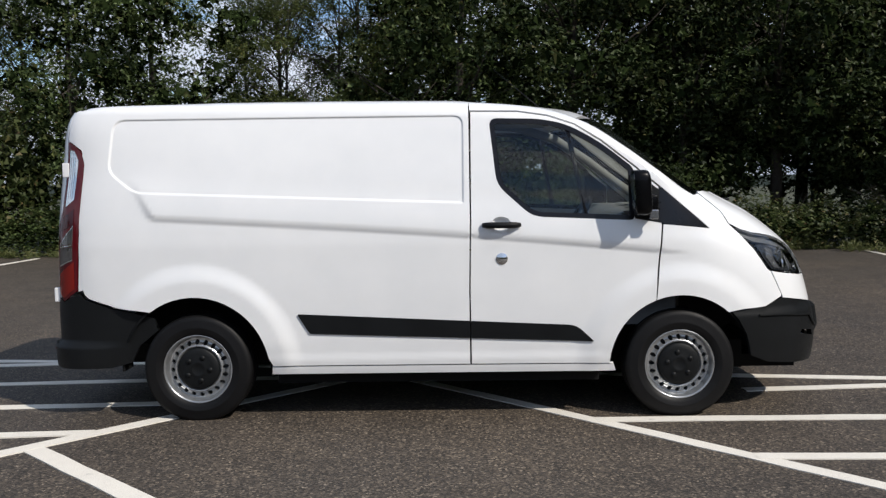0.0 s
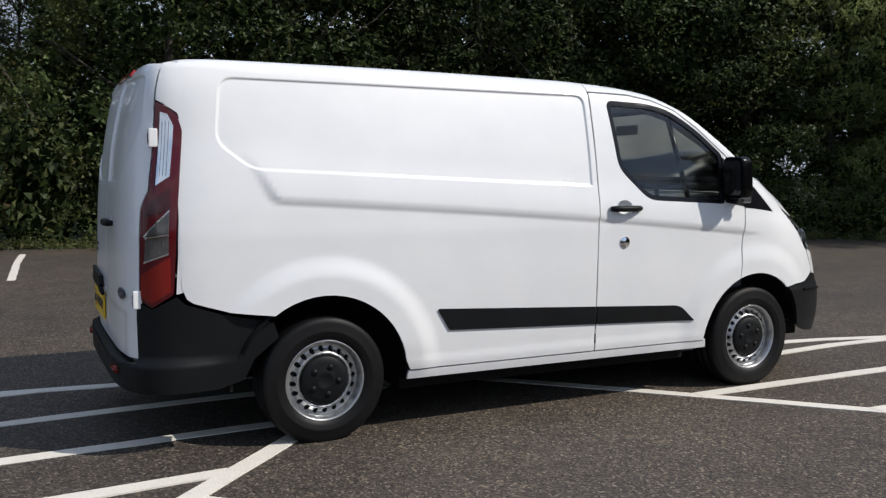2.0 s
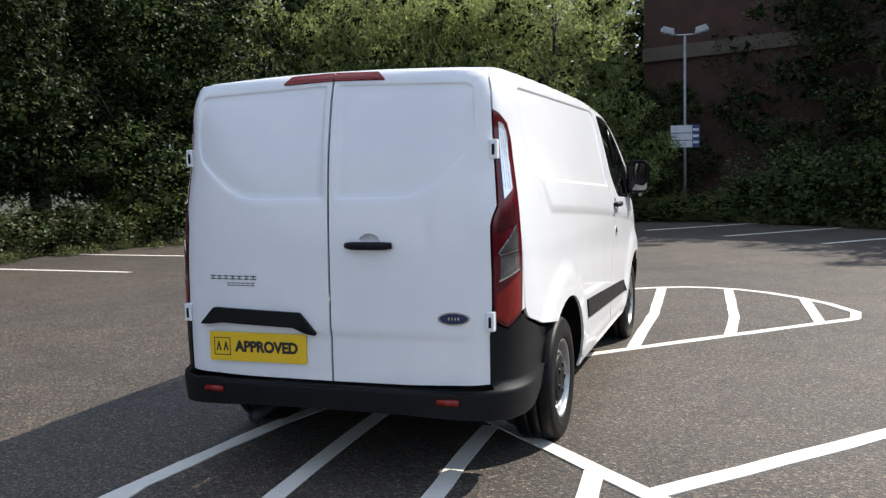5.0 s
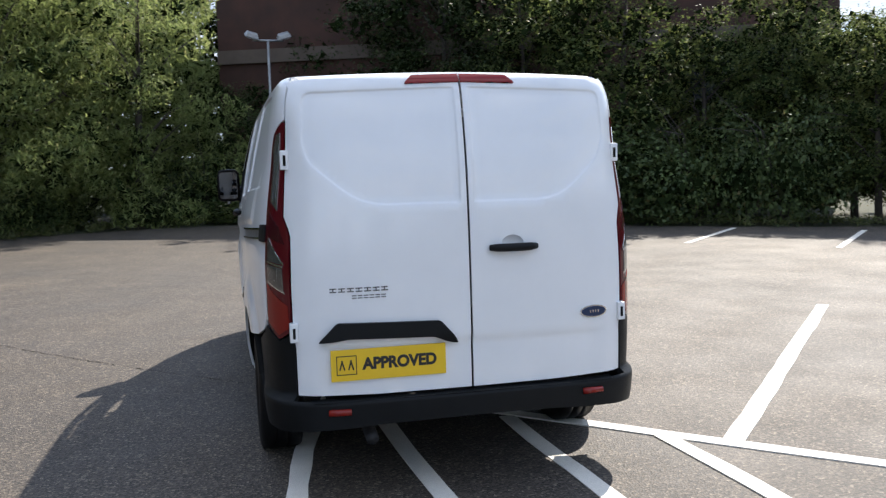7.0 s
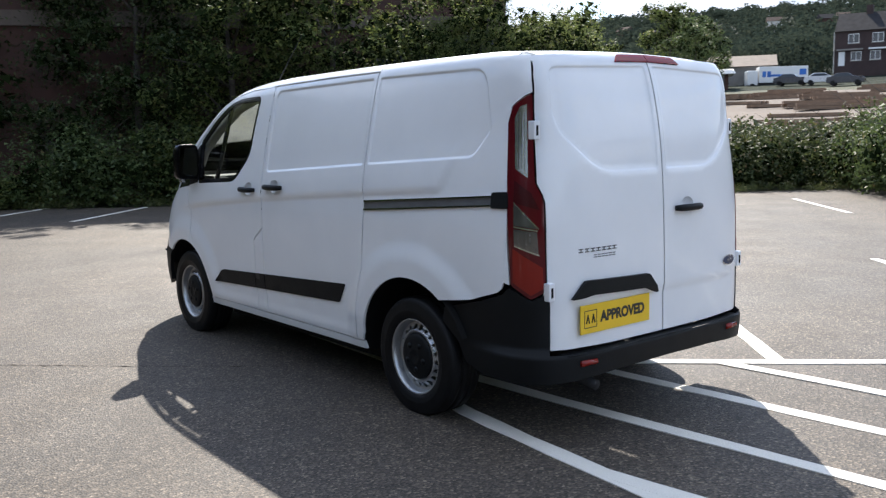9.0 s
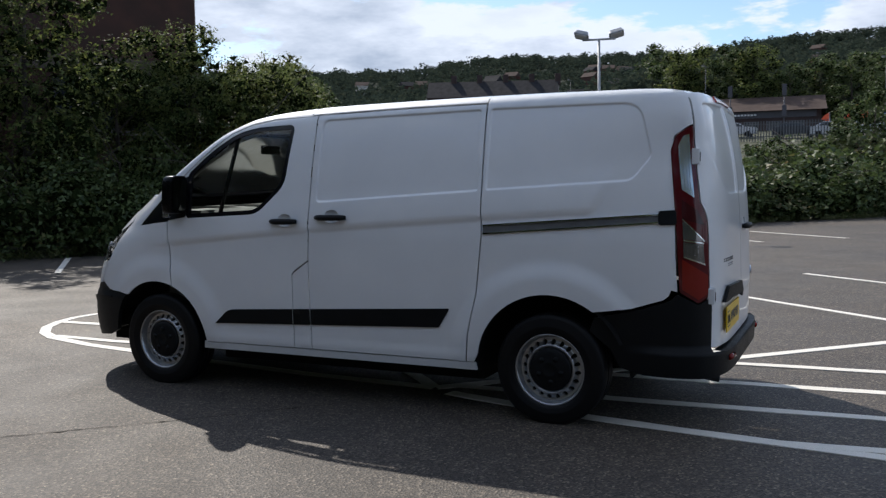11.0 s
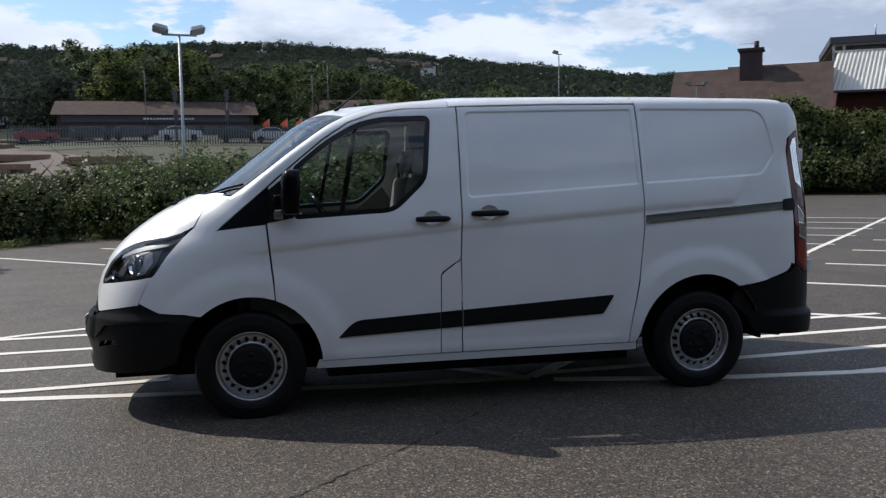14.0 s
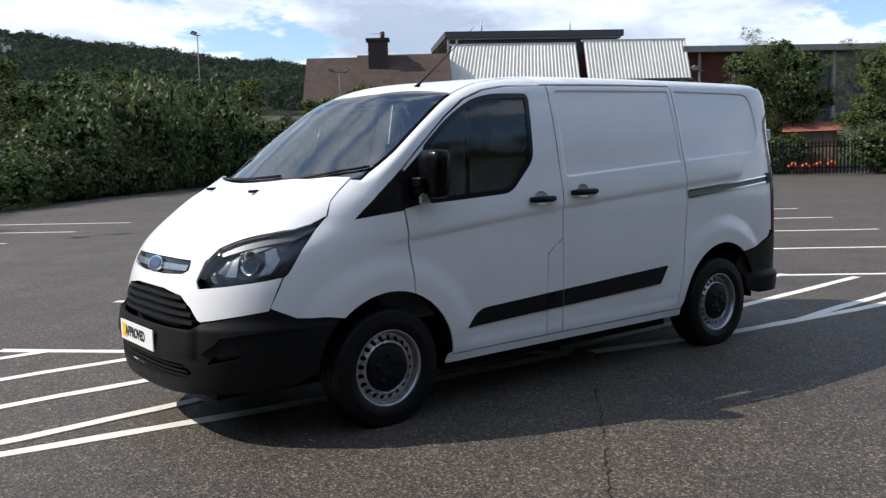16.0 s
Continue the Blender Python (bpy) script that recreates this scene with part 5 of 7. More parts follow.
# ---- wheels ----
def wheel_parts(side):
    """A wheel at the origin, its outer face towards y = side."""
    w = new("wheel")
    w.empty_display_size = 0.1
    prof = [(0.205, -0.10), (0.235, -0.108), (0.285, -0.112), (0.318, -0.104), (0.330, -0.085), (TYRE_R, -0.05), (TYRE_R, -0.034), (0.325, -0.032), (0.325, -0.026), (TYRE_R, -0.024), (TYRE_R, 0.0), (TYRE_R, 0.024), (0.325, 0.026), (0.325, 0.032), (TYRE_R, 0.034), (TYRE_R, 0.05), (0.330, 0.085), (0.321, 0.100), (0.316, 0.1015), (0.308, 0.1075), (0.300, 0.108), (0.285, 0.112), (0.262, 0.1125), (0.258, 0.114), (0.252, 0.1125), (0.235, 0.108), (0.212, 0.10), (0.205, 0.09)]
    v, f = lathe(prof, 56)
    soup("tyre", v, f, tyre_rubber, w, "black rubber tyre", True)
    # steel rim: lip and well
    v, f = lathe([(0.200, 0.082), (0.213, 0.088), (0.214, 0.097), (0.208, 0.101), (0.201, 0.096), (0.196, 0.080), (0.190, 0.060), (0.186, 0.02), (0.186, -0.09), (0.206, -0.10)], 56)
    rim = soup("rim", v, f, rim_steel, w, "silver steel rim", True)
    holes = []
    for i in range(20):
        t = 2 * math.pi * (i + 0.5) / 20
        holes.append([(0.163 * math.cos(t) + 0.0155 * math.cos(u) * math.cos(t) - 0.0135 * math.sin(u) * math.sin(t), 0.163 * math.sin(t) + 0.0155 * math.cos(u) * math.sin(t) + 0.0135 * math.sin(u) * math.cos(t)) for u in [2 * math.pi * j / 10 for j in range(10)]])

    def disc(a, b):
        r = math.hypot(a, b)
        h = 0.052 + 0.030 * math.exp(-((r - 0.140) / 0.016) ** 2) + 0.004 * step_between(0.17, 0.19, r)
        return Vector((a, h, b))

    skin("rim_disc", [(0.1885 * math.cos(2 * math.pi * i / 64), 0.1885 * math.sin(2 * math.pi * i / 64)) for i in range(64)], disc, rim_steel, rim, holes + [[(0.112 * math.cos(2 * math.pi * i / 32), 0.112 * math.sin(2 * math.pi * i / 32)) for i in range(32)]], 0.012, 0.02, centre=lambda q: Vector((q.x, -1, q.z)))
    v, f = lathe([(0.128, 0.070), (0.127, 0.083), (0.118, 0.090), (0.09, 0.094), (0.05, 0.097), (0.040, 0.101), (0.034, 0.098), (0.001, 0.097)], 40)
    cap = soup("hub_cap", v, f, black_plastic, w, "black plastic hub cap", True)
    for i in range(5):
        t = 2 * math.pi * i / 5 + 0.3
        v, f = lathe([(0.017, 0.090), (0.016, 0.1005), (0.001, 0.102)], 10)
        soup("nut_cover", [(q[0] + 0.073 * math.cos(t), q[1], q[2] + 0.073 * math.sin(t)) for q in v], f, black_plastic, cap, "", True)
    v, f = lathe([(0.001, 0.03), (0.18, 0.03), (0.18, 0.0), (0.001, 0.0)], 32)
    soup("brake_drum", v, f, dark_metal, w, "", False)
    return w


proto = wheel_parts(1)
proto.parent = van
for i, (x, s) in enumerate(((WB, 1), (-WB, 1), (WB, -1), (-WB, -1))):
    m = Matrix.Translation((x, s * 0.828, HUB_Z)) @ Matrix.Rotation(0 if s > 0 else math.pi, 4, "Z") @ Matrix.Rotation(0.7 * i, 4, "Y")
    if i == 0:
        proto.matrix_basis = m
    else:
        copy_thing(proto, m)
# wheel-arch liners, underbody
for x, r in ((WB, ARCH_F), (-WB, ARCH_R)):
    for s in (1, -1):
        verts, faces = [], []
        for i in range(25):
            t = radians((26 if x > 0 else -6) + (160 if x > 0 else 164) * i / 24)
            rim_y = half_width(x + r * math.cos(t), HUB_Z + r * math.sin(t), s) - 0.014
            for y, rr in ((rim_y, r + 0.004), (rim_y - 0.015, r + 0.02), (0.60, r + 0.02), (0.58, 0.1)):
                verts.append((x + rr * math.cos(t), s * y, HUB_Z + rr * math.sin(t)))
        for i in range(24):
            for j in range(3):
                k = i * 4 + j
                faces.append((k, k + 1, k + 5, k + 4))
        soup("arch_liner", verts, faces, rubber_seal, van, "black wheel-arch liner", True)
box_part("underbody", (-1.0, 1.0, -0.80, 0.80, 0.20, 0.40), rubber_seal, van, "dark underside")
box_part("underbody", (-2.2, -1.0, -0.60, 0.60, 0.30, 0.42), rubber_seal, van, "dark underside")
box_part("underbody", (1.0, 1.95, -0.58, 0.58, 0.22, 0.40), rubber_seal, van, "dark underside")
# two unseen boxes, added to stop sun leaking through the front openings
box_part("engine_block", (1.98, 2.22, -0.70, 0.70, 0.36, 0.82), rubber_seal, van, "unseen dark box added in the nose to block the sun")
box_part("radiator", (2.223, 2.34, -0.50, 0.50, 0.38, 0.80), rubber_seal, van)
box_part("axle_beam", (-1.52, -1.41, -0.75, 0.75, 0.26, 0.34), dark_metal, van)
box_part("engine_tray", (1.2, 2.3, -0.55, 0.55, 0.22, 0.30), rubber_seal, van)
for s in (1, -1):
    box_part("mud_flap", (-1.945, -1.93, s * 0.74, s * 0.885, 0.30, 0.50), rubber_seal, van)
v, f = tube([(-1.9, 0.45, 0.28), (-2.2, 0.45, 0.27), (-2.36, 0.45, 0.25)], 0.03, 10)
soup("exhaust_pipe", v, f, dark_metal, van, "", True)

# ---- cab interior, seen through the glass ----
box_part("bulkhead", (0.16, 0.20, -0.74, 0.74, 0.4, 1.84), trim_grey, van, "dark grey cab bulkhead", 0.0)
box_part("cab_floor", (0.2, 1.0, -0.86, 0.86, 0.40, 0.48), trim_grey, van)
box_part("headlining", (0.22, 0.80, -0.62, 0.62, 1.835, 1.85), trim_pale, van)
dash_pts = [(1.00, 0.55), (0.98, 0.95), (1.02, 1.12), (1.12, 1.20), (1.30, 1.245), (1.50, 1.25), (1.62, 1.20), (1.62, 0.55)]
verts, faces = [], []
for y in (-0.84, -0.6, -0.2, 0.2, 0.6, 0.84):
    for x, z in dash_pts:
        verts.append((x + 0.05 * (y / 0.84) ** 2 * (1 if x < 1.2 else -3.2), y, z + (0.02 if -0.65 < y < -0.1 and 1.0 < z < 1.22 else 0)))
n = len(dash_pts)
for j in range(5):
    for i in range(n):
        i2 = (i + 1) % n
        faces.append((j * n + i, j * n + i2, (j + 1) * n + i2, (j + 1) * n + i))
faces += [tuple(range(n)), tuple(5 * n + i for i in reversed(range(n)))]
dash = soup("dashboard", verts, faces, trim_grey, van, "dark grey dashboard", True)
for k in range(3):
    box_part("tray_paper", (1.28 + 0.02 * k, 1.48, -0.75 + 0.45 * k, -0.5 + 0.45 * k, 1.262, 1.266), trim_pale, dash, "pale papers on the dashboard")
# steering wheel (right-hand drive)
ring = []
for i in range(25):
    t = 2 * math.pi * i / 24
    ring.append(Matrix.Translation((0.90, -0.42, 1.16)) @ Matrix.Rotation(radians(-58), 4, "Y") @ Vector((0.185 * math.cos(t), 0.185 * math.sin(t), 0)))
sw = bar("steering_wheel", ring, 0.016, gloss_black, van, 8, "black steering wheel")
for yy in (-0.58, -0.26):
    bar("spoke", [(0.93, -0.42, 1.14), (0.90, yy, 1.16)], 0.014, gloss_black, sw, 6)
bar("column", [(0.93, -0.42, 1.14), (1.08, -0.42, 1.06)], 0.04, gloss_black, sw, 8)


def seat(y0, y1):
    bm = bmesh.new()
    box(bm, 0.34, 0.84, y0, y1, 0.70, 0.86, 0.05)
    st = part("cab_seat", bm, seat_cloth, van, "dark cloth cab seat", True)
    bm = box(bmesh.new(), -0.07, 0.07, y0 + 0.02, y1 - 0.02, 0.0, 0.62, 0.05)
    bmesh.ops.transform(bm, matrix=Matrix.Translation((0.36, 0, 0.82)) @ Matrix.Rotation(radians(-9), 4, "Y"), verts=bm.verts)
    part("backrest", bm, seat_cloth, st, "", True)
    k = max(1, round((y1 - y0) / 0.5))
    for i in range(k):
        yc = y0 + (y1 - y0) * (i + 0.5) / k
        bm = box(bmesh.new(), -0.05, 0.05, yc - 0.13, yc + 0.13, 0.0, 0.18, 0.04)
        bmesh.ops.transform(bm, matrix=Matrix.Translation((0.265, 0, 1.46)) @ Matrix.Rotation(radians(-9), 4, "Y"), verts=bm.verts)
        part("headrest", bm, seat_cloth, st, "", True)


seat(-0.72, -0.18)
seat(-0.10, 0.78)
for s in (1, -1):
    fn = left if s > 0 else right
    trim_line = [(0.30, 0.5), (0.30, 1.22), (0.40, 1.36), (0.60, 1.19), (1.30, 1.16), (1.28, 0.85), (1.12, 0.75), (1.02, 0.5)]
    skin("door_trim", trim_line, lambda x, z, f=fn: f(x, z) - Vector((0, s * 0.07, 0)), trim_grey, van, [], 0.08, 0.0)
    pts = [Vector((x, s * (edge_y(x) - 0.05), EDGE_Z(x) - 0.05)) for x in (0.3, 0.6, 0.9, 1.15, 1.35, 1.5)]
    bar("pillar_trim", pts, 0.035, trim_pale, van, 8, "pale grey inner pillar trim")
    bar("window_divider", [(0.90, s * (half_width(0.9, 1.23, s) - 0.02), 1.23), (0.80, s * (half_width(0.8, 1.75, s) - 0.02), 1.75)], 0.016, gloss_black, van, 6)
    # belt
    bar("seat_belt", [(0.27, s * 0.80, 1.55), (0.30, s * 0.76, 1.1), (0.42, s * 0.74, 0.85)], 0.018, rubber_seal, van, 5)
bm = box(bmesh.new(), 1.13, 1.15, -0.12, 0.12, 1.66, 1.73, 0.01)
part("rear_view_mirror", bm, gloss_black, van)
# ---- plants ----
def leaf_material(name, lo, hi, dry=(0.16, 0.13, 0.05), through=0.35, shine=0.35):
    m = Mat(name, hi, 0.55)
    col = m.ramp(m.island(), (0.0, lo), (0.45, tuple((a + b) / 2 for a, b in zip(lo, hi))), (0.93, hi), (1.0, dry))
    m.color(m.mix(1.0, col, m.ramp(m.noise(0.7, 3), (0.3, (0.72, 0.74, 0.7)), (0.7, (1.2, 1.2, 1.1))), "MULTIPLY"))
    m.b.inputs["Specular IOR Level"].default_value = shine
    tr = m.t.nodes.new("ShaderNodeBsdfTranslucent")
    m.t.links.new(col, tr.inputs[0])
    mx = m.t.nodes.new("ShaderNodeMixShader")
    mx.inputs[0].default_value = through
    m.t.links.new(m.b.outputs[0], mx.inputs[1])
    m.t.links.new(tr.outputs[0], mx.inputs[2])
    m.t.links.new(mx.outputs[0], m.out.inputs[0])
    return m.m


leaf_dark = leaf_material("leaf_dark", (0.038, 0.060, 0.020), (0.120, 0.160, 0.052))
leaf_mid = leaf_material("leaf_mid", (0.048, 0.070, 0.020), (0.15, 0.175, 0.048))
leaf_willow = leaf_material("leaf_willow", (0.13, 0.17, 0.05), (0.36, 0.41, 0.15), (0.42, 0.40, 0.18), 0.6)
leaf_bright = leaf_material("leaf_bright", (0.055, 0.080, 0.022), (0.17, 0.20, 0.058), (0.26, 0.23, 0.08), 0.55)
leaf_bramble = leaf_material("leaf_bramble", (0.035, 0.055, 0.018), (0.10, 0.115, 0.04), (0.22, 0.15, 0.08))
# bluish grey leaves: the haze of distance is mixed into their colour
leaf_far_haze = leaf_material("leaf_far_haze", (0.034, 0.046, 0.037), (0.060, 0.074, 0.054), (0.072, 0.080, 0.056), 0.3, 0.0)
# leaf copy with the deep shade of the tree row painted into it
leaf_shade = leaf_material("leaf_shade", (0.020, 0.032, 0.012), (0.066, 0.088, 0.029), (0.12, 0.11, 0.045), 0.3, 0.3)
# near-black leaves: the shade deep inside a crown, put into the colour
leaf_inner_shade = leaf_material("leaf_inner_shade", (0.010, 0.016, 0.006), (0.022, 0.032, 0.012), (0.03, 0.03, 0.015), 0.0, 0.0)
bark = plain("bark", (0.055, 0.045, 0.036), 0.9, vary=0.4, scale=6, fine=40, bump=0.6)
grass_blade = leaf_material("grass_blade", (0.06, 0.08, 0.02), (0.15, 0.16, 0.06), (0.3, 0.26, 0.14))


def leaves(name, blobs, count, size, material, parent, seed, slim=0.55, shell=0.55, flat=0.0, droop=0.0):
    """Many small leaves near the skins of some ellipsoid clumps, in one mesh. blobs: (centre, radii)."""
    count, size = 2 * count, size * 0.80
    rng = np.random.default_rng(seed)
    vol = np.array([r[0] * r[1] + r[1] * r[2] + r[0] * r[2] for _, r in blobs])
    pick = rng.choice(len(blobs), count, p=vol / vol.sum())
    c = np.array([b[0] for b in blobs], float)[pick]
    rad = np.array([b[1] for b in blobs], float)[pick]
    d = rng.normal(size=(count, 3))
    d /= np.linalg.norm(d, axis=1)[:, None]
    depth = 1 - shell * rng.random(count) ** 1.6
    lump = 1 + 0.16 * np.sin(d[:, 0] * 7 + pick) * np.sin(d[:, 1] * 6 + 2 * pick) + 0.12 * np.sin(d[:, 2] * 9 + 3 * pick)
    pos = c + d * rad * (depth * lump)[:, None]
    keep = pos[:, 2] > 0.02
    pos, d = pos[keep], d[keep]
    n = len(pos)
    out = d * 0.6 + rng.normal(size=(n, 3)) * 0.6
    out[:, 2] += 0.35 - flat
    out /= np.linalg.norm(out, axis=1)[:, None]
    along = np.cross(out, rng.normal(size=(n, 3)))
    along[:, 2] -= droop
    along /= np.linalg.norm(along, axis=1)[:, None]
    side = np.cross(out, along)
    side /= np.linalg.norm(side, axis=1)[:, None]
    s = (size * rng.uniform(0.6, 1.35, n))[:, None]
    tip = pos + along * s * 0.55 - out * s * 0.10
    a, b = pos - along * s * 0.45 + side * s * slim * 0.5 + out * s * 0.08, pos - along * s * 0.30 - side * s * slim * 0.5
    verts = np.stack([a, tip, b], 1).reshape(-1, 3)
    tris = np.arange(n * 3).reshape(-1, 3)
    data = bpy.data.meshes.new(name)
    data.vertices.add(len(verts))
    data.vertices.foreach_set("co", verts.astype(np.float32).ravel())
    data.loops.add(tris.size)
    data.loops.foreach_set("vertex_index", tris.astype(np.int32).ravel())
    data.polygons.add(len(tris))
    data.polygons.foreach_set("loop_start", np.arange(0, tris.size, 3, dtype=np.int32))
    data.polygons.foreach_set("loop_total", np.full(len(tris), 3, dtype=np.int32))
    data.update()
    return link_mesh(name, data, material, parent)


def branches(parent, height, spread, limbs, seed, thick=0.14, sway=0.25):
    r = random.Random(seed)
    v, f = tube([(0, 0, -0.15), (sway * 0.2, 0, height * 0.25), (sway * 0.5, sway * 0.3, height * 0.55), (sway, sway * 0.2, height * 0.9)], [thick, thick * 0.75, thick * 0.5, thick * 0.12], 8)
    verts, faces = list(v), list(f)
    for i in range(limbs):
        h = height * r.uniform(0.18, 0.75)
        t = 2 * math.pi * (i / limbs + r.uniform(-0.05, 0.05))
        L = spread * r.uniform(0.6, 1.05)
        p0 = Vector((sway * h / height, sway * 0.3 * h / height, h))
        p2 = p0 + Vector((math.cos(t) * L, math.sin(t) * L, L * r.uniform(0.35, 1.0)))
        p1 = (p0 + p2) / 2 + Vector((0, 0, 0.12 * L))
        k = thick * 0.45 * (1 - 0.5 * h / height)
        v, f = tube([p0, p1, p2], [k, k * 0.6, k * 0.15], 5)
        o = len(verts)
        verts += v
        faces += [tuple(o + q for q in face) for face in f]
        for _ in range(2):
            q0 = p0 + (p2 - p0) * r.uniform(0.35, 0.9)
            q1 = q0 + Vector((r.uniform(-1, 1), r.uniform(-1, 1), r.uniform(0.2, 1))) * L * 0.4
            v, f = tube([q0, q1], [k * 0.35, k * 0.08], 4)
            o = len(verts)
            verts += v
            faces += [tuple(o + q for q in face) for face in f]
    return soup("trunk", verts, faces, bark, parent, "", True)


def crown_blobs(r, spread, z0, z1, n, low=0.6):
    """Heavy rounded boughs, each with smaller tufts on its outer and upper side."""
    out = []
    for i in range(n // 2):
        t, q = 2.4 * i + r.uniform(-0.5, 0.5), r.random() ** 0.45
        z = z0 + (z1 - z0) * (i + r.random()) / (n // 2)
        k = spread * (1 - 0.55 * ((z - z0) / (z1 - z0)) ** 2)
        s = spread * r.uniform(0.30, 0.48)
        c = Vector((math.cos(t) * q * k * 0.85, math.sin(t) * q * k * 0.85, z))
        out.append((tuple(c), (s, s, s * r.uniform(0.6, 0.8))))
        for _ in range(3):
            a, h = t + r.uniform(-1.5, 1.5), r.uniform(-0.25, 0.75)
            d = Vector((math.cos(a) * math.sqrt(1 - h * h), math.sin(a) * math.sqrt(1 - h * h), 0.75 * h)) * s * r.uniform(0.75, 1.1)
            m = s * r.uniform(0.30, 0.5)
            out.append((tuple(c + d), (m, m, m * r.uniform(0.6, 0.9))))
    return out


def make_tree(name, label, height, spread, z0, clumps, count, size, mat, seed, slim=0.55, limbs=9, droop=0.0, category="tree", shell=0.42, core=1000, thick=0.14):
    t = thing(name, label, category)
    r = random.Random(seed)
    branches(t, height * 0.95, spread * 0.8, limbs, seed, thick)
    blobs = crown_blobs(r, spread, z0, height - spread * 0.28, clumps)
    leaves("crown", blobs, count, size, mat, t, seed, slim, shell, 0.0, droop)
    # dark filling that closes see-through gaps and stands in for inner shade
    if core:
        leaves("inner_foliage", [(c, tuple(q * 0.68 for q in rr)) for c, rr in blobs], core, 0.30, leaf_inner_shade, t, seed + 1, 0.8, 0.9)
    return t


# prototypes: built at the first place, then copied
def at(x, y, turn=0.0, k=1.0, kz=None):
    return Matrix.Translation((x, y, terrain(x, y) - 0.02)) @ Matrix.Rotation(turn, 4, "Z") @ Matrix.Diagonal((k, k, kz or k, 1))


class Grove:
    """Things of one kind, each a copy of one of its prototypes."""

    def __init__(self, protos, group):
        self.protos, self.fresh, self.group = protos, [True] * len(protos), group
        for q in protos:
            q["group"] = group

    def put(self, i, x, y, turn, k, kz=None):
        i %= len(self.protos)
        m = at(x, y, turn, k, kz)
        if self.fresh[i]:
            self.fresh[i] = False
            self.protos[i].matrix_basis = m
            return self.protos[i]
        o = copy_thing(self.protos[i], m)
        o.scale = (k, k, kz or k)
        return o


hedge_trees = Grove([make_tree("hedgerow_tree", "dense dark green broadleaf tree at the car park's edge", 7.6, 2.7, 0.9, 46, 9300, 0.118, leaf_dark, 11),
                     make_tree("hedgerow_tree", "dense green broadleaf tree with low boughs at the car park's edge", 7.0, 2.5, 0.7, 44, 9200, 0.116, leaf_bright, 12),
                     make_tree("hedgerow_tree", "tall dark green ivy-hung tree, leaf colour darkened for shade, at the car park's edge", 8.6, 2.4, 1.2, 48, 9300, 0.118, leaf_shade, 13)], "trees round the car park")
far_trees = Grove([make_tree("hedgerow_tree", "dense green broadleaf tree beyond the hedge", 7.2, 2.6, 0.8, 32, 3400, 0.23, leaf_dark, 14),
                   make_tree("hedgerow_tree", "green broadleaf tree with low boughs beyond the hedge", 7.0, 2.5, 0.7, 30, 3400, 0.22, leaf_bright, 15)], "trees beyond the hedge")
thin_trees = Grove([make_tree("thin_tree", "thin grey-stemmed tree with sparse small leaves", 8.2, 2.1, 1.4, 26, 8000, 0.085, leaf_mid, 21, limbs=24, shell=0.95, core=0, thick=0.07)], "thin trees behind the hedge")
willows = Grove([make_tree("willow_tree", "pale green willow with narrow drooping leaves", 7.4, 2.7, 0.3, 40, 13000, 0.18, leaf_willow, 31, slim=0.24, droop=0.7, core=500)], "willows by the car park")


def make_bush(name, label, wide, high, count, size, mat, seed, category="bush"):
    t = thing(name, label, category)
    r = random.Random(seed)
    blobs = []
    for i in range(13):
        a, q = r.uniform(0, 2 * math.pi), math.sqrt(r.random())
        s = wide * r.uniform(0.28, 0.5)
        hz = high * r.uniform(0.35, 0.62)
        blobs.append(((math.cos(a) * q * wide * 0.75, math.sin(a) * q * wide * 0.75, max(hz * 0.7, high * r.uniform(0.2, 0.55))), (s, s, hz * 0.8)))
    leaves("foliage", blobs, count, size, mat, t, seed, 0.7, 0.4)
    # near-black filling in place of the shade between the clumps
    leaves("inner_foliage", [(c, tuple(q * 0.66 for q in rr)) for c, rr in blobs], 230, 0.29, leaf_inner_shade, t, seed + 1, 0.8, 0.9)
    for i in range(7):
        a = r.uniform(0, 2 * math.pi)
        L = wide * r.uniform(0.7, 1.1)
        bar("stem", [(0, 0, -0.05), (math.cos(a) * L * 0.4, math.sin(a) * L * 0.4, high * 0.7), (math.cos(a) * L, math.sin(a) * L, high * r.uniform(0.7, 1.05))], [0.02, 0.012, 0.004], bark, t, 4)
    return t


brambles = Grove([make_bush("bramble_bush", "tangled green and brown bramble bush", 1.7, 1.9, 3300, 0.112, leaf_bramble, 41),
                  make_bush("bramble_bush", "low leafy bramble bush with ivy", 1.6, 1.6, 3200, 0.107, leaf_mid, 42),
                  make_bush("bramble_bush", "dense dark bramble and hawthorn bush", 1.8, 2.2, 3300, 0.112, leaf_dark, 43)], "bushes round the car park")

far_brambles = Grove([make_bush("bramble_bush", "tangled bramble bush in the far hedge", 1.7, 1.9, 2100, 0.165, leaf_bramble, 44),
                      make_bush("bramble_bush", "dense dark bush in the far hedge", 1.8, 2.1, 2200, 0.165, leaf_dark, 45)], "bushes in the far hedge")

rnd = random.Random(77)


def along(points, gap):
    """Places spaced along a line of points, with the way outwards to the right of travel."""
    out = []
    for a, b in zip(points[:-1], points[1:]):
        a, b = Vector(a), Vector(b)
        n = max(1, round((b - a).length / gap))
        side = Vector(((b - a).y, -(b - a).x)).normalized()
        out += [(a + (b - a) * ((i + 0.5) / n), side) for i in range(n)]
    return out


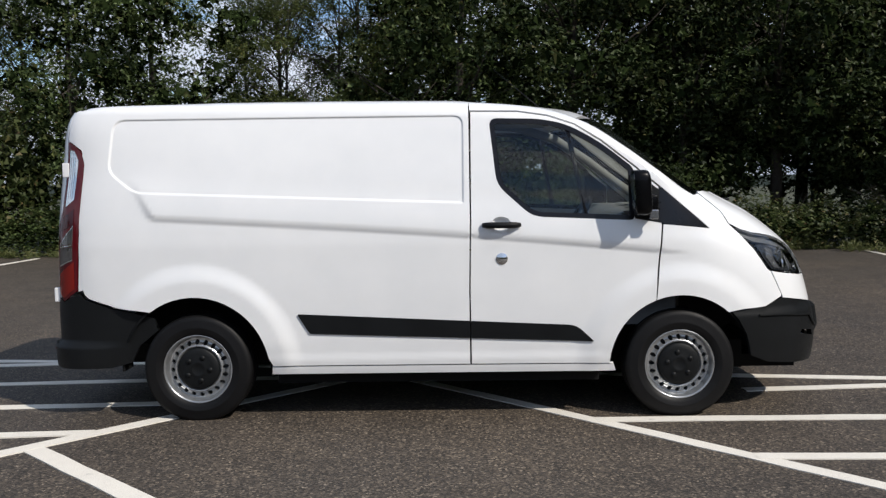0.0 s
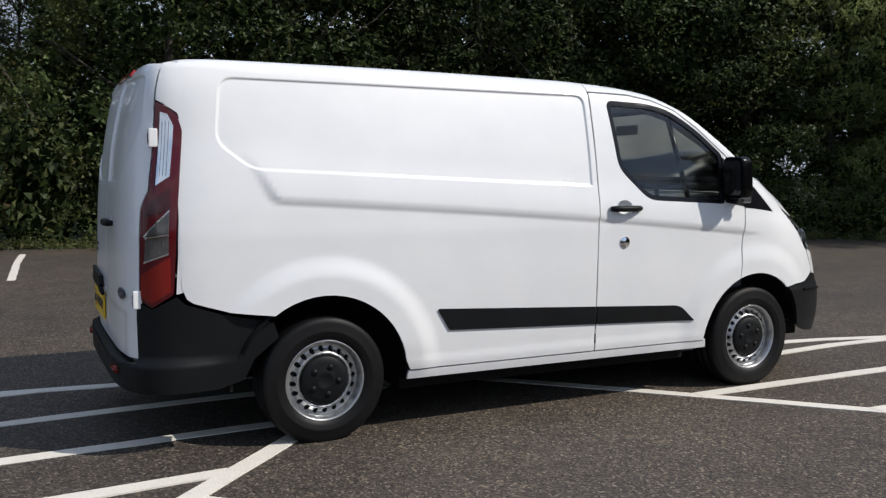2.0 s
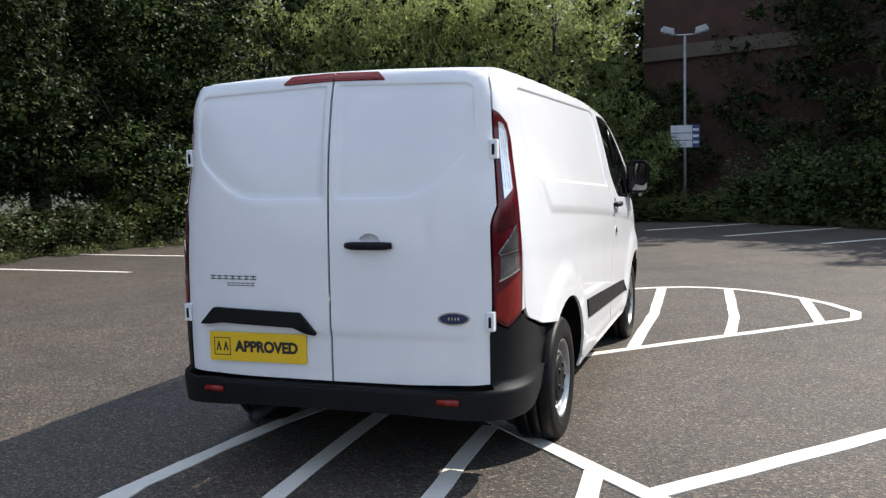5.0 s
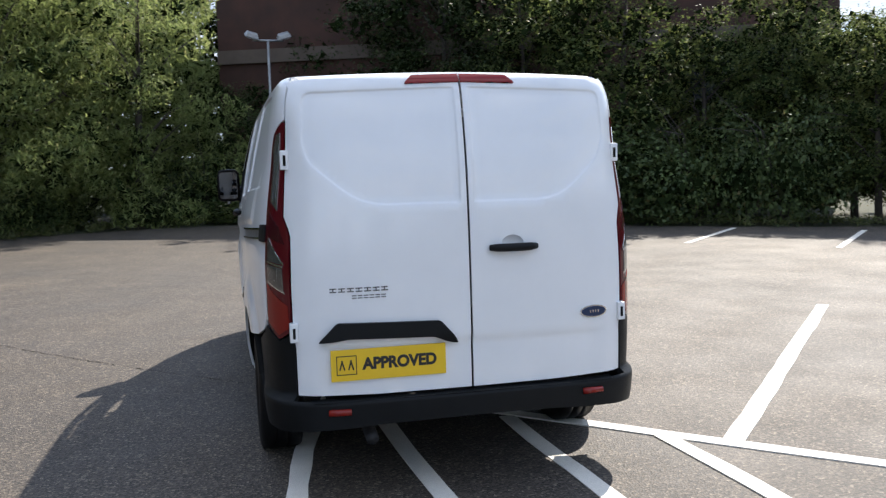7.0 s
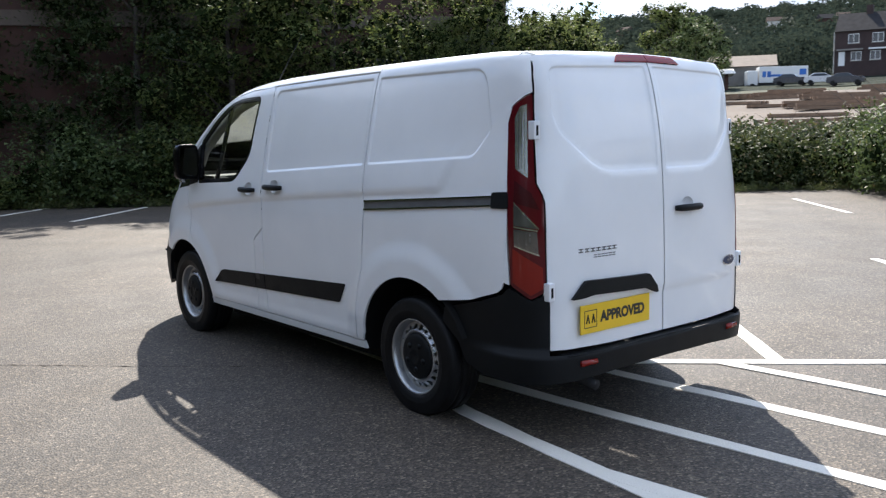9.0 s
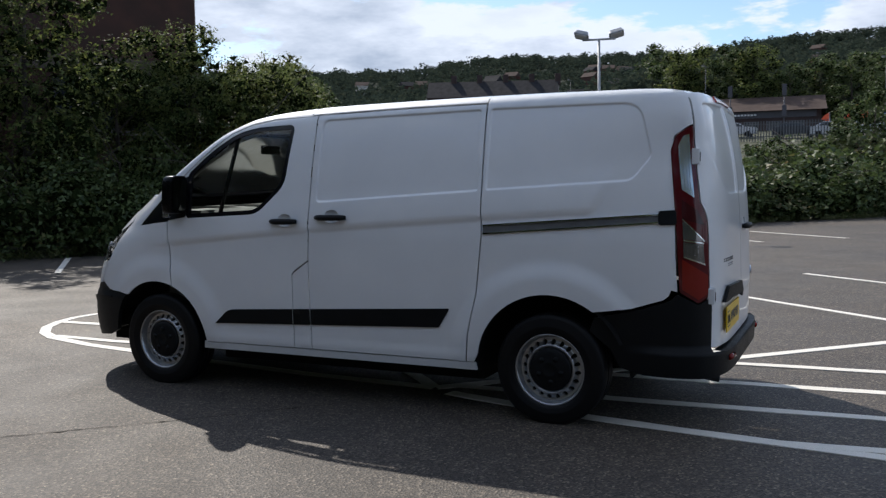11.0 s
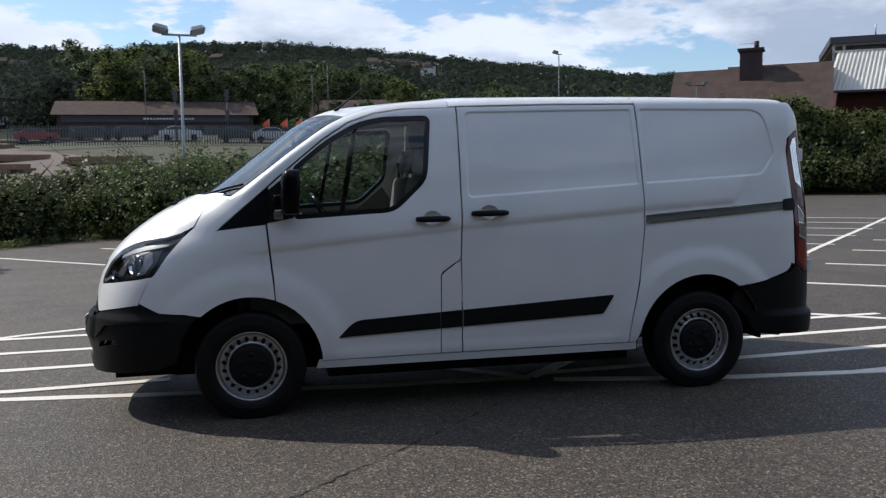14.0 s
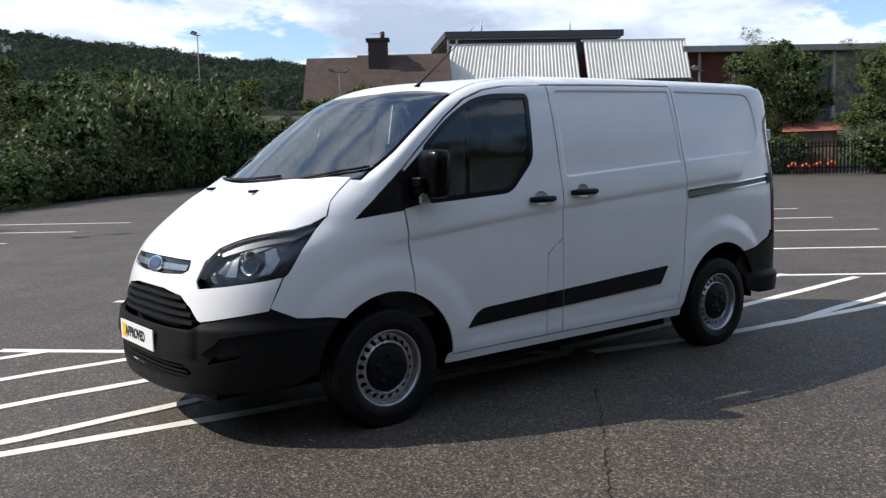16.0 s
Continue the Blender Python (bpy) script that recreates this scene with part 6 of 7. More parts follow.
# trees behind: +y side (travel -x to +x, outwards is +y, so negate)
north = [(-24, 12.5), (-14, 12.6), (-7.5, 12.4), (-3, 13.2), (1, 12.6), (4, 12.2), (8, 11.8), (11.5, 10.2), (15.2, 8.0), (17.6, 5.2)]
for q, s in along(north, 2.35):
    q = q - s * rnd.uniform(0.9, 1.7)
    if -5.7 < q.x < -1.4 or -12.5 < q.x < -8.7:
        for _ in range(4):
            thin_trees.put(0, q.x + rnd.uniform(-0.8, 0.8), q.y + rnd.uniform(0.2, 1.6), rnd.uniform(0, 6.28), rnd.uniform(0.85, 1.05))
        if rnd.random() < 0.4:
            hedge_trees.put(1, q.x, q.y + 0.9, rnd.uniform(0, 6.28), rnd.uniform(0.48, 0.62))
        brambles.put(rnd.randrange(3), q.x, q.y - 0.6, rnd.uniform(0, 6.28), rnd.uniform(1.2, 1.7), rnd.uniform(1.4, 1.9))
    elif q.x > 10:
        (willows if q.x > 13.5 else hedge_trees).put(rnd.randrange(3), q.x, q.y, rnd.uniform(0, 6.28), rnd.uniform(0.85, 1.05))
    else:
        # beyond x = 5 the trees take the leaf colour darkened for shade
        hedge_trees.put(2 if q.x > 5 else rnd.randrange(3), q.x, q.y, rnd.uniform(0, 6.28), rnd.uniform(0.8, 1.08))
for q, s in along(north, 4.2):
    q = q - s * rnd.uniform(4.0, 5.5)
    if -7.0 < q.x < -0.8 or -13 < q.x < -8.7:
        if rnd.random() < 0.35:
            far_trees.put(rnd.randrange(2), q.x, q.y, rnd.uniform(0, 6.28), rnd.uniform(0.62, 0.8))
    else:
        far_trees.put(rnd.randrange(2), q.x, q.y, rnd.uniform(0, 6.28), rnd.uniform(1.05, 1.3))
for q, s in along(north, 1.9):
    q = q - s * rnd.uniform(-0.2, 0.5)
    brambles.put(rnd.randrange(3), q.x, q.y, rnd.uniform(0, 6.28), rnd.uniform(0.6, 1.0), rnd.uniform(0.5, 0.95))
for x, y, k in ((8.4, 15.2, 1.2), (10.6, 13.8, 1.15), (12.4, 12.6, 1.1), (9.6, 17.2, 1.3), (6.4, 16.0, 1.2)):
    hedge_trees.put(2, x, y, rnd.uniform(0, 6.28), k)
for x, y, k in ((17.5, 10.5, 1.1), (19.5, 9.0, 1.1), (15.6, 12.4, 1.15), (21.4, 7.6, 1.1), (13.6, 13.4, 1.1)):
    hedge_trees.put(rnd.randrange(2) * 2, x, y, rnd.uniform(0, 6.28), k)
# +x side and the building's trees
for x, y, k in ((18.3, 3.3, 1.0), (20.8, 3.4, 0.9), (16.9, 6.4, 0.95), (20.2, 5.6, 1.0)):
    willows.put(0, x, y, rnd.uniform(0, 6.28), k)
for x, y, k in ((25, 4.5, 1.15), (24.5, 7.5, 1.2), (28, 3.5, 1.2), (27, 9, 1.2), (23, 9.5, 1.2), (24.6, 1.6, 1.1)):
    far_trees.put(rnd.randrange(2), x, y, rnd.uniform(0, 6.28), k)
for x, y, k in ((18.3, 3.0, 0.6), (19.6, 1.6, 0.9), (17.8, 5.2, 0.55)):
    brambles.put(rnd.randrange(3), x, y, rnd.uniform(0, 6.28), k, k * 1.2)
east = [(18.6, 1.4), (18.9, -1.2), (16.0, -5.0), (12.4, -8.6), (10.4, -11.6)]
for q, s in along(east, 2.3):
    q = q - s * (rnd.uniform(0.6, 1.6) + (1.2 if q.y > -2.4 else 0.0))
    hedge_trees.put(1 if q.y < -6.0 else rnd.randrange(3), q.x, q.y, rnd.uniform(0, 6.28), rnd.uniform(0.52, 0.60) if q.y > -2.2 else rnd.uniform(0.85, 1.1) if q.y > -9.5 else rnd.uniform(0.62, 0.8))
for q, s in along(east, 1.8):
    q = q - s * rnd.uniform(-0.6, 0.2)
    brambles.put(2 if rnd.random() < 0.6 else 1, q.x, q.y, rnd.uniform(0, 6.28), rnd.uniform(0.8, 1.2), rnd.uniform(0.8, 1.3) * (0.55 if q.y > -2.4 else 1.0))
for x, y, k in ((10.6, -12.4, 0.66), (10.5, -13.5, 0.50), (12.6, -12.2, 0.8), (11.6, -14.6, 0.72)):
    hedge_trees.put(1, x, y, rnd.uniform(0, 6.28), k)
hedge_trees.put(1, 9.6, -12.2, 1.0, 0.62)
# low hedge on the -y side
south = [(9.2, -13.2), (8.2, -15.4), (5.4, -19.2), (1.6, -23.9), (-2.8, -29.4), (-8, -35.6), (-15, -42.2), (-24.4, -43.8), (-34, -36), (-36.5, -30), (-35.5, -24)]
HEDGE = curve([(-46, 6.2), (-42, 6.2), (-38, 5.9), (-36, 5.1), (-34.5, 4.3), (-32.5, 3.4), (-30.5, 2.9), (-28, 2.5), (-25.5, 2.4), (-22, 2.6), (-20, 2.4), (-18, 2.05), (-16.5, 1.8), (-12, 1.65)])
for q, s in along(south, 1.35):
    q = q - s * rnd.uniform(0.1, 0.7)
    high = (HEDGE(q.y) if q.x > -16 else 4.3) / 1.95
    if q.y > -21:
        brambles.put(rnd.randrange(3), q.x, q.y, rnd.uniform(0, 6.28), rnd.uniform(0.7, 1.1), high * rnd.uniform(0.58, 1.08))
    else:
        far_brambles.put(rnd.randrange(2), q.x, q.y, rnd.uniform(0, 6.28), rnd.uniform(1.0, 1.4), high * rnd.uniform(0.55, 0.8))
for x, y, k in ((3.15, -16.2, 0.80), (2.5, -16.7, 0.80), (4.2, -17.6, 0.8), (1.9, -18.0, 0.8), (3.6, -18.4, 0.95)):
    brambles.put(2, x, y, rnd.uniform(0, 6.28), k, k * 1.25)
for q, s in along(south, 1.8):
    q = q - s * rnd.uniform(1.4, 2.4)
    high = (HEDGE(q.y) if q.x > -16 else 4.3) / 1.95
    far_brambles.put(rnd.randrange(2), q.x, q.y, rnd.uniform(0, 6.28), rnd.uniform(0.9, 1.2) if q.y > -21 else rnd.uniform(1.3, 1.8), high * rnd.uniform(0.8, 0.98))
for q, s in along(south[3:], 2.3):
    q = q - s * rnd.uniform(2.6, 3.6)
    high = (HEDGE(q.y) if q.x > -16 else 4.3) / 7.1
    far_trees.put(rnd.randrange(2), q.x, q.y, rnd.uniform(0, 6.28), high * rnd.uniform(0.85, 1.02))
for x, y, k in ((-36, -21, 0.95), (-38.8, -22.2, 0.9), (-36.5, -15.0, 0.85), (-37.8, -13.0, 0.9), (-40.5, -22.5, 1.0), (-40, -10, 0.9)):
    far_trees.put(rnd.randrange(2), x, y, rnd.uniform(0, 6.28), k)
    far_brambles.put(1, x + 1.0, y + 0.8, rnd.uniform(0, 6.28), 1.2)
for x, y, k in ((-36, -21.5, 0.9), (-39, -15.5, 0.75), (-41, -19, 0.85), (-31, -33, 0.45), (-43, -10, 0.8)):
    thin_trees.put(0, x, y, rnd.uniform(0, 6.28), k)
for x, y, k in ((-26.3, -43.6, 0.84), (-28.4, -42.4, 0.84), (-30.0, -40.8, 0.82), (-31.8, -39.8, 0.70), (-33.6, -38.8, 0.68), (-24.2, -45.0, 0.74)):
    far_trees.put(1, x, y, rnd.uniform(0, 6.28), k)
for x, y, k in ((-35.9, -29.4, 0.74), (-37.4, -26.8, 0.78), (-34.9, -32.0, 0.74), (-41.5, -13, 0.7), (-42.5, -5, 0.75), (-35.5, -25.5, 0.5), (-44, 2, 0.8), (-41, 8, 0.8)):
    far_trees.put(1, x, y, rnd.uniform(0, 6.28), k)

# rough grass tufts along the edge of the asphalt
rng = np.random.default_rng(9)
pts = []
for q, s in along(north + [(20.4, 3.0)] + east[1:] + south[1:5], 0.25):
    q = q + s * (1.15 + 0.5 * rnd.uniform(-1, 1))
    pts.append(((q.x, q.y, terrain(q.x, q.y) + 0.05), (0.22, 0.22, 0.16)))
fringe = leaves("grass_fringe", pts, 26000, 0.13, grass_blade, None, 8, 0.16, 0.9, 0.5)
tagged(fringe, "rough dry grass and weeds along the asphalt edge", "grass", kind="stuff")
dead = []
for q, s in along(north[1:8], 0.5):
    q = q + s * rnd.uniform(0.6, 1.2)
    dead.append(((q.x, q.y, 0.02), (0.4, 0.4, 0.03)))
tagged(leaves("leaf_litter", dead, 5000, 0.06, leaf_bramble, None, 18, 0.7, 0.9, 0.0), "fallen leaves on the asphalt edge", "leaf litter", kind="stuff")

# ---- far woods on the hill, in one mesh of rough crowns ----
def far_crowns(name, places, label, seed, count_each=70, size=1.6):
    blobs = []
    r = random.Random(seed)
    for x, y, k in places:
        z = terrain(x, y)
        for _ in range(3):
            blobs.append(((x + r.uniform(-1, 1) * k, y + r.uniform(-1, 1) * k, z + k * r.uniform(0.5, 1.25)), (k * 0.8, k * 0.8, k * r.uniform(0.6, 0.9))))
    ob = leaves(name, blobs, count_each * len(places), size, leaf_far_haze, None, seed, 0.9, 0.35)
    return tagged(ob, label, "woods", kind="stuff")


r = random.Random(5)
places = []
for i in range(3000):
    az, d = radians(r.uniform(-152, -36)), 230 + 500 * r.random() ** 0.8
    if not (-102.4 < math.degrees(az) < -97.2 and 425 < d < 550):
        places.append((d * math.cos(az), d * math.sin(az), r.uniform(2.6, 4.6)))
for i in range(1100):
    az, d = radians(r.uniform(-150, -38)), r.uniform(640, 708)
    places.append((d * math.cos(az), d * math.sin(az), r.uniform(2.0, 3.3)))
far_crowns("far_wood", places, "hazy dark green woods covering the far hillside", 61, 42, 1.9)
places = []


def belt(n, az0, az1, d0, d1, low, high):
    """Trees whose tops rise to a given angle over the eye."""
    for _ in range(n):
        az, d = radians(r.uniform(az0, az1)), r.uniform(d0, d1)
        x, y = d * math.cos(az), d * math.sin(az)
        places.append((x, y, max(1.6, (d * math.tan(radians(r.uniform(low, high))) + 1.5 - terrain(x, y)) / 1.95)))


belt(110, -98.5, -77, 120, 190, 6.6, 7.9)
belt(60, -120, -98.5, 110, 190, 4.4, 5.9)
belt(80, -77, -44, 165, 230, 4.8, 6.2)
for az, d, k in ((-87.5, 112, 1.15), (-89.2, 116, 1.3), (-91.0, 112, 1.28), (-92.8, 115, 1.35), (-94.6, 112, 1.3), (-96.4, 116, 1.28), (-98.0, 112, 1.15)):
    far_trees.put(0, d * math.cos(radians(az)), d * math.sin(radians(az)), rnd.uniform(0, 6.28), k)
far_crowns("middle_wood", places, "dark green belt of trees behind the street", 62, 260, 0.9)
for x, y, k, p in ((9, -112, 1.55, 1), (30, -158, 2.1, 2), (60, -84, 1.65, 1), (48, -72, 1.2, 0), (-14, -86, 1.0, 1), (-24, -84, 0.95, 0), (-6, -95, 1.1, 2), (16, -128, 1.4, 1), (-33, -74, 0.8, 1), (66, -100, 1.4, 2), (17.6, -113, 1.62, 1), (12.6, -115, 1.55, 0), (20.6, -118, 1.45, 0)):
    far_trees.put(p, x, y, rnd.uniform(0, 6.28), k)

# ---- buildings ----
b = Mat("dark_brick", (0.16, 0.07, 0.05), 0.85)
b.b.inputs["Specular IOR Level"].default_value = 0.1
br = b.t.nodes.new("ShaderNodeTexBrick")
b.t.links.new(b.tc.outputs["Object"], br.inputs["Vector"])
for k, v in (("Color1", (0.10, 0.036, 0.026, 1)), ("Color2", (0.065, 0.026, 0.020, 1)), ("Mortar", (0.08, 0.07, 0.06, 1)), ("Scale", 1.0), ("Mortar Size", 0.012), ("Brick Width", 0.23), ("Row Height", 0.075)):
    br.inputs[k].default_value = v
b.color(b.mix(0.6, br.outputs["Color"], b.ramp(b.noise(1.2, 5), (0.3, (0.04, 0.017, 0.014)), (0.7, (0.10, 0.036, 0.026)))))
dark_brick = b.m
# chimney soot, and the shade of backlit house fronts, in one dark brick colour
soot_shade = plain("soot_shade_brick", (0.042, 0.026, 0.024), 0.85, vary=0.3, scale=0.8, fine=12, bump=0.2)
slate = plain("slate_roof", (0.030, 0.030, 0.033), 0.85, shine=0.05, vary=0.3, scale=1.5, fine=9, bump=0.4)
brown_tile = plain("brown_tile", (0.078, 0.058, 0.050), 0.9, shine=0.1, vary=0.25, scale=1.2, fine=7, bump=0.4)
tan_tile = plain("tan_tile", (0.115, 0.088, 0.068), 0.8, vary=0.2, scale=1.0, fine=7, bump=0.3)
render_pale = plain("render_pale", (0.52, 0.49, 0.44), 0.85, vary=0.12, scale=0.8)
white_frame = plain("white_frame", (0.72, 0.72, 0.70), 0.5, vary=0.05)
window_dark = plain("window_dark", (0.03, 0.035, 0.04), 0.08, vary=0.2, bump=0)
cladding = plain("pale_cladding", (0.62, 0.60, 0.54), 0.55, vary=0.10, scale=0.6, fine=14, bump=0.05)
dark_fascia = plain("dark_fascia", (0.05, 0.05, 0.06), 0.6, vary=0.2)
weathered_steel = plain("weathered_steel", (0.09, 0.095, 0.10), 0.6, 0.3, vary=0.2)
galvanised = plain("galvanised_steel", (0.36, 0.37, 0.38), 0.5, 0.6, vary=0.2)
timber = plain("timber", (0.19, 0.125, 0.08), 0.8, vary=0.35, scale=0.9, fine=12)
yard_earth = plain("yard_earth", (0.115, 0.088, 0.066), 0.9, vary=0.25, scale=0.15, fine=2.0)
red_cloth = plain("red_cloth", (0.60, 0.10, 0.04), 0.8, vary=0.1)
blue_cloth = plain("blue_cloth", (0.05, 0.16, 0.50), 0.8, vary=0.1)
orange_mesh = plain("orange_mesh", (0.70, 0.13, 0.04), 0.7, vary=0.2)
sign_blue = plain("sign_blue", (0.03, 0.05, 0.16), 0.5)
sign_pale = plain("sign_pale", (0.62, 0.64, 0.66), 0.5)
concrete = plain("concrete", (0.22, 0.205, 0.185), 0.85, vary=0.15, scale=1.5)


def frame_of(x, y, face_x, face_y, z=None):
    """A pose whose -y axis faces the point (face_x, face_y)."""
    yaw = math.atan2(face_y - y, face_x - x) + math.pi / 2
    return Matrix.Translation((x, y, terrain(x, y) if z is None else z)) @ Matrix.Rotation(yaw, 4, "Z")


def polar(az, d):
    return d * math.cos(radians(az)), d * math.sin(radians(az))


def window_at(parent, x, z, w, h, y=0.0, bars=1, frame=None):
    fr = box_part("window_frame", (x - w / 2, x + w / 2, y - 0.05, y + 0.08, z - h / 2, z + h / 2), frame or white_frame, parent)
    for i in range(bars + 1):
        a = x - w / 2 + 0.07 + (w - 0.07) * i / (bars + 1)
        box_part("pane", (a, a + (w - 0.07) / (bars + 1) - 0.07, y - 0.056, y - 0.02, z - h / 2 + 0.08, z + h / 2 - 0.08), window_dark, fr)
    box_part("window_sill", (x - w / 2 - 0.1, x + w / 2 + 0.1, y - 0.14, y + 0.05, z - h / 2 - 0.12, z - h / 2), concrete, fr)


def prism(bm, x0, x1, y0, y1, z0, z1, ridge_y=None):
    ym = (y0 + y1) / 2 if ridge_y is None else ridge_y
    v = [bm.verts.new(q) for q in ((x0, y0, z0), (x1, y0, z0), (x1, y1, z0), (x0, y1, z0), (x0, ym, z1), (x1, ym, z1))]
    for f in ((0, 1, 5, 4), (2, 3, 4, 5), (1, 2, 5), (3, 0, 4), (3, 2, 1, 0)):
        bm.faces.new([v[i] for i in f])
    return bm


# the terrace across the yard
tx, ty = polar(-68.2, 141)
terrace_m = frame_of(tx, ty, 2, 6, terrain(tx, ty) + 1.6)
for i in range(5):
    pale = i == 4
    h = thing("terraced_house", "dark brick terraced house with white windows and slate roof" if not pale else "pale rendered terraced house with slate roof", "house", terrace_m @ Matrix.Translation((-10.5 + 4.35 * i, 0, -0.1)), "row of terraced houses")
    w = 4.35
    box_part("wall", (0, w, 0, 8, -3, 5.0), render_pale if pale else soot_shade, h)
    part("roof", prism(bmesh.new(), -0.0, w, -0.35, 8.35, 5.0, 8.0), slate, h)
    box_part("chimney", (w - 0.5, w + 0.4, 3.5, 4.6, 7.2, 9.0), soot_shade, h)
    window_at(h, 1.5 if i % 2 else 2.6, 3.9, 1.5, 1.35)
    window_at(h, 1.2 if i % 2 else 3.0, 1.35, 1.4, 1.3)
    box_part("door", (3.0 if i % 2 else 0.6, 3.85 if i % 2 else 1.45, -0.06, 0.1, 0.0, 2.05), white_frame if i != 2 else sign_blue, h)
    box_part("porch", (0.3, 3.9, -0.5, 0.0, 2.2, 2.42), white_frame if i in (1, 2, 3) else concrete, h)
    if i == 0:
        box_part("gable_trim", (-0.12, -0.0, -0.1, 8.1, -1, 5.0), render_pale, h)
for k, az, d in ((0, -74.6, 150), (1, -77.4, 152)):
    x, y = polar(az, d)
    h = thing("brick_house", "brick house with bay windows and tiled roof", "house", frame_of(x, y, 2, 6))
    box_part("wall", (-3.4, 3.4, 0, 7, -2, 4.6), soot_shade, h)
    part("roof", prism(bmesh.new(), -3.7, 3.7, -0.4, 7.4, 4.6, 7.4), slate, h)
    window_at(h, -1.6, 3.4, 1.8, 1.2, bars=2)
    window_at(h, 1.6, 3.4, 1.8, 1.2, bars=2)
    window_at(h, 0, 1.2, 2.2, 1.2, bars=3)
# low brick workshops with pale hipped roofs behind the street
for az, d, w, tall in ((-52.8, 113, 8.0, 1.9), (-56.6, 114, 6.0, 2.0)):
    x, y = polar(az, d)
    h = thing("low_workshop", "low brick workshop with a pale sheet roof", "workshop", frame_of(x, y, -5, -6))
    box_part("wall", (-w / 2, w / 2, 0, 6, -2, tall), dark_brick, h)
    part("roof", prism(bmesh.new(), -w / 2 - 0.8, w / 2 + 0.8, -1.0, 7.0, tall, tall + 0.8), cladding, h)
    box_part("eaves_board", (-w / 2 - 0.8, w / 2 + 0.8, -1.04, -1.0, tall - 0.08, tall), concrete, h)
    for k in range(3):
        box_part("doorway", (-w / 2 + 0.8 + w * 0.3 * k, -w / 2 + 0.8 + w * 0.3 * k + w * 0.18, -0.03, 0.02, 0.0, 1.9), window_dark, h)
# forecourt by the street: green gantry beam on posts, an upright sign and an orange board
gantry_green = plain("gantry_green", (0.10, 0.24, 0.17), 0.5, vary=0.15)
x, y = polar(-51.1, 106)
gan = thing("forecourt_gantry", "green steel gantry beam on slim posts", "gantry", frame_of(x, y, -6, -6))
top = 8.85 - terrain(x, y)
box_part("beam", (-5.0, 5.0, -0.15, 0.15, top - 0.17, top + 0.17), gantry_green, gan, "green painted beam")
for a in (-4.7, -1.6, 1.6, 4.6):
    box_part("post", (a, a + 0.14, -0.07, 0.07, -0.2, top - 0.17), weathered_steel, gan)
x, y = polar(-48.7, 104)
tot = thing("upright_sign", "white and black upright forecourt sign", "sign", frame_of(x, y, -6, -6))
box_part("board", (-0.38, 0.38, -0.12, 0.12, 0.0, 3.3), white_frame, tot, "", 0.03)
for z in (0.9, 1.6, 2.3):
    box_part("sign_bar", (-0.28, 0.28, -0.13, -0.12, z, z + 0.36), dark_fascia, tot)
x, y = polar(-49.4, 106)
pan = thing("orange_board", "plain orange board on two posts", "board", frame_of(x, y, -6, -6))
box_part("panel", (-0.52, 0.52, -0.05, 0.05, 0.8, 2.6), orange_mesh, pan)
for a in (-0.45, 0.37):
    box_part("post", (a, a + 0.08, 0.052, 0.12, 0.0, 2.6), weathered_steel, pan)
for az, d, roofing, tall in ((-49.9, 121, tan_tile, 2.6), (-52.0, 124, brown_tile, 2.7)):
    x, y = polar(az, d)
    h = thing("brick_house", "low brick house with a tiled gable roof", "house", frame_of(x, y, -6, -6))
    box_part("wall", (-3.0, 3.0, 0, 6, -1, tall), dark_brick, h)
    part("roof", prism(bmesh.new(), -3.3, 3.3, -0.4, 6.4, tall, tall + 1.9), roofing, h)
    window_at(h, -1.3, 1.5, 1.1, 1.0)
    window_at(h, 1.3, 1.5, 1.1, 1.0)
# shed and lorry behind the yard
x, y = polar(-58.2, 128)
h = thing("industrial_shed", "brown-roofed concrete industrial shed", "shed", frame_of(x, y, -5, 4))
box_part("wall", (-5.5, 5.5, 0, 9, -2, 2.6), concrete, h)
part("roof", prism(bmesh.new(), -6, 6, -0.5, 9.5, 2.6, 4.4), tan_tile, h)
x, y = polar(-61.4, 126)
lorry = thing("box_lorry", "white box lorry with blue stripe parked beyond the yard", "lorry", frame_of(x, y, -5, 4, terrain(x, y) - 0.6) @ Matrix.Rotation(radians(14), 4, "Z") @ Matrix.Scale(0.8, 4))
body = box_part("cargo_box", (-4.4, 3.6, 0, 2.5, 1.0, 3.7), white_frame, lorry, "", 0.05)
box_part("blue_stripe", (-3.0, 1.2, -0.012, 0.0, 2.0, 2.35), blue_cloth, body)
for a in (-3.9, -3.1):
    box_part("blue_bar", (a, a + 0.6, -0.012, 0.0, 1.9, 2.9), blue_cloth, body)
box_part("blue_panel", (2.2, 3.3, -0.012, 0.0, 2.2, 3.2), blue_cloth, body)
box_part("lorry_cab", (-6.4, -4.6, 0.05, 2.45, 0.6, 3.1), white_frame, lorry, "", 0.15)
for a in (-5.5, 0.6, 2.0):
    v, f = lathe([(0.001, -0.02), (0.45, -0.02), (0.45, 0.25), (0.001, 0.25)], 16)
    soup("wheel", [(q[0] + a, q[1] + 0.05, q[2] + 0.45) for q in v], f, tyre_rubber, lorry)
box_part("chassis", (-6.0, 3.4, 0.4, 2.1, 0.55, 1.0), dark_metal, lorry)


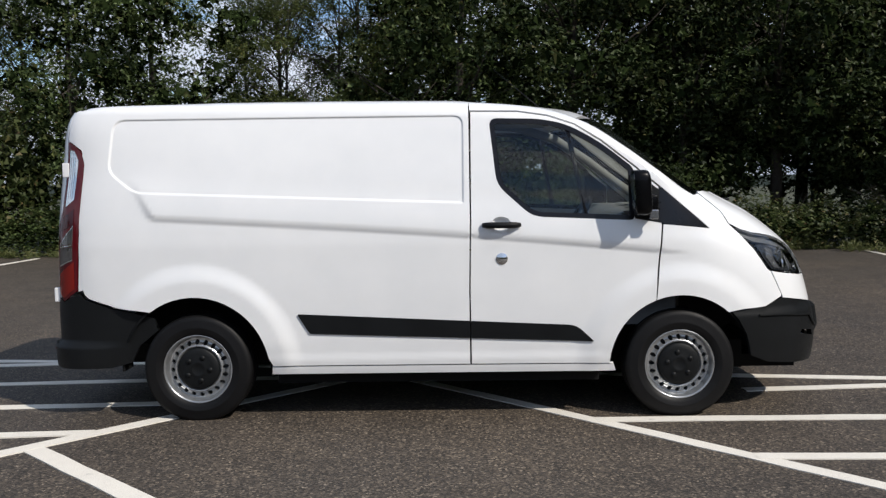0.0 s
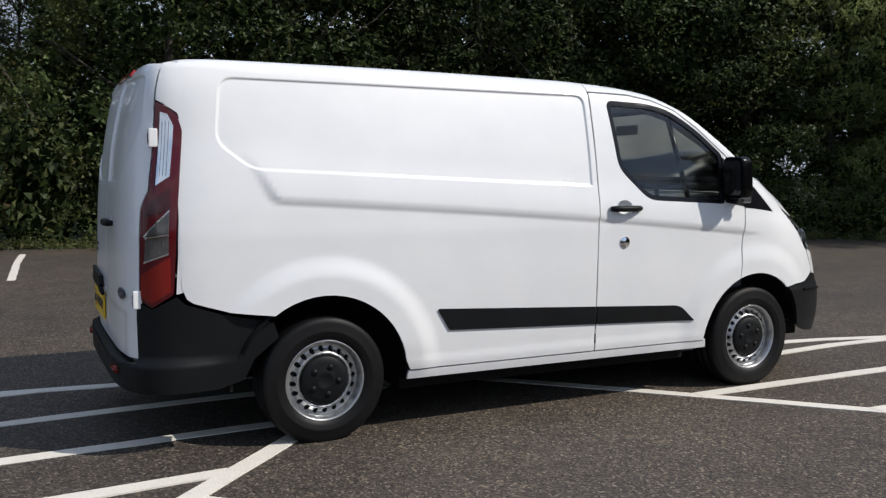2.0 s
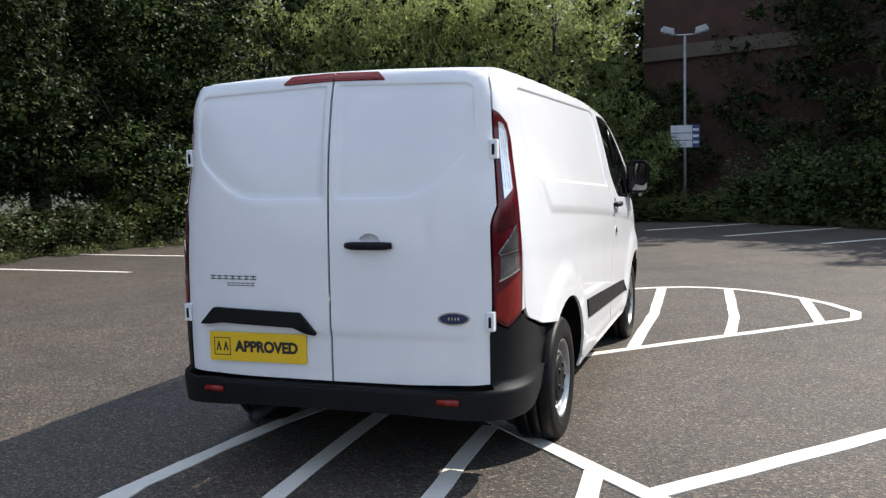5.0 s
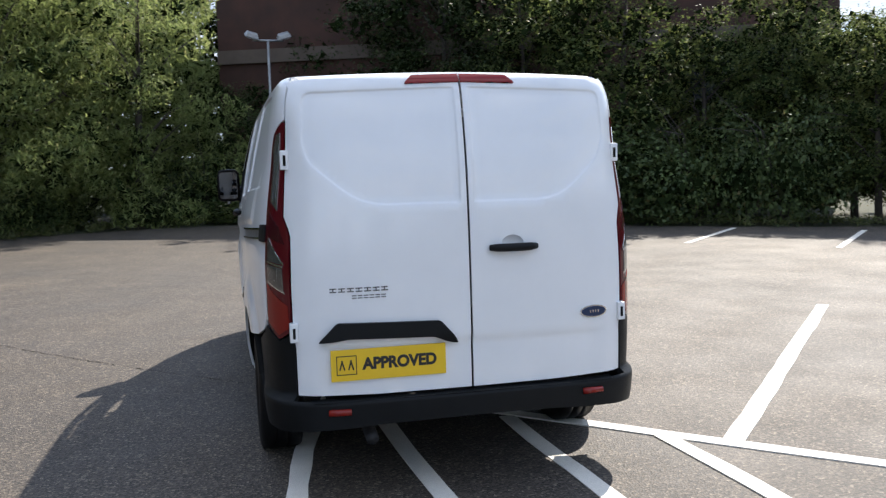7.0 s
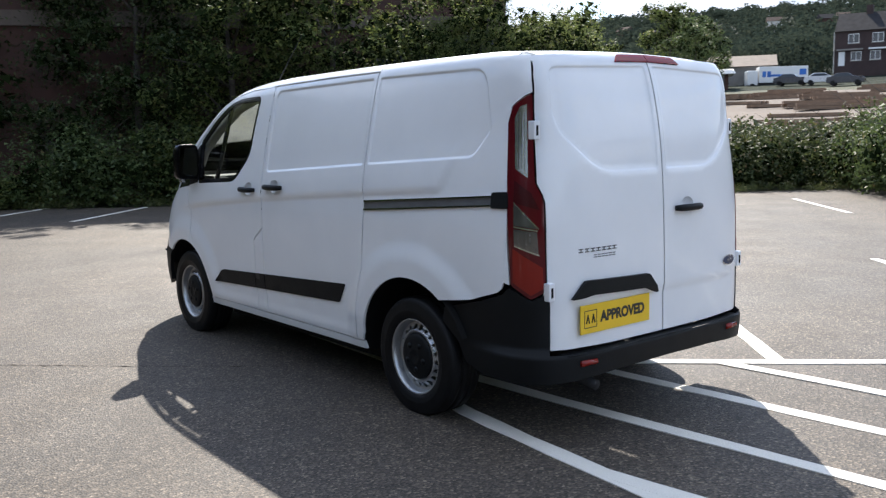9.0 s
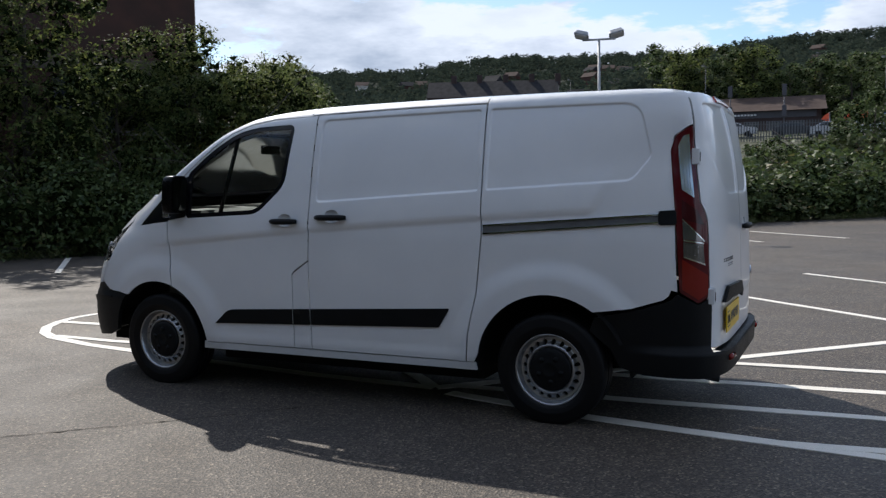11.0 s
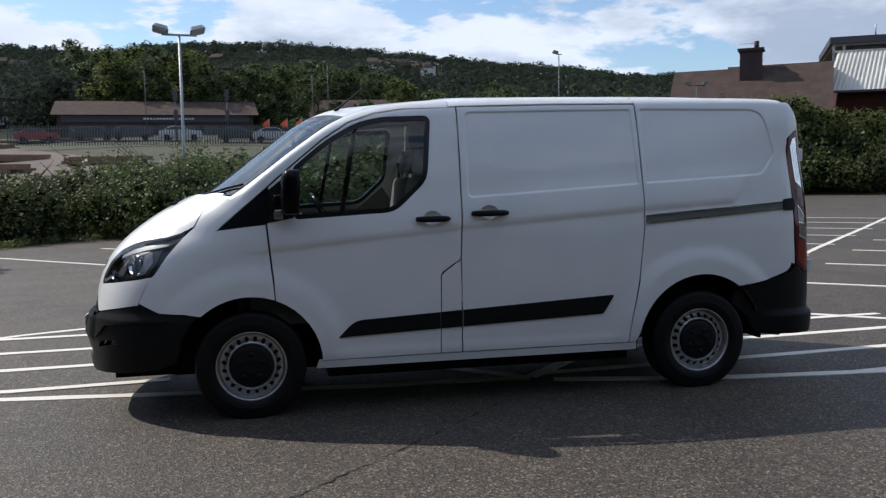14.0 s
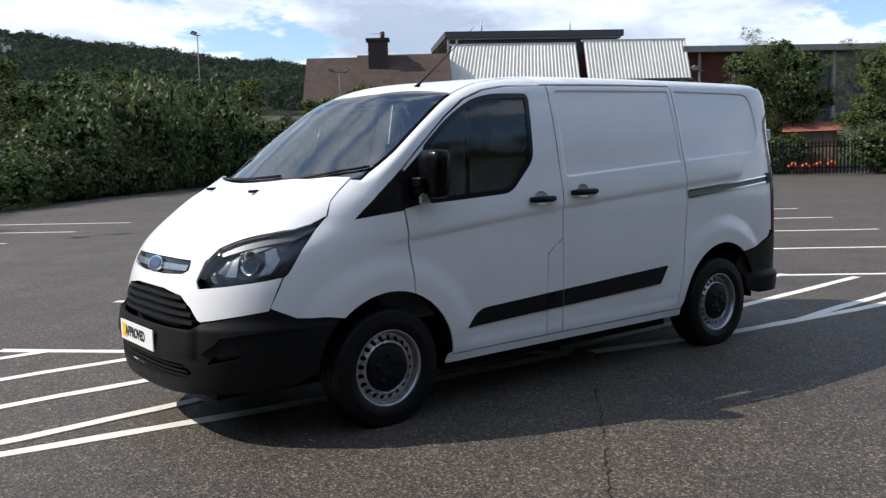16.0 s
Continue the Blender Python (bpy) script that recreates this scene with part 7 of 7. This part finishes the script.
def parked_car(x, y, turn, paint, label, k=1.0):
    car = thing("parked_car", label, "car", Matrix.Translation((x, y, terrain(x, y))) @ Matrix.Rotation(turn, 4, "Z"), "parked cars")
    prof = [(-2.05, 0.35), (-2.1, 0.75), (-1.95, 0.95), (-0.95, 1.02), (-0.35, 1.42), (0.9, 1.45), (1.6, 1.05), (2.0, 0.98), (2.08, 0.6), (2.0, 0.32)]
    verts, faces = [], []
    for yy, kk in ((-0.86, 0.0), (-0.80, 0.05), (0.80, 0.05), (0.86, 0.0)):
        for px, pz in prof:
            verts.append((px, yy * (0.86 if pz > 1.1 else 1), pz + kk * 0.3))
    n = len(prof)
    for j in range(3):
        for i in range(n):
            i2 = (i + 1) % n
            faces.append((j * n + i, j * n + i2, (j + 1) * n + i2, (j + 1) * n + i))
    faces += [tuple(reversed(range(n))), tuple(3 * n + i for i in range(n))]
    soup("body", verts, faces, paint, car)
    for s in (-1, 1):
        soup("side_window", [(-0.80, s * 0.875, 1.07), (1.38, s * 0.875, 1.07), (0.85, s * 0.785, 1.37), (-0.30, s * 0.785, 1.37)], [(0, 1, 2, 3) if s < 0 else (3, 2, 1, 0)], window_dark, car)
        for px in (-1.3, 1.3):
            v, f = lathe([(0.001, -0.1), (0.31, -0.1), (0.31, 0.1), (0.001, 0.1)], 14)
            soup("wheel", [(q[0] + px, q[1] + s * 0.80, q[2] + 0.31) for q in v], f, tyre_rubber, car)
    return car


silver = plain("silver_paint", (0.45, 0.46, 0.48), 0.3, 0.5, vary=0.05, bump=0)
dark_car = plain("dark_car_paint", (0.03, 0.032, 0.04), 0.25, vary=0.1, bump=0)
red_car = plain("red_car_paint", (0.25, 0.02, 0.02), 0.3, vary=0.1, bump=0)
for az, d, turn, paint, label in ((-61.8, 118, 0.3, dark_car, "dark parked hatchback by the street"), (-63.6, 116, 0.4, silver, "silver parked hatchback by the street"), (-65.0, 110, 0.35, dark_car, "dark parked hatchback by the yard"), (-70.4, 116, 0.2, silver, "silver parked hatchback by the street"), (-71.6, 116, 0.2, dark_car, "dark parked hatchback by the street"),
                                  (-57.0, 118, 0.3, dark_car, "dark parked hatchback by the shed"), (-79.2, 92, 0.1, dark_car, "dark parked hatchback behind the fence"), (-76.0, 95, 0.1, red_car, "dark red parked hatchback behind the fence"), (-81.5, 90, 0.15, dark_car, "dark parked hatchback behind the fence"),
                                  (-84.5, 88, 0.0, silver, "silver parked hatchback behind the fence"), (-88.2, 85, 0.0, dark_car, "dark parked hatchback behind the fence"), (-90.5, 84, 0.0, silver, "silver parked hatchback behind the fence"), (-92.5, 84, 0.1, white_paint, "white parked hatchback behind the fence"), (-94.6, 82, 0.1, silver, "silver parked hatchback behind the fence"), (-96.0, 82, 0.1, dark_car, "dark parked hatchback behind the fence")):
    x, y = polar(az, d)
    parked_car(x, y, turn, paint, label)

# low showroom with a brown roof
x, y = polar(-84.4, 104)
show = thing("low_showroom", "long low dark brick showroom with brown tiled roof", "showroom", frame_of(x, y, 1, 6, terrain(x, y) - 0.7))
box_part("wall", (-13, 9, 0, 10, -2, 2.9), soot_shade, show)
part("roof", prism(bmesh.new(), -13.6, 9.6, -0.6, 10.6, 2.9, 4.9), brown_tile, show)
box_part("sign_band", (-12.5, 8.5, -0.08, 0.0, 2.1, 2.85), dark_fascia, show)
for k in range(16):
    box_part("sign_bar", (-3.6 + 0.36 * k, -3.36 + 0.36 * k, -0.12, -0.08, 2.38, 2.58), sign_pale, show)
for k in range(8):
    window_at(show, -11 + 2.5 * k, 1.0, 1.6, 1.4, frame=dark_fascia)
x, y = polar(-96.8, 96)
tail_house = thing("low_workshop", "low dark workshop with brown tiled roof", "workshop", frame_of(x, y, 1, 6))
box_part("wall", (-6, 5, 0, 8, -2, 2.4), dark_brick, tail_house)
part("roof", prism(bmesh.new(), -6.4, 5.4, -0.5, 8.5, 2.4, 4.6), brown_tile, tail_house)

# brick house with a chimney and the corrugated works beyond the hedge
x, y = polar(-124.6, 62)
chim_house = thing("brick_house", "brown brick house with tiled roof and tall chimney", "house", frame_of(x, y, 4, 5, 1.2))
box_part("wall", (-7.2, 3.4, 0, 8, -2, 4.3), dark_brick, chim_house)
part("roof", prism(bmesh.new(), -7.8, -3.8, -0.2, 8.2, 4.3, 8.0), brown_tile, chim_house)
part("roof", prism(bmesh.new(), -3.8, 3.6, -0.4, 8.4, 4.3, 8.15), brown_tile, chim_house)
stack = box_part("chimney", (-2.85, -1.3, 2.6, 3.8, 6.4, 9.1), soot_shade, chim_house)
box_part("chimney_cap", (-3.0, -1.15, 2.45, 3.95, 9.1, 9.3), soot_shade, stack)
bar("chimney_pot", [(-1.7, 3.2, 9.25), (-1.7, 3.2, 9.85)], 0.18, soot_shade, stack, 10)
bar("tv_aerial", [(-3.0, 3.2, 9.7), (-1.6, 3.2, 9.7)], 0.02, galvanised, stack, 4)


def corrugated(name, w, h, lean, parent, skew, pitch=0.30):
    verts, faces = [], []
    n = int(w / pitch * 4)
    for i in range(n + 1):
        x = w * i / n
        d = 0.07 if (i // 2) % 2 else 0.0
        verts += [(x, -d, 0), (x + skew * (1 - x / w) + 0.1, -d + lean, h)]
    for i in range(n):
        k = 2 * i
        faces.append((k, k + 2, k + 3, k + 1))
    ob = soup(name, verts, faces, cladding, parent, "pale corrugated cladding")
    return ob


x, y = polar(-134.5, 66)
works = thing("corrugated_works", "industrial works with pale corrugated cladding and flat dark roof", "works", frame_of(x, y, 4, 5, 1.9) @ Matrix.Rotation(radians(13), 4, "Z"))
box_part("wall", (-7.2, 20, 2.75, 14, -2.5, 7.4), dark_brick, works)
box_part("flat_roof", (-7.8, 7.2, 2.9, 14.5, 8.85, 9.35), dark_fascia, works, "dark flat roof")
box_part("roof_soffit", (-7.6, 7.0, 3.1, 14, 8.7, 8.85), concrete, works)
box_part("upper_wall", (-6.2, 6.6, 3.5, 13, 7.4, 8.7), dark_fascia, works)
for a in (-7.6, -6.9):
    box_part("roof_post", (a, a + 0.16, 3.1, 3.3, 5.5, 8.7), galvanised, works)
for x0, w, z0, hh, skew in ((-8.2, 11.1, 5.2, 3.0, 0.8), (3.55, 8.7, 5.1, 3.3, 0.0)):
    c = corrugated("cladding", w, hh, 1.7, works, skew)
    c.location = (x0, 0.9, z0)
    box_part("cladding_trim", (x0 + skew - 0.05, x0 + w + 0.1, 2.52, 2.7, z0 + hh - 0.06, z0 + hh + 0.10), render_pale, works)
    box_part("gutter", (x0 - 0.1, x0 + w + 0.1, 0.72, 0.92, z0 - 0.14, z0 + 0.02), dark_fascia, works)
box_part("long_block", (12.4, 32, 3.0, 16, 0, 7.3), dark_fascia, works, "dark long block with posts")
box_part("long_roof", (12.0, 33, 2.0, 16.5, 7.3, 7.8), concrete, works)
for k in range(7):
    box_part("post", (13.5 + 3 * k, 13.75 + 3 * k, 2.6, 2.95, 0, 7.3), concrete, works)
for a, b2 in ((-4.6, 10.3), (2.9, 10.2)):
    bar("roof_mast", [(a, 4, 9.4), (a, 4, b2)], 0.05, galvanised, works, 5)
x, y = -36.1, -18.6
rust_sheet = plain("rust_sheet", (0.24, 0.075, 0.05), 0.8, vary=0.35, scale=1.5, fine=14, bump=0.3)
skip = thing("low_shed", "low tan shed with rust-red sheet roof behind the railings", "shed", frame_of(x, y, 4, 5, 0))
box_part("wall", (-1.1, 1.15, 0, 2.2, -0.1, 2.0), timber, skip, "", 0.02)
part("roof", prism(bmesh.new(), -1.3, 1.35, -0.25, 2.45, 2.0, 2.45), rust_sheet, skip)
for k in range(5):
    box_part("board_joint", (-1.0 + 0.5 * k, -0.96 + 0.5 * k, -0.02, 0.0, 0.0, 1.98), dark_fascia, skip)
x, y = -33.9, -17.3
nets = thing("barrier_netting", "crumpled orange plastic barrier netting", "netting", frame_of(x, y, 4, 5, 0))
rr = random.Random(3)
for k in range(4):
    bar("net_strip", [(-0.9 + 0.55 * k, rr.uniform(-0.1, 0.1), 0.25 + rr.uniform(0, 0.2)), (-0.75 + 0.55 * k, 0.1, 0.45 + rr.uniform(0, 0.3)), (-0.5 + 0.55 * k, 0, 0.2)], 0.10, orange_mesh, nets, 5)
# railings in front of it
x, y = polar(-148.5, 37.2)
rails = thing("railings", "dark steel palisade railings", "railings", frame_of(x, y, 4, 5, 0))
for k in range(96):
    box_part("pale", (0.4 + 0.15 * k, 0.47 + 0.15 * k, -0.02, 0.02, 0.05, 1.5), black_plastic, rails)
for z in (0.30, 1.25):
    box_part("rail", (0.3, 14.8, 0.02, 0.06, z, z + 0.06), black_plastic, rails)

# palisade fence by the showroom
x, y = polar(-86, 80)
pal = thing("palisade_fence", "grey steel palisade fence by the street", "fence", frame_of(x, y, 1, 6))
for k in range(150):
    box_part("pale", (-17 + 0.24 * k, -16.9 + 0.24 * k, -0.02, 0.02, 0.0, 1.8), weathered_steel, pal)
for z in (0.4, 1.5):
    box_part("rail", (-17, 19, 0.02, 0.07, z, z + 0.06), weathered_steel, pal)

# the big brick building behind the trees
bm0 = Matrix.Translation((14.6, -15.0, 0)) @ Matrix.Rotation(math.atan2(18.6, 8.2), 4, "Z")
mill = thing("brick_works", "large dark red brick works building behind the trees", "building", bm0)
L = 17.6
box_part("wall", (0, L, -14, 0, 0, 7.6), dark_brick, mill)
part("roof", prism(bmesh.new(), -0.3, L + 0.3, -14.4, 0.4, 7.6, 10.6), slate, mill)
box_part("string_course", (-0.02, L, 0.0, 0.10, 4.55, 4.95), tan_tile, mill)
box_part("eaves_band", (-0.05, L, 0.0, 0.16, 7.3, 7.62), concrete, mill)
for xx in (0.4, 2.4):
    fr = box_part("window_frame", (xx, xx + 1.7, -0.05, 0.06, 3.0, 4.4), dark_fascia, mill)
    for i in range(3):
        for j in range(2):
            box_part("pane", (xx + 0.08 + 0.55 * i, xx + 0.54 + 0.55 * i, 0.05, 0.075, 3.08 + 0.66 * j, 3.66 + 0.66 * j), window_dark, fr)
    box_part("window_sill", (xx - 0.1, xx + 1.8, 0.0, 0.14, 2.86, 3.0), concrete, fr)

# ---- lamps and signs ----
def lamp_post(x, y, high, heads, label, arm=0.42, turn=0.0, z=None, steel=galvanised):
    t = thing("lamp_post", label, "lamp post", Matrix.Translation((x, y, terrain(x, y) - 0.1 if z is None else z)) @ Matrix.Rotation(turn, 4, "Z"), "car park lamps")
    bar("post", [(0, 0, 0), (0, 0, high * 0.4), (0, 0, high)], [0.05, 0.040, 0.032], steel, t, 10)
    if heads:
        bar("cross_arm", [(-arm, 0, high), (arm, 0, high)], 0.03, steel, t, 6)
    for s in heads:
        bm = box(bmesh.new(), -0.155, 0.155, -0.11, 0.11, -0.05, 0.08, 0.025)
        for v in bm.verts:
            if v.co.z < 0:
                v.co.x *= 1.25
                v.co.y *= 1.25
        bmesh.ops.transform(bm, matrix=Matrix.Translation((s * (arm + 0.02), -0.02, high + 0.13)) @ Matrix.Rotation(radians(24), 4, "X") @ Matrix.Rotation(radians(-16 * s), 4, "Y"), verts=bm.verts)
        hd = part("floodlight", bm, steel, t, "grey floodlight head")
        bm = box(bmesh.new(), -0.155, 0.155, -0.115, 0.115, -0.065, -0.056)
        bmesh.ops.transform(bm, matrix=Matrix.Translation((s * (arm + 0.02), -0.02, high + 0.13)) @ Matrix.Rotation(radians(24), 4, "X") @ Matrix.Rotation(radians(-16 * s), 4, "Y"), verts=bm.verts)
        part("lamp_glass", bm, sign_pale, hd)
    return t


lamp_post(3.10, -16.95, 5.14, (-1, 1), "grey steel double floodlight post in the hedge", turn=radians(10))
lp = lamp_post(19.2, -0.25, 5.05, (-1, 1), "grey double floodlight post with a notice board", turn=radians(-85))
bd = box_part("notice_board", (-0.38, 0.38, -0.07, -0.05, 2.02, 2.62), sign_pale, lp, "pale notice board with dark blue edge")
box_part("board_edge", (0.19, 0.385, -0.076, -0.068, 2.02, 2.62), sign_blue, bd)
for k in range(3):
    box_part("board_bar", (0.21, 0.36, -0.080, -0.076, 2.12 + 0.17 * k, 2.19 + 0.17 * k), sign_pale, bd)
for k in range(2):
    box_part("board_line", (-0.36, 0.17, -0.076, -0.070, 2.2 + 0.2 * k, 2.22 + 0.2 * k), sign_blue, bd)
x, y = -18.3, -49.5
lamp_post(x, y, 9.2, (1,), "tall grey street lamp beyond the trees", 0.2, z=0.0, steel=weathered_steel)
x, y = polar(-119.8, 50)
lamp_post(x, y, 6.6, (-1, 1), "grey double floodlight post beyond the hedge", 0.55, z=0.0, steel=weathered_steel)
x, y = polar(-145.4, 41)
lamp_post(x, y, 5.2, (1,), "grey floodlight post by the works", 0.3, z=0.0, steel=weathered_steel)
for az, d, hh in ((-94.2, 84, 8.0), (-93.2, 90, 7.2), (-82.5, 96, 7.5), (-89.0, 120, 9.0), (-73.6, 120, 8.0)):
    x, y = polar(az, d)
    lamp_post(x, y, hh, (1,), "tall slim street lamp by the road", 0.25, steel=weathered_steel)
# flags and traffic signals by the road
for az, c, lab in ((-93.6, blue_cloth, "small blue flag on a pole"), (-95.5, red_cloth, "small orange flag on a pole"), (-97.6, red_cloth, "small orange flag on a pole"), (-92.4, red_cloth, "small orange flag on a pole"), (-91.4, red_cloth, "small orange flag on a pole"), (-90.2, red_cloth, "small orange flag on a pole")):
    d = 84.0
    x, y = polar(az, d)
    t = thing("flag", lab, "flag", Matrix.Translation((x, y, terrain(x, y))), "flags by the road")
    top = 7.35 - terrain(x, y)
    bar("pole", [(0, 0, 0), (0, 0, top)], 0.025, galvanised, t, 6)
    soup("cloth", [(0, 0, top), (0.4, 0.1, top - 0.25), (0.7, 0, top - 0.6), (0.4, -0.1, top - 0.75), (0, 0, top - 0.85)], [(0, 1, 4), (1, 3, 4), (1, 2, 3)], c, t)
x, y = polar(-93.0, 83)
ban = thing("banner", "white cloth banner tied between two posts", "banner", frame_of(x, y, 3, 5))
z0 = 5.95 - terrain(x, y)
box_part("cloth", (-1.1, 1.1, -0.02, 0.02, z0, z0 + 0.62), sign_pale, ban)
for a in (-1.14, 1.10):
    box_part("post", (a, a + 0.05, -0.03, 0.03, 0.0, z0 + 0.68), galvanised, ban)
for k in range(5):
    box_part("banner_bar", (-0.85 + 0.35 * k, -0.60 + 0.35 * k, -0.03, -0.02, z0 + 0.22, z0 + 0.40), dark_fascia, ban)
for az, d in ((-84.2, 86), (-87.5, 86)):
    x, y = polar(az, d)
    t = thing("traffic_signal", "black traffic signal on a post", "traffic signal", Matrix.Translation((x, y, terrain(x, y))), "traffic signals")
    bar("post", [(0, 0, 0), (0, 0, 4.2)], 0.06, dark_fascia, t, 6)
    for z in (2.0, 4.0):
        box_part("signal_head", (-0.2, 0.2, -0.2, 0.1, z, z + 1.1), dark_fascia, t, "", 0.04)
# the yard: bare earth, timber stacks, a yellow loader
yard_pts = [polar(az, d) for az, d in ((-52, 34), (-56, 30), (-62, 30), (-70, 34), (-78, 42), (-80, 62), (-74, 90), (-64, 100), (-55, 100), (-50, 70))]
vs, tris = region(rounded(yard_pts, 5, 3), (), 4.0)
tagged(soup("yard", [(q[0], q[1], terrain(q[0], q[1]) + 0.03) for q in vs], [t if (Vector(vs[t[1]]) - Vector(vs[t[0]])).cross(Vector(vs[t[2]]) - Vector(vs[t[0]])) > 0 else (t[0], t[2], t[1]) for t in tris], yard_earth), "bare tan earth of a timber yard", "ground", kind="structure")
rr = random.Random(19)
for k in range(46):
    az, d = rr.uniform(-80, -53), rr.uniform(42, 98)
    x, y = polar(az, d)
    t = thing("timber_stack", "low stack of brown timber beams in the yard", "timber stack", Matrix.Translation((x, y, terrain(x, y))) @ Matrix.Rotation(radians(az + 90 + rr.uniform(-25, 25)), 4, "Z"), "timber stacks")
    hgt = rr.randint(1, 2)
    for j in range(hgt):
        for i in range(3):
            box_part("beam", (-2.6 + rr.uniform(-0.4, 0.4), 2.6 + rr.uniform(-0.4, 0.4), -0.6 + 0.42 * i, -0.24 + 0.42 * i, 0.02 + 0.26 * j, 0.26 + 0.26 * j), timber, t)
x, y = polar(-48.9, 80)
ld = thing("wheel_loader", "small yellow wheel loader in the yard", "loader", Matrix.Translation((x, y, terrain(x, y))) @ Matrix.Rotation(radians(30), 4, "Z"))
box_part("body", (-1.4, 1.0, -0.7, 0.7, 0.6, 1.5), plate_yellow, ld, "", 0.08)
box_part("cab", (-0.6, 0.4, -0.6, 0.6, 1.5, 2.5), window_dark, ld, "", 0.06)
box_part("bucket", (1.5, 2.2, -0.9, 0.9, 0.2, 0.9), dark_metal, ld, "", 0.05)
for a in (-0.9, 0.8):
    for s in (-1, 1):
        v, f = lathe([(0.001, -0.2), (0.55, -0.2), (0.55, 0.2), (0.001, 0.2)], 14)
        soup("wheel", [(q[0] + a, q[1] + s * 0.8, q[2] + 0.55) for q in v], f, tyre_rubber, ld)
# houses dotted on the far hillside
rr = random.Random(23)
for k in range(50):
    az, d = (rr.uniform(-101.9, -97.5), rr.uniform(470, 530)) if k < 24 else (rr.uniform(-94, -50), rr.uniform(300, 520))
    x, y = polar(az, d)
    h = thing("hillside_house", "small house with dark roof among the hillside trees", "house", frame_of(x, y, 0, 0, terrain(x, y) + 3.6) @ Matrix.Rotation(rr.uniform(-0.7, 0.7), 4, "Z"), "hillside houses")
    box_part("wall", (-3.2, 3.2, 0, 6, -9, 3), render_pale if rr.random() < 0.35 else dark_brick, h)
    part("roof", prism(bmesh.new(), -3.4, 3.4, -0.3, 6.3, 3, 5.2), brown_tile if rr.random() < 0.6 else slate, h)
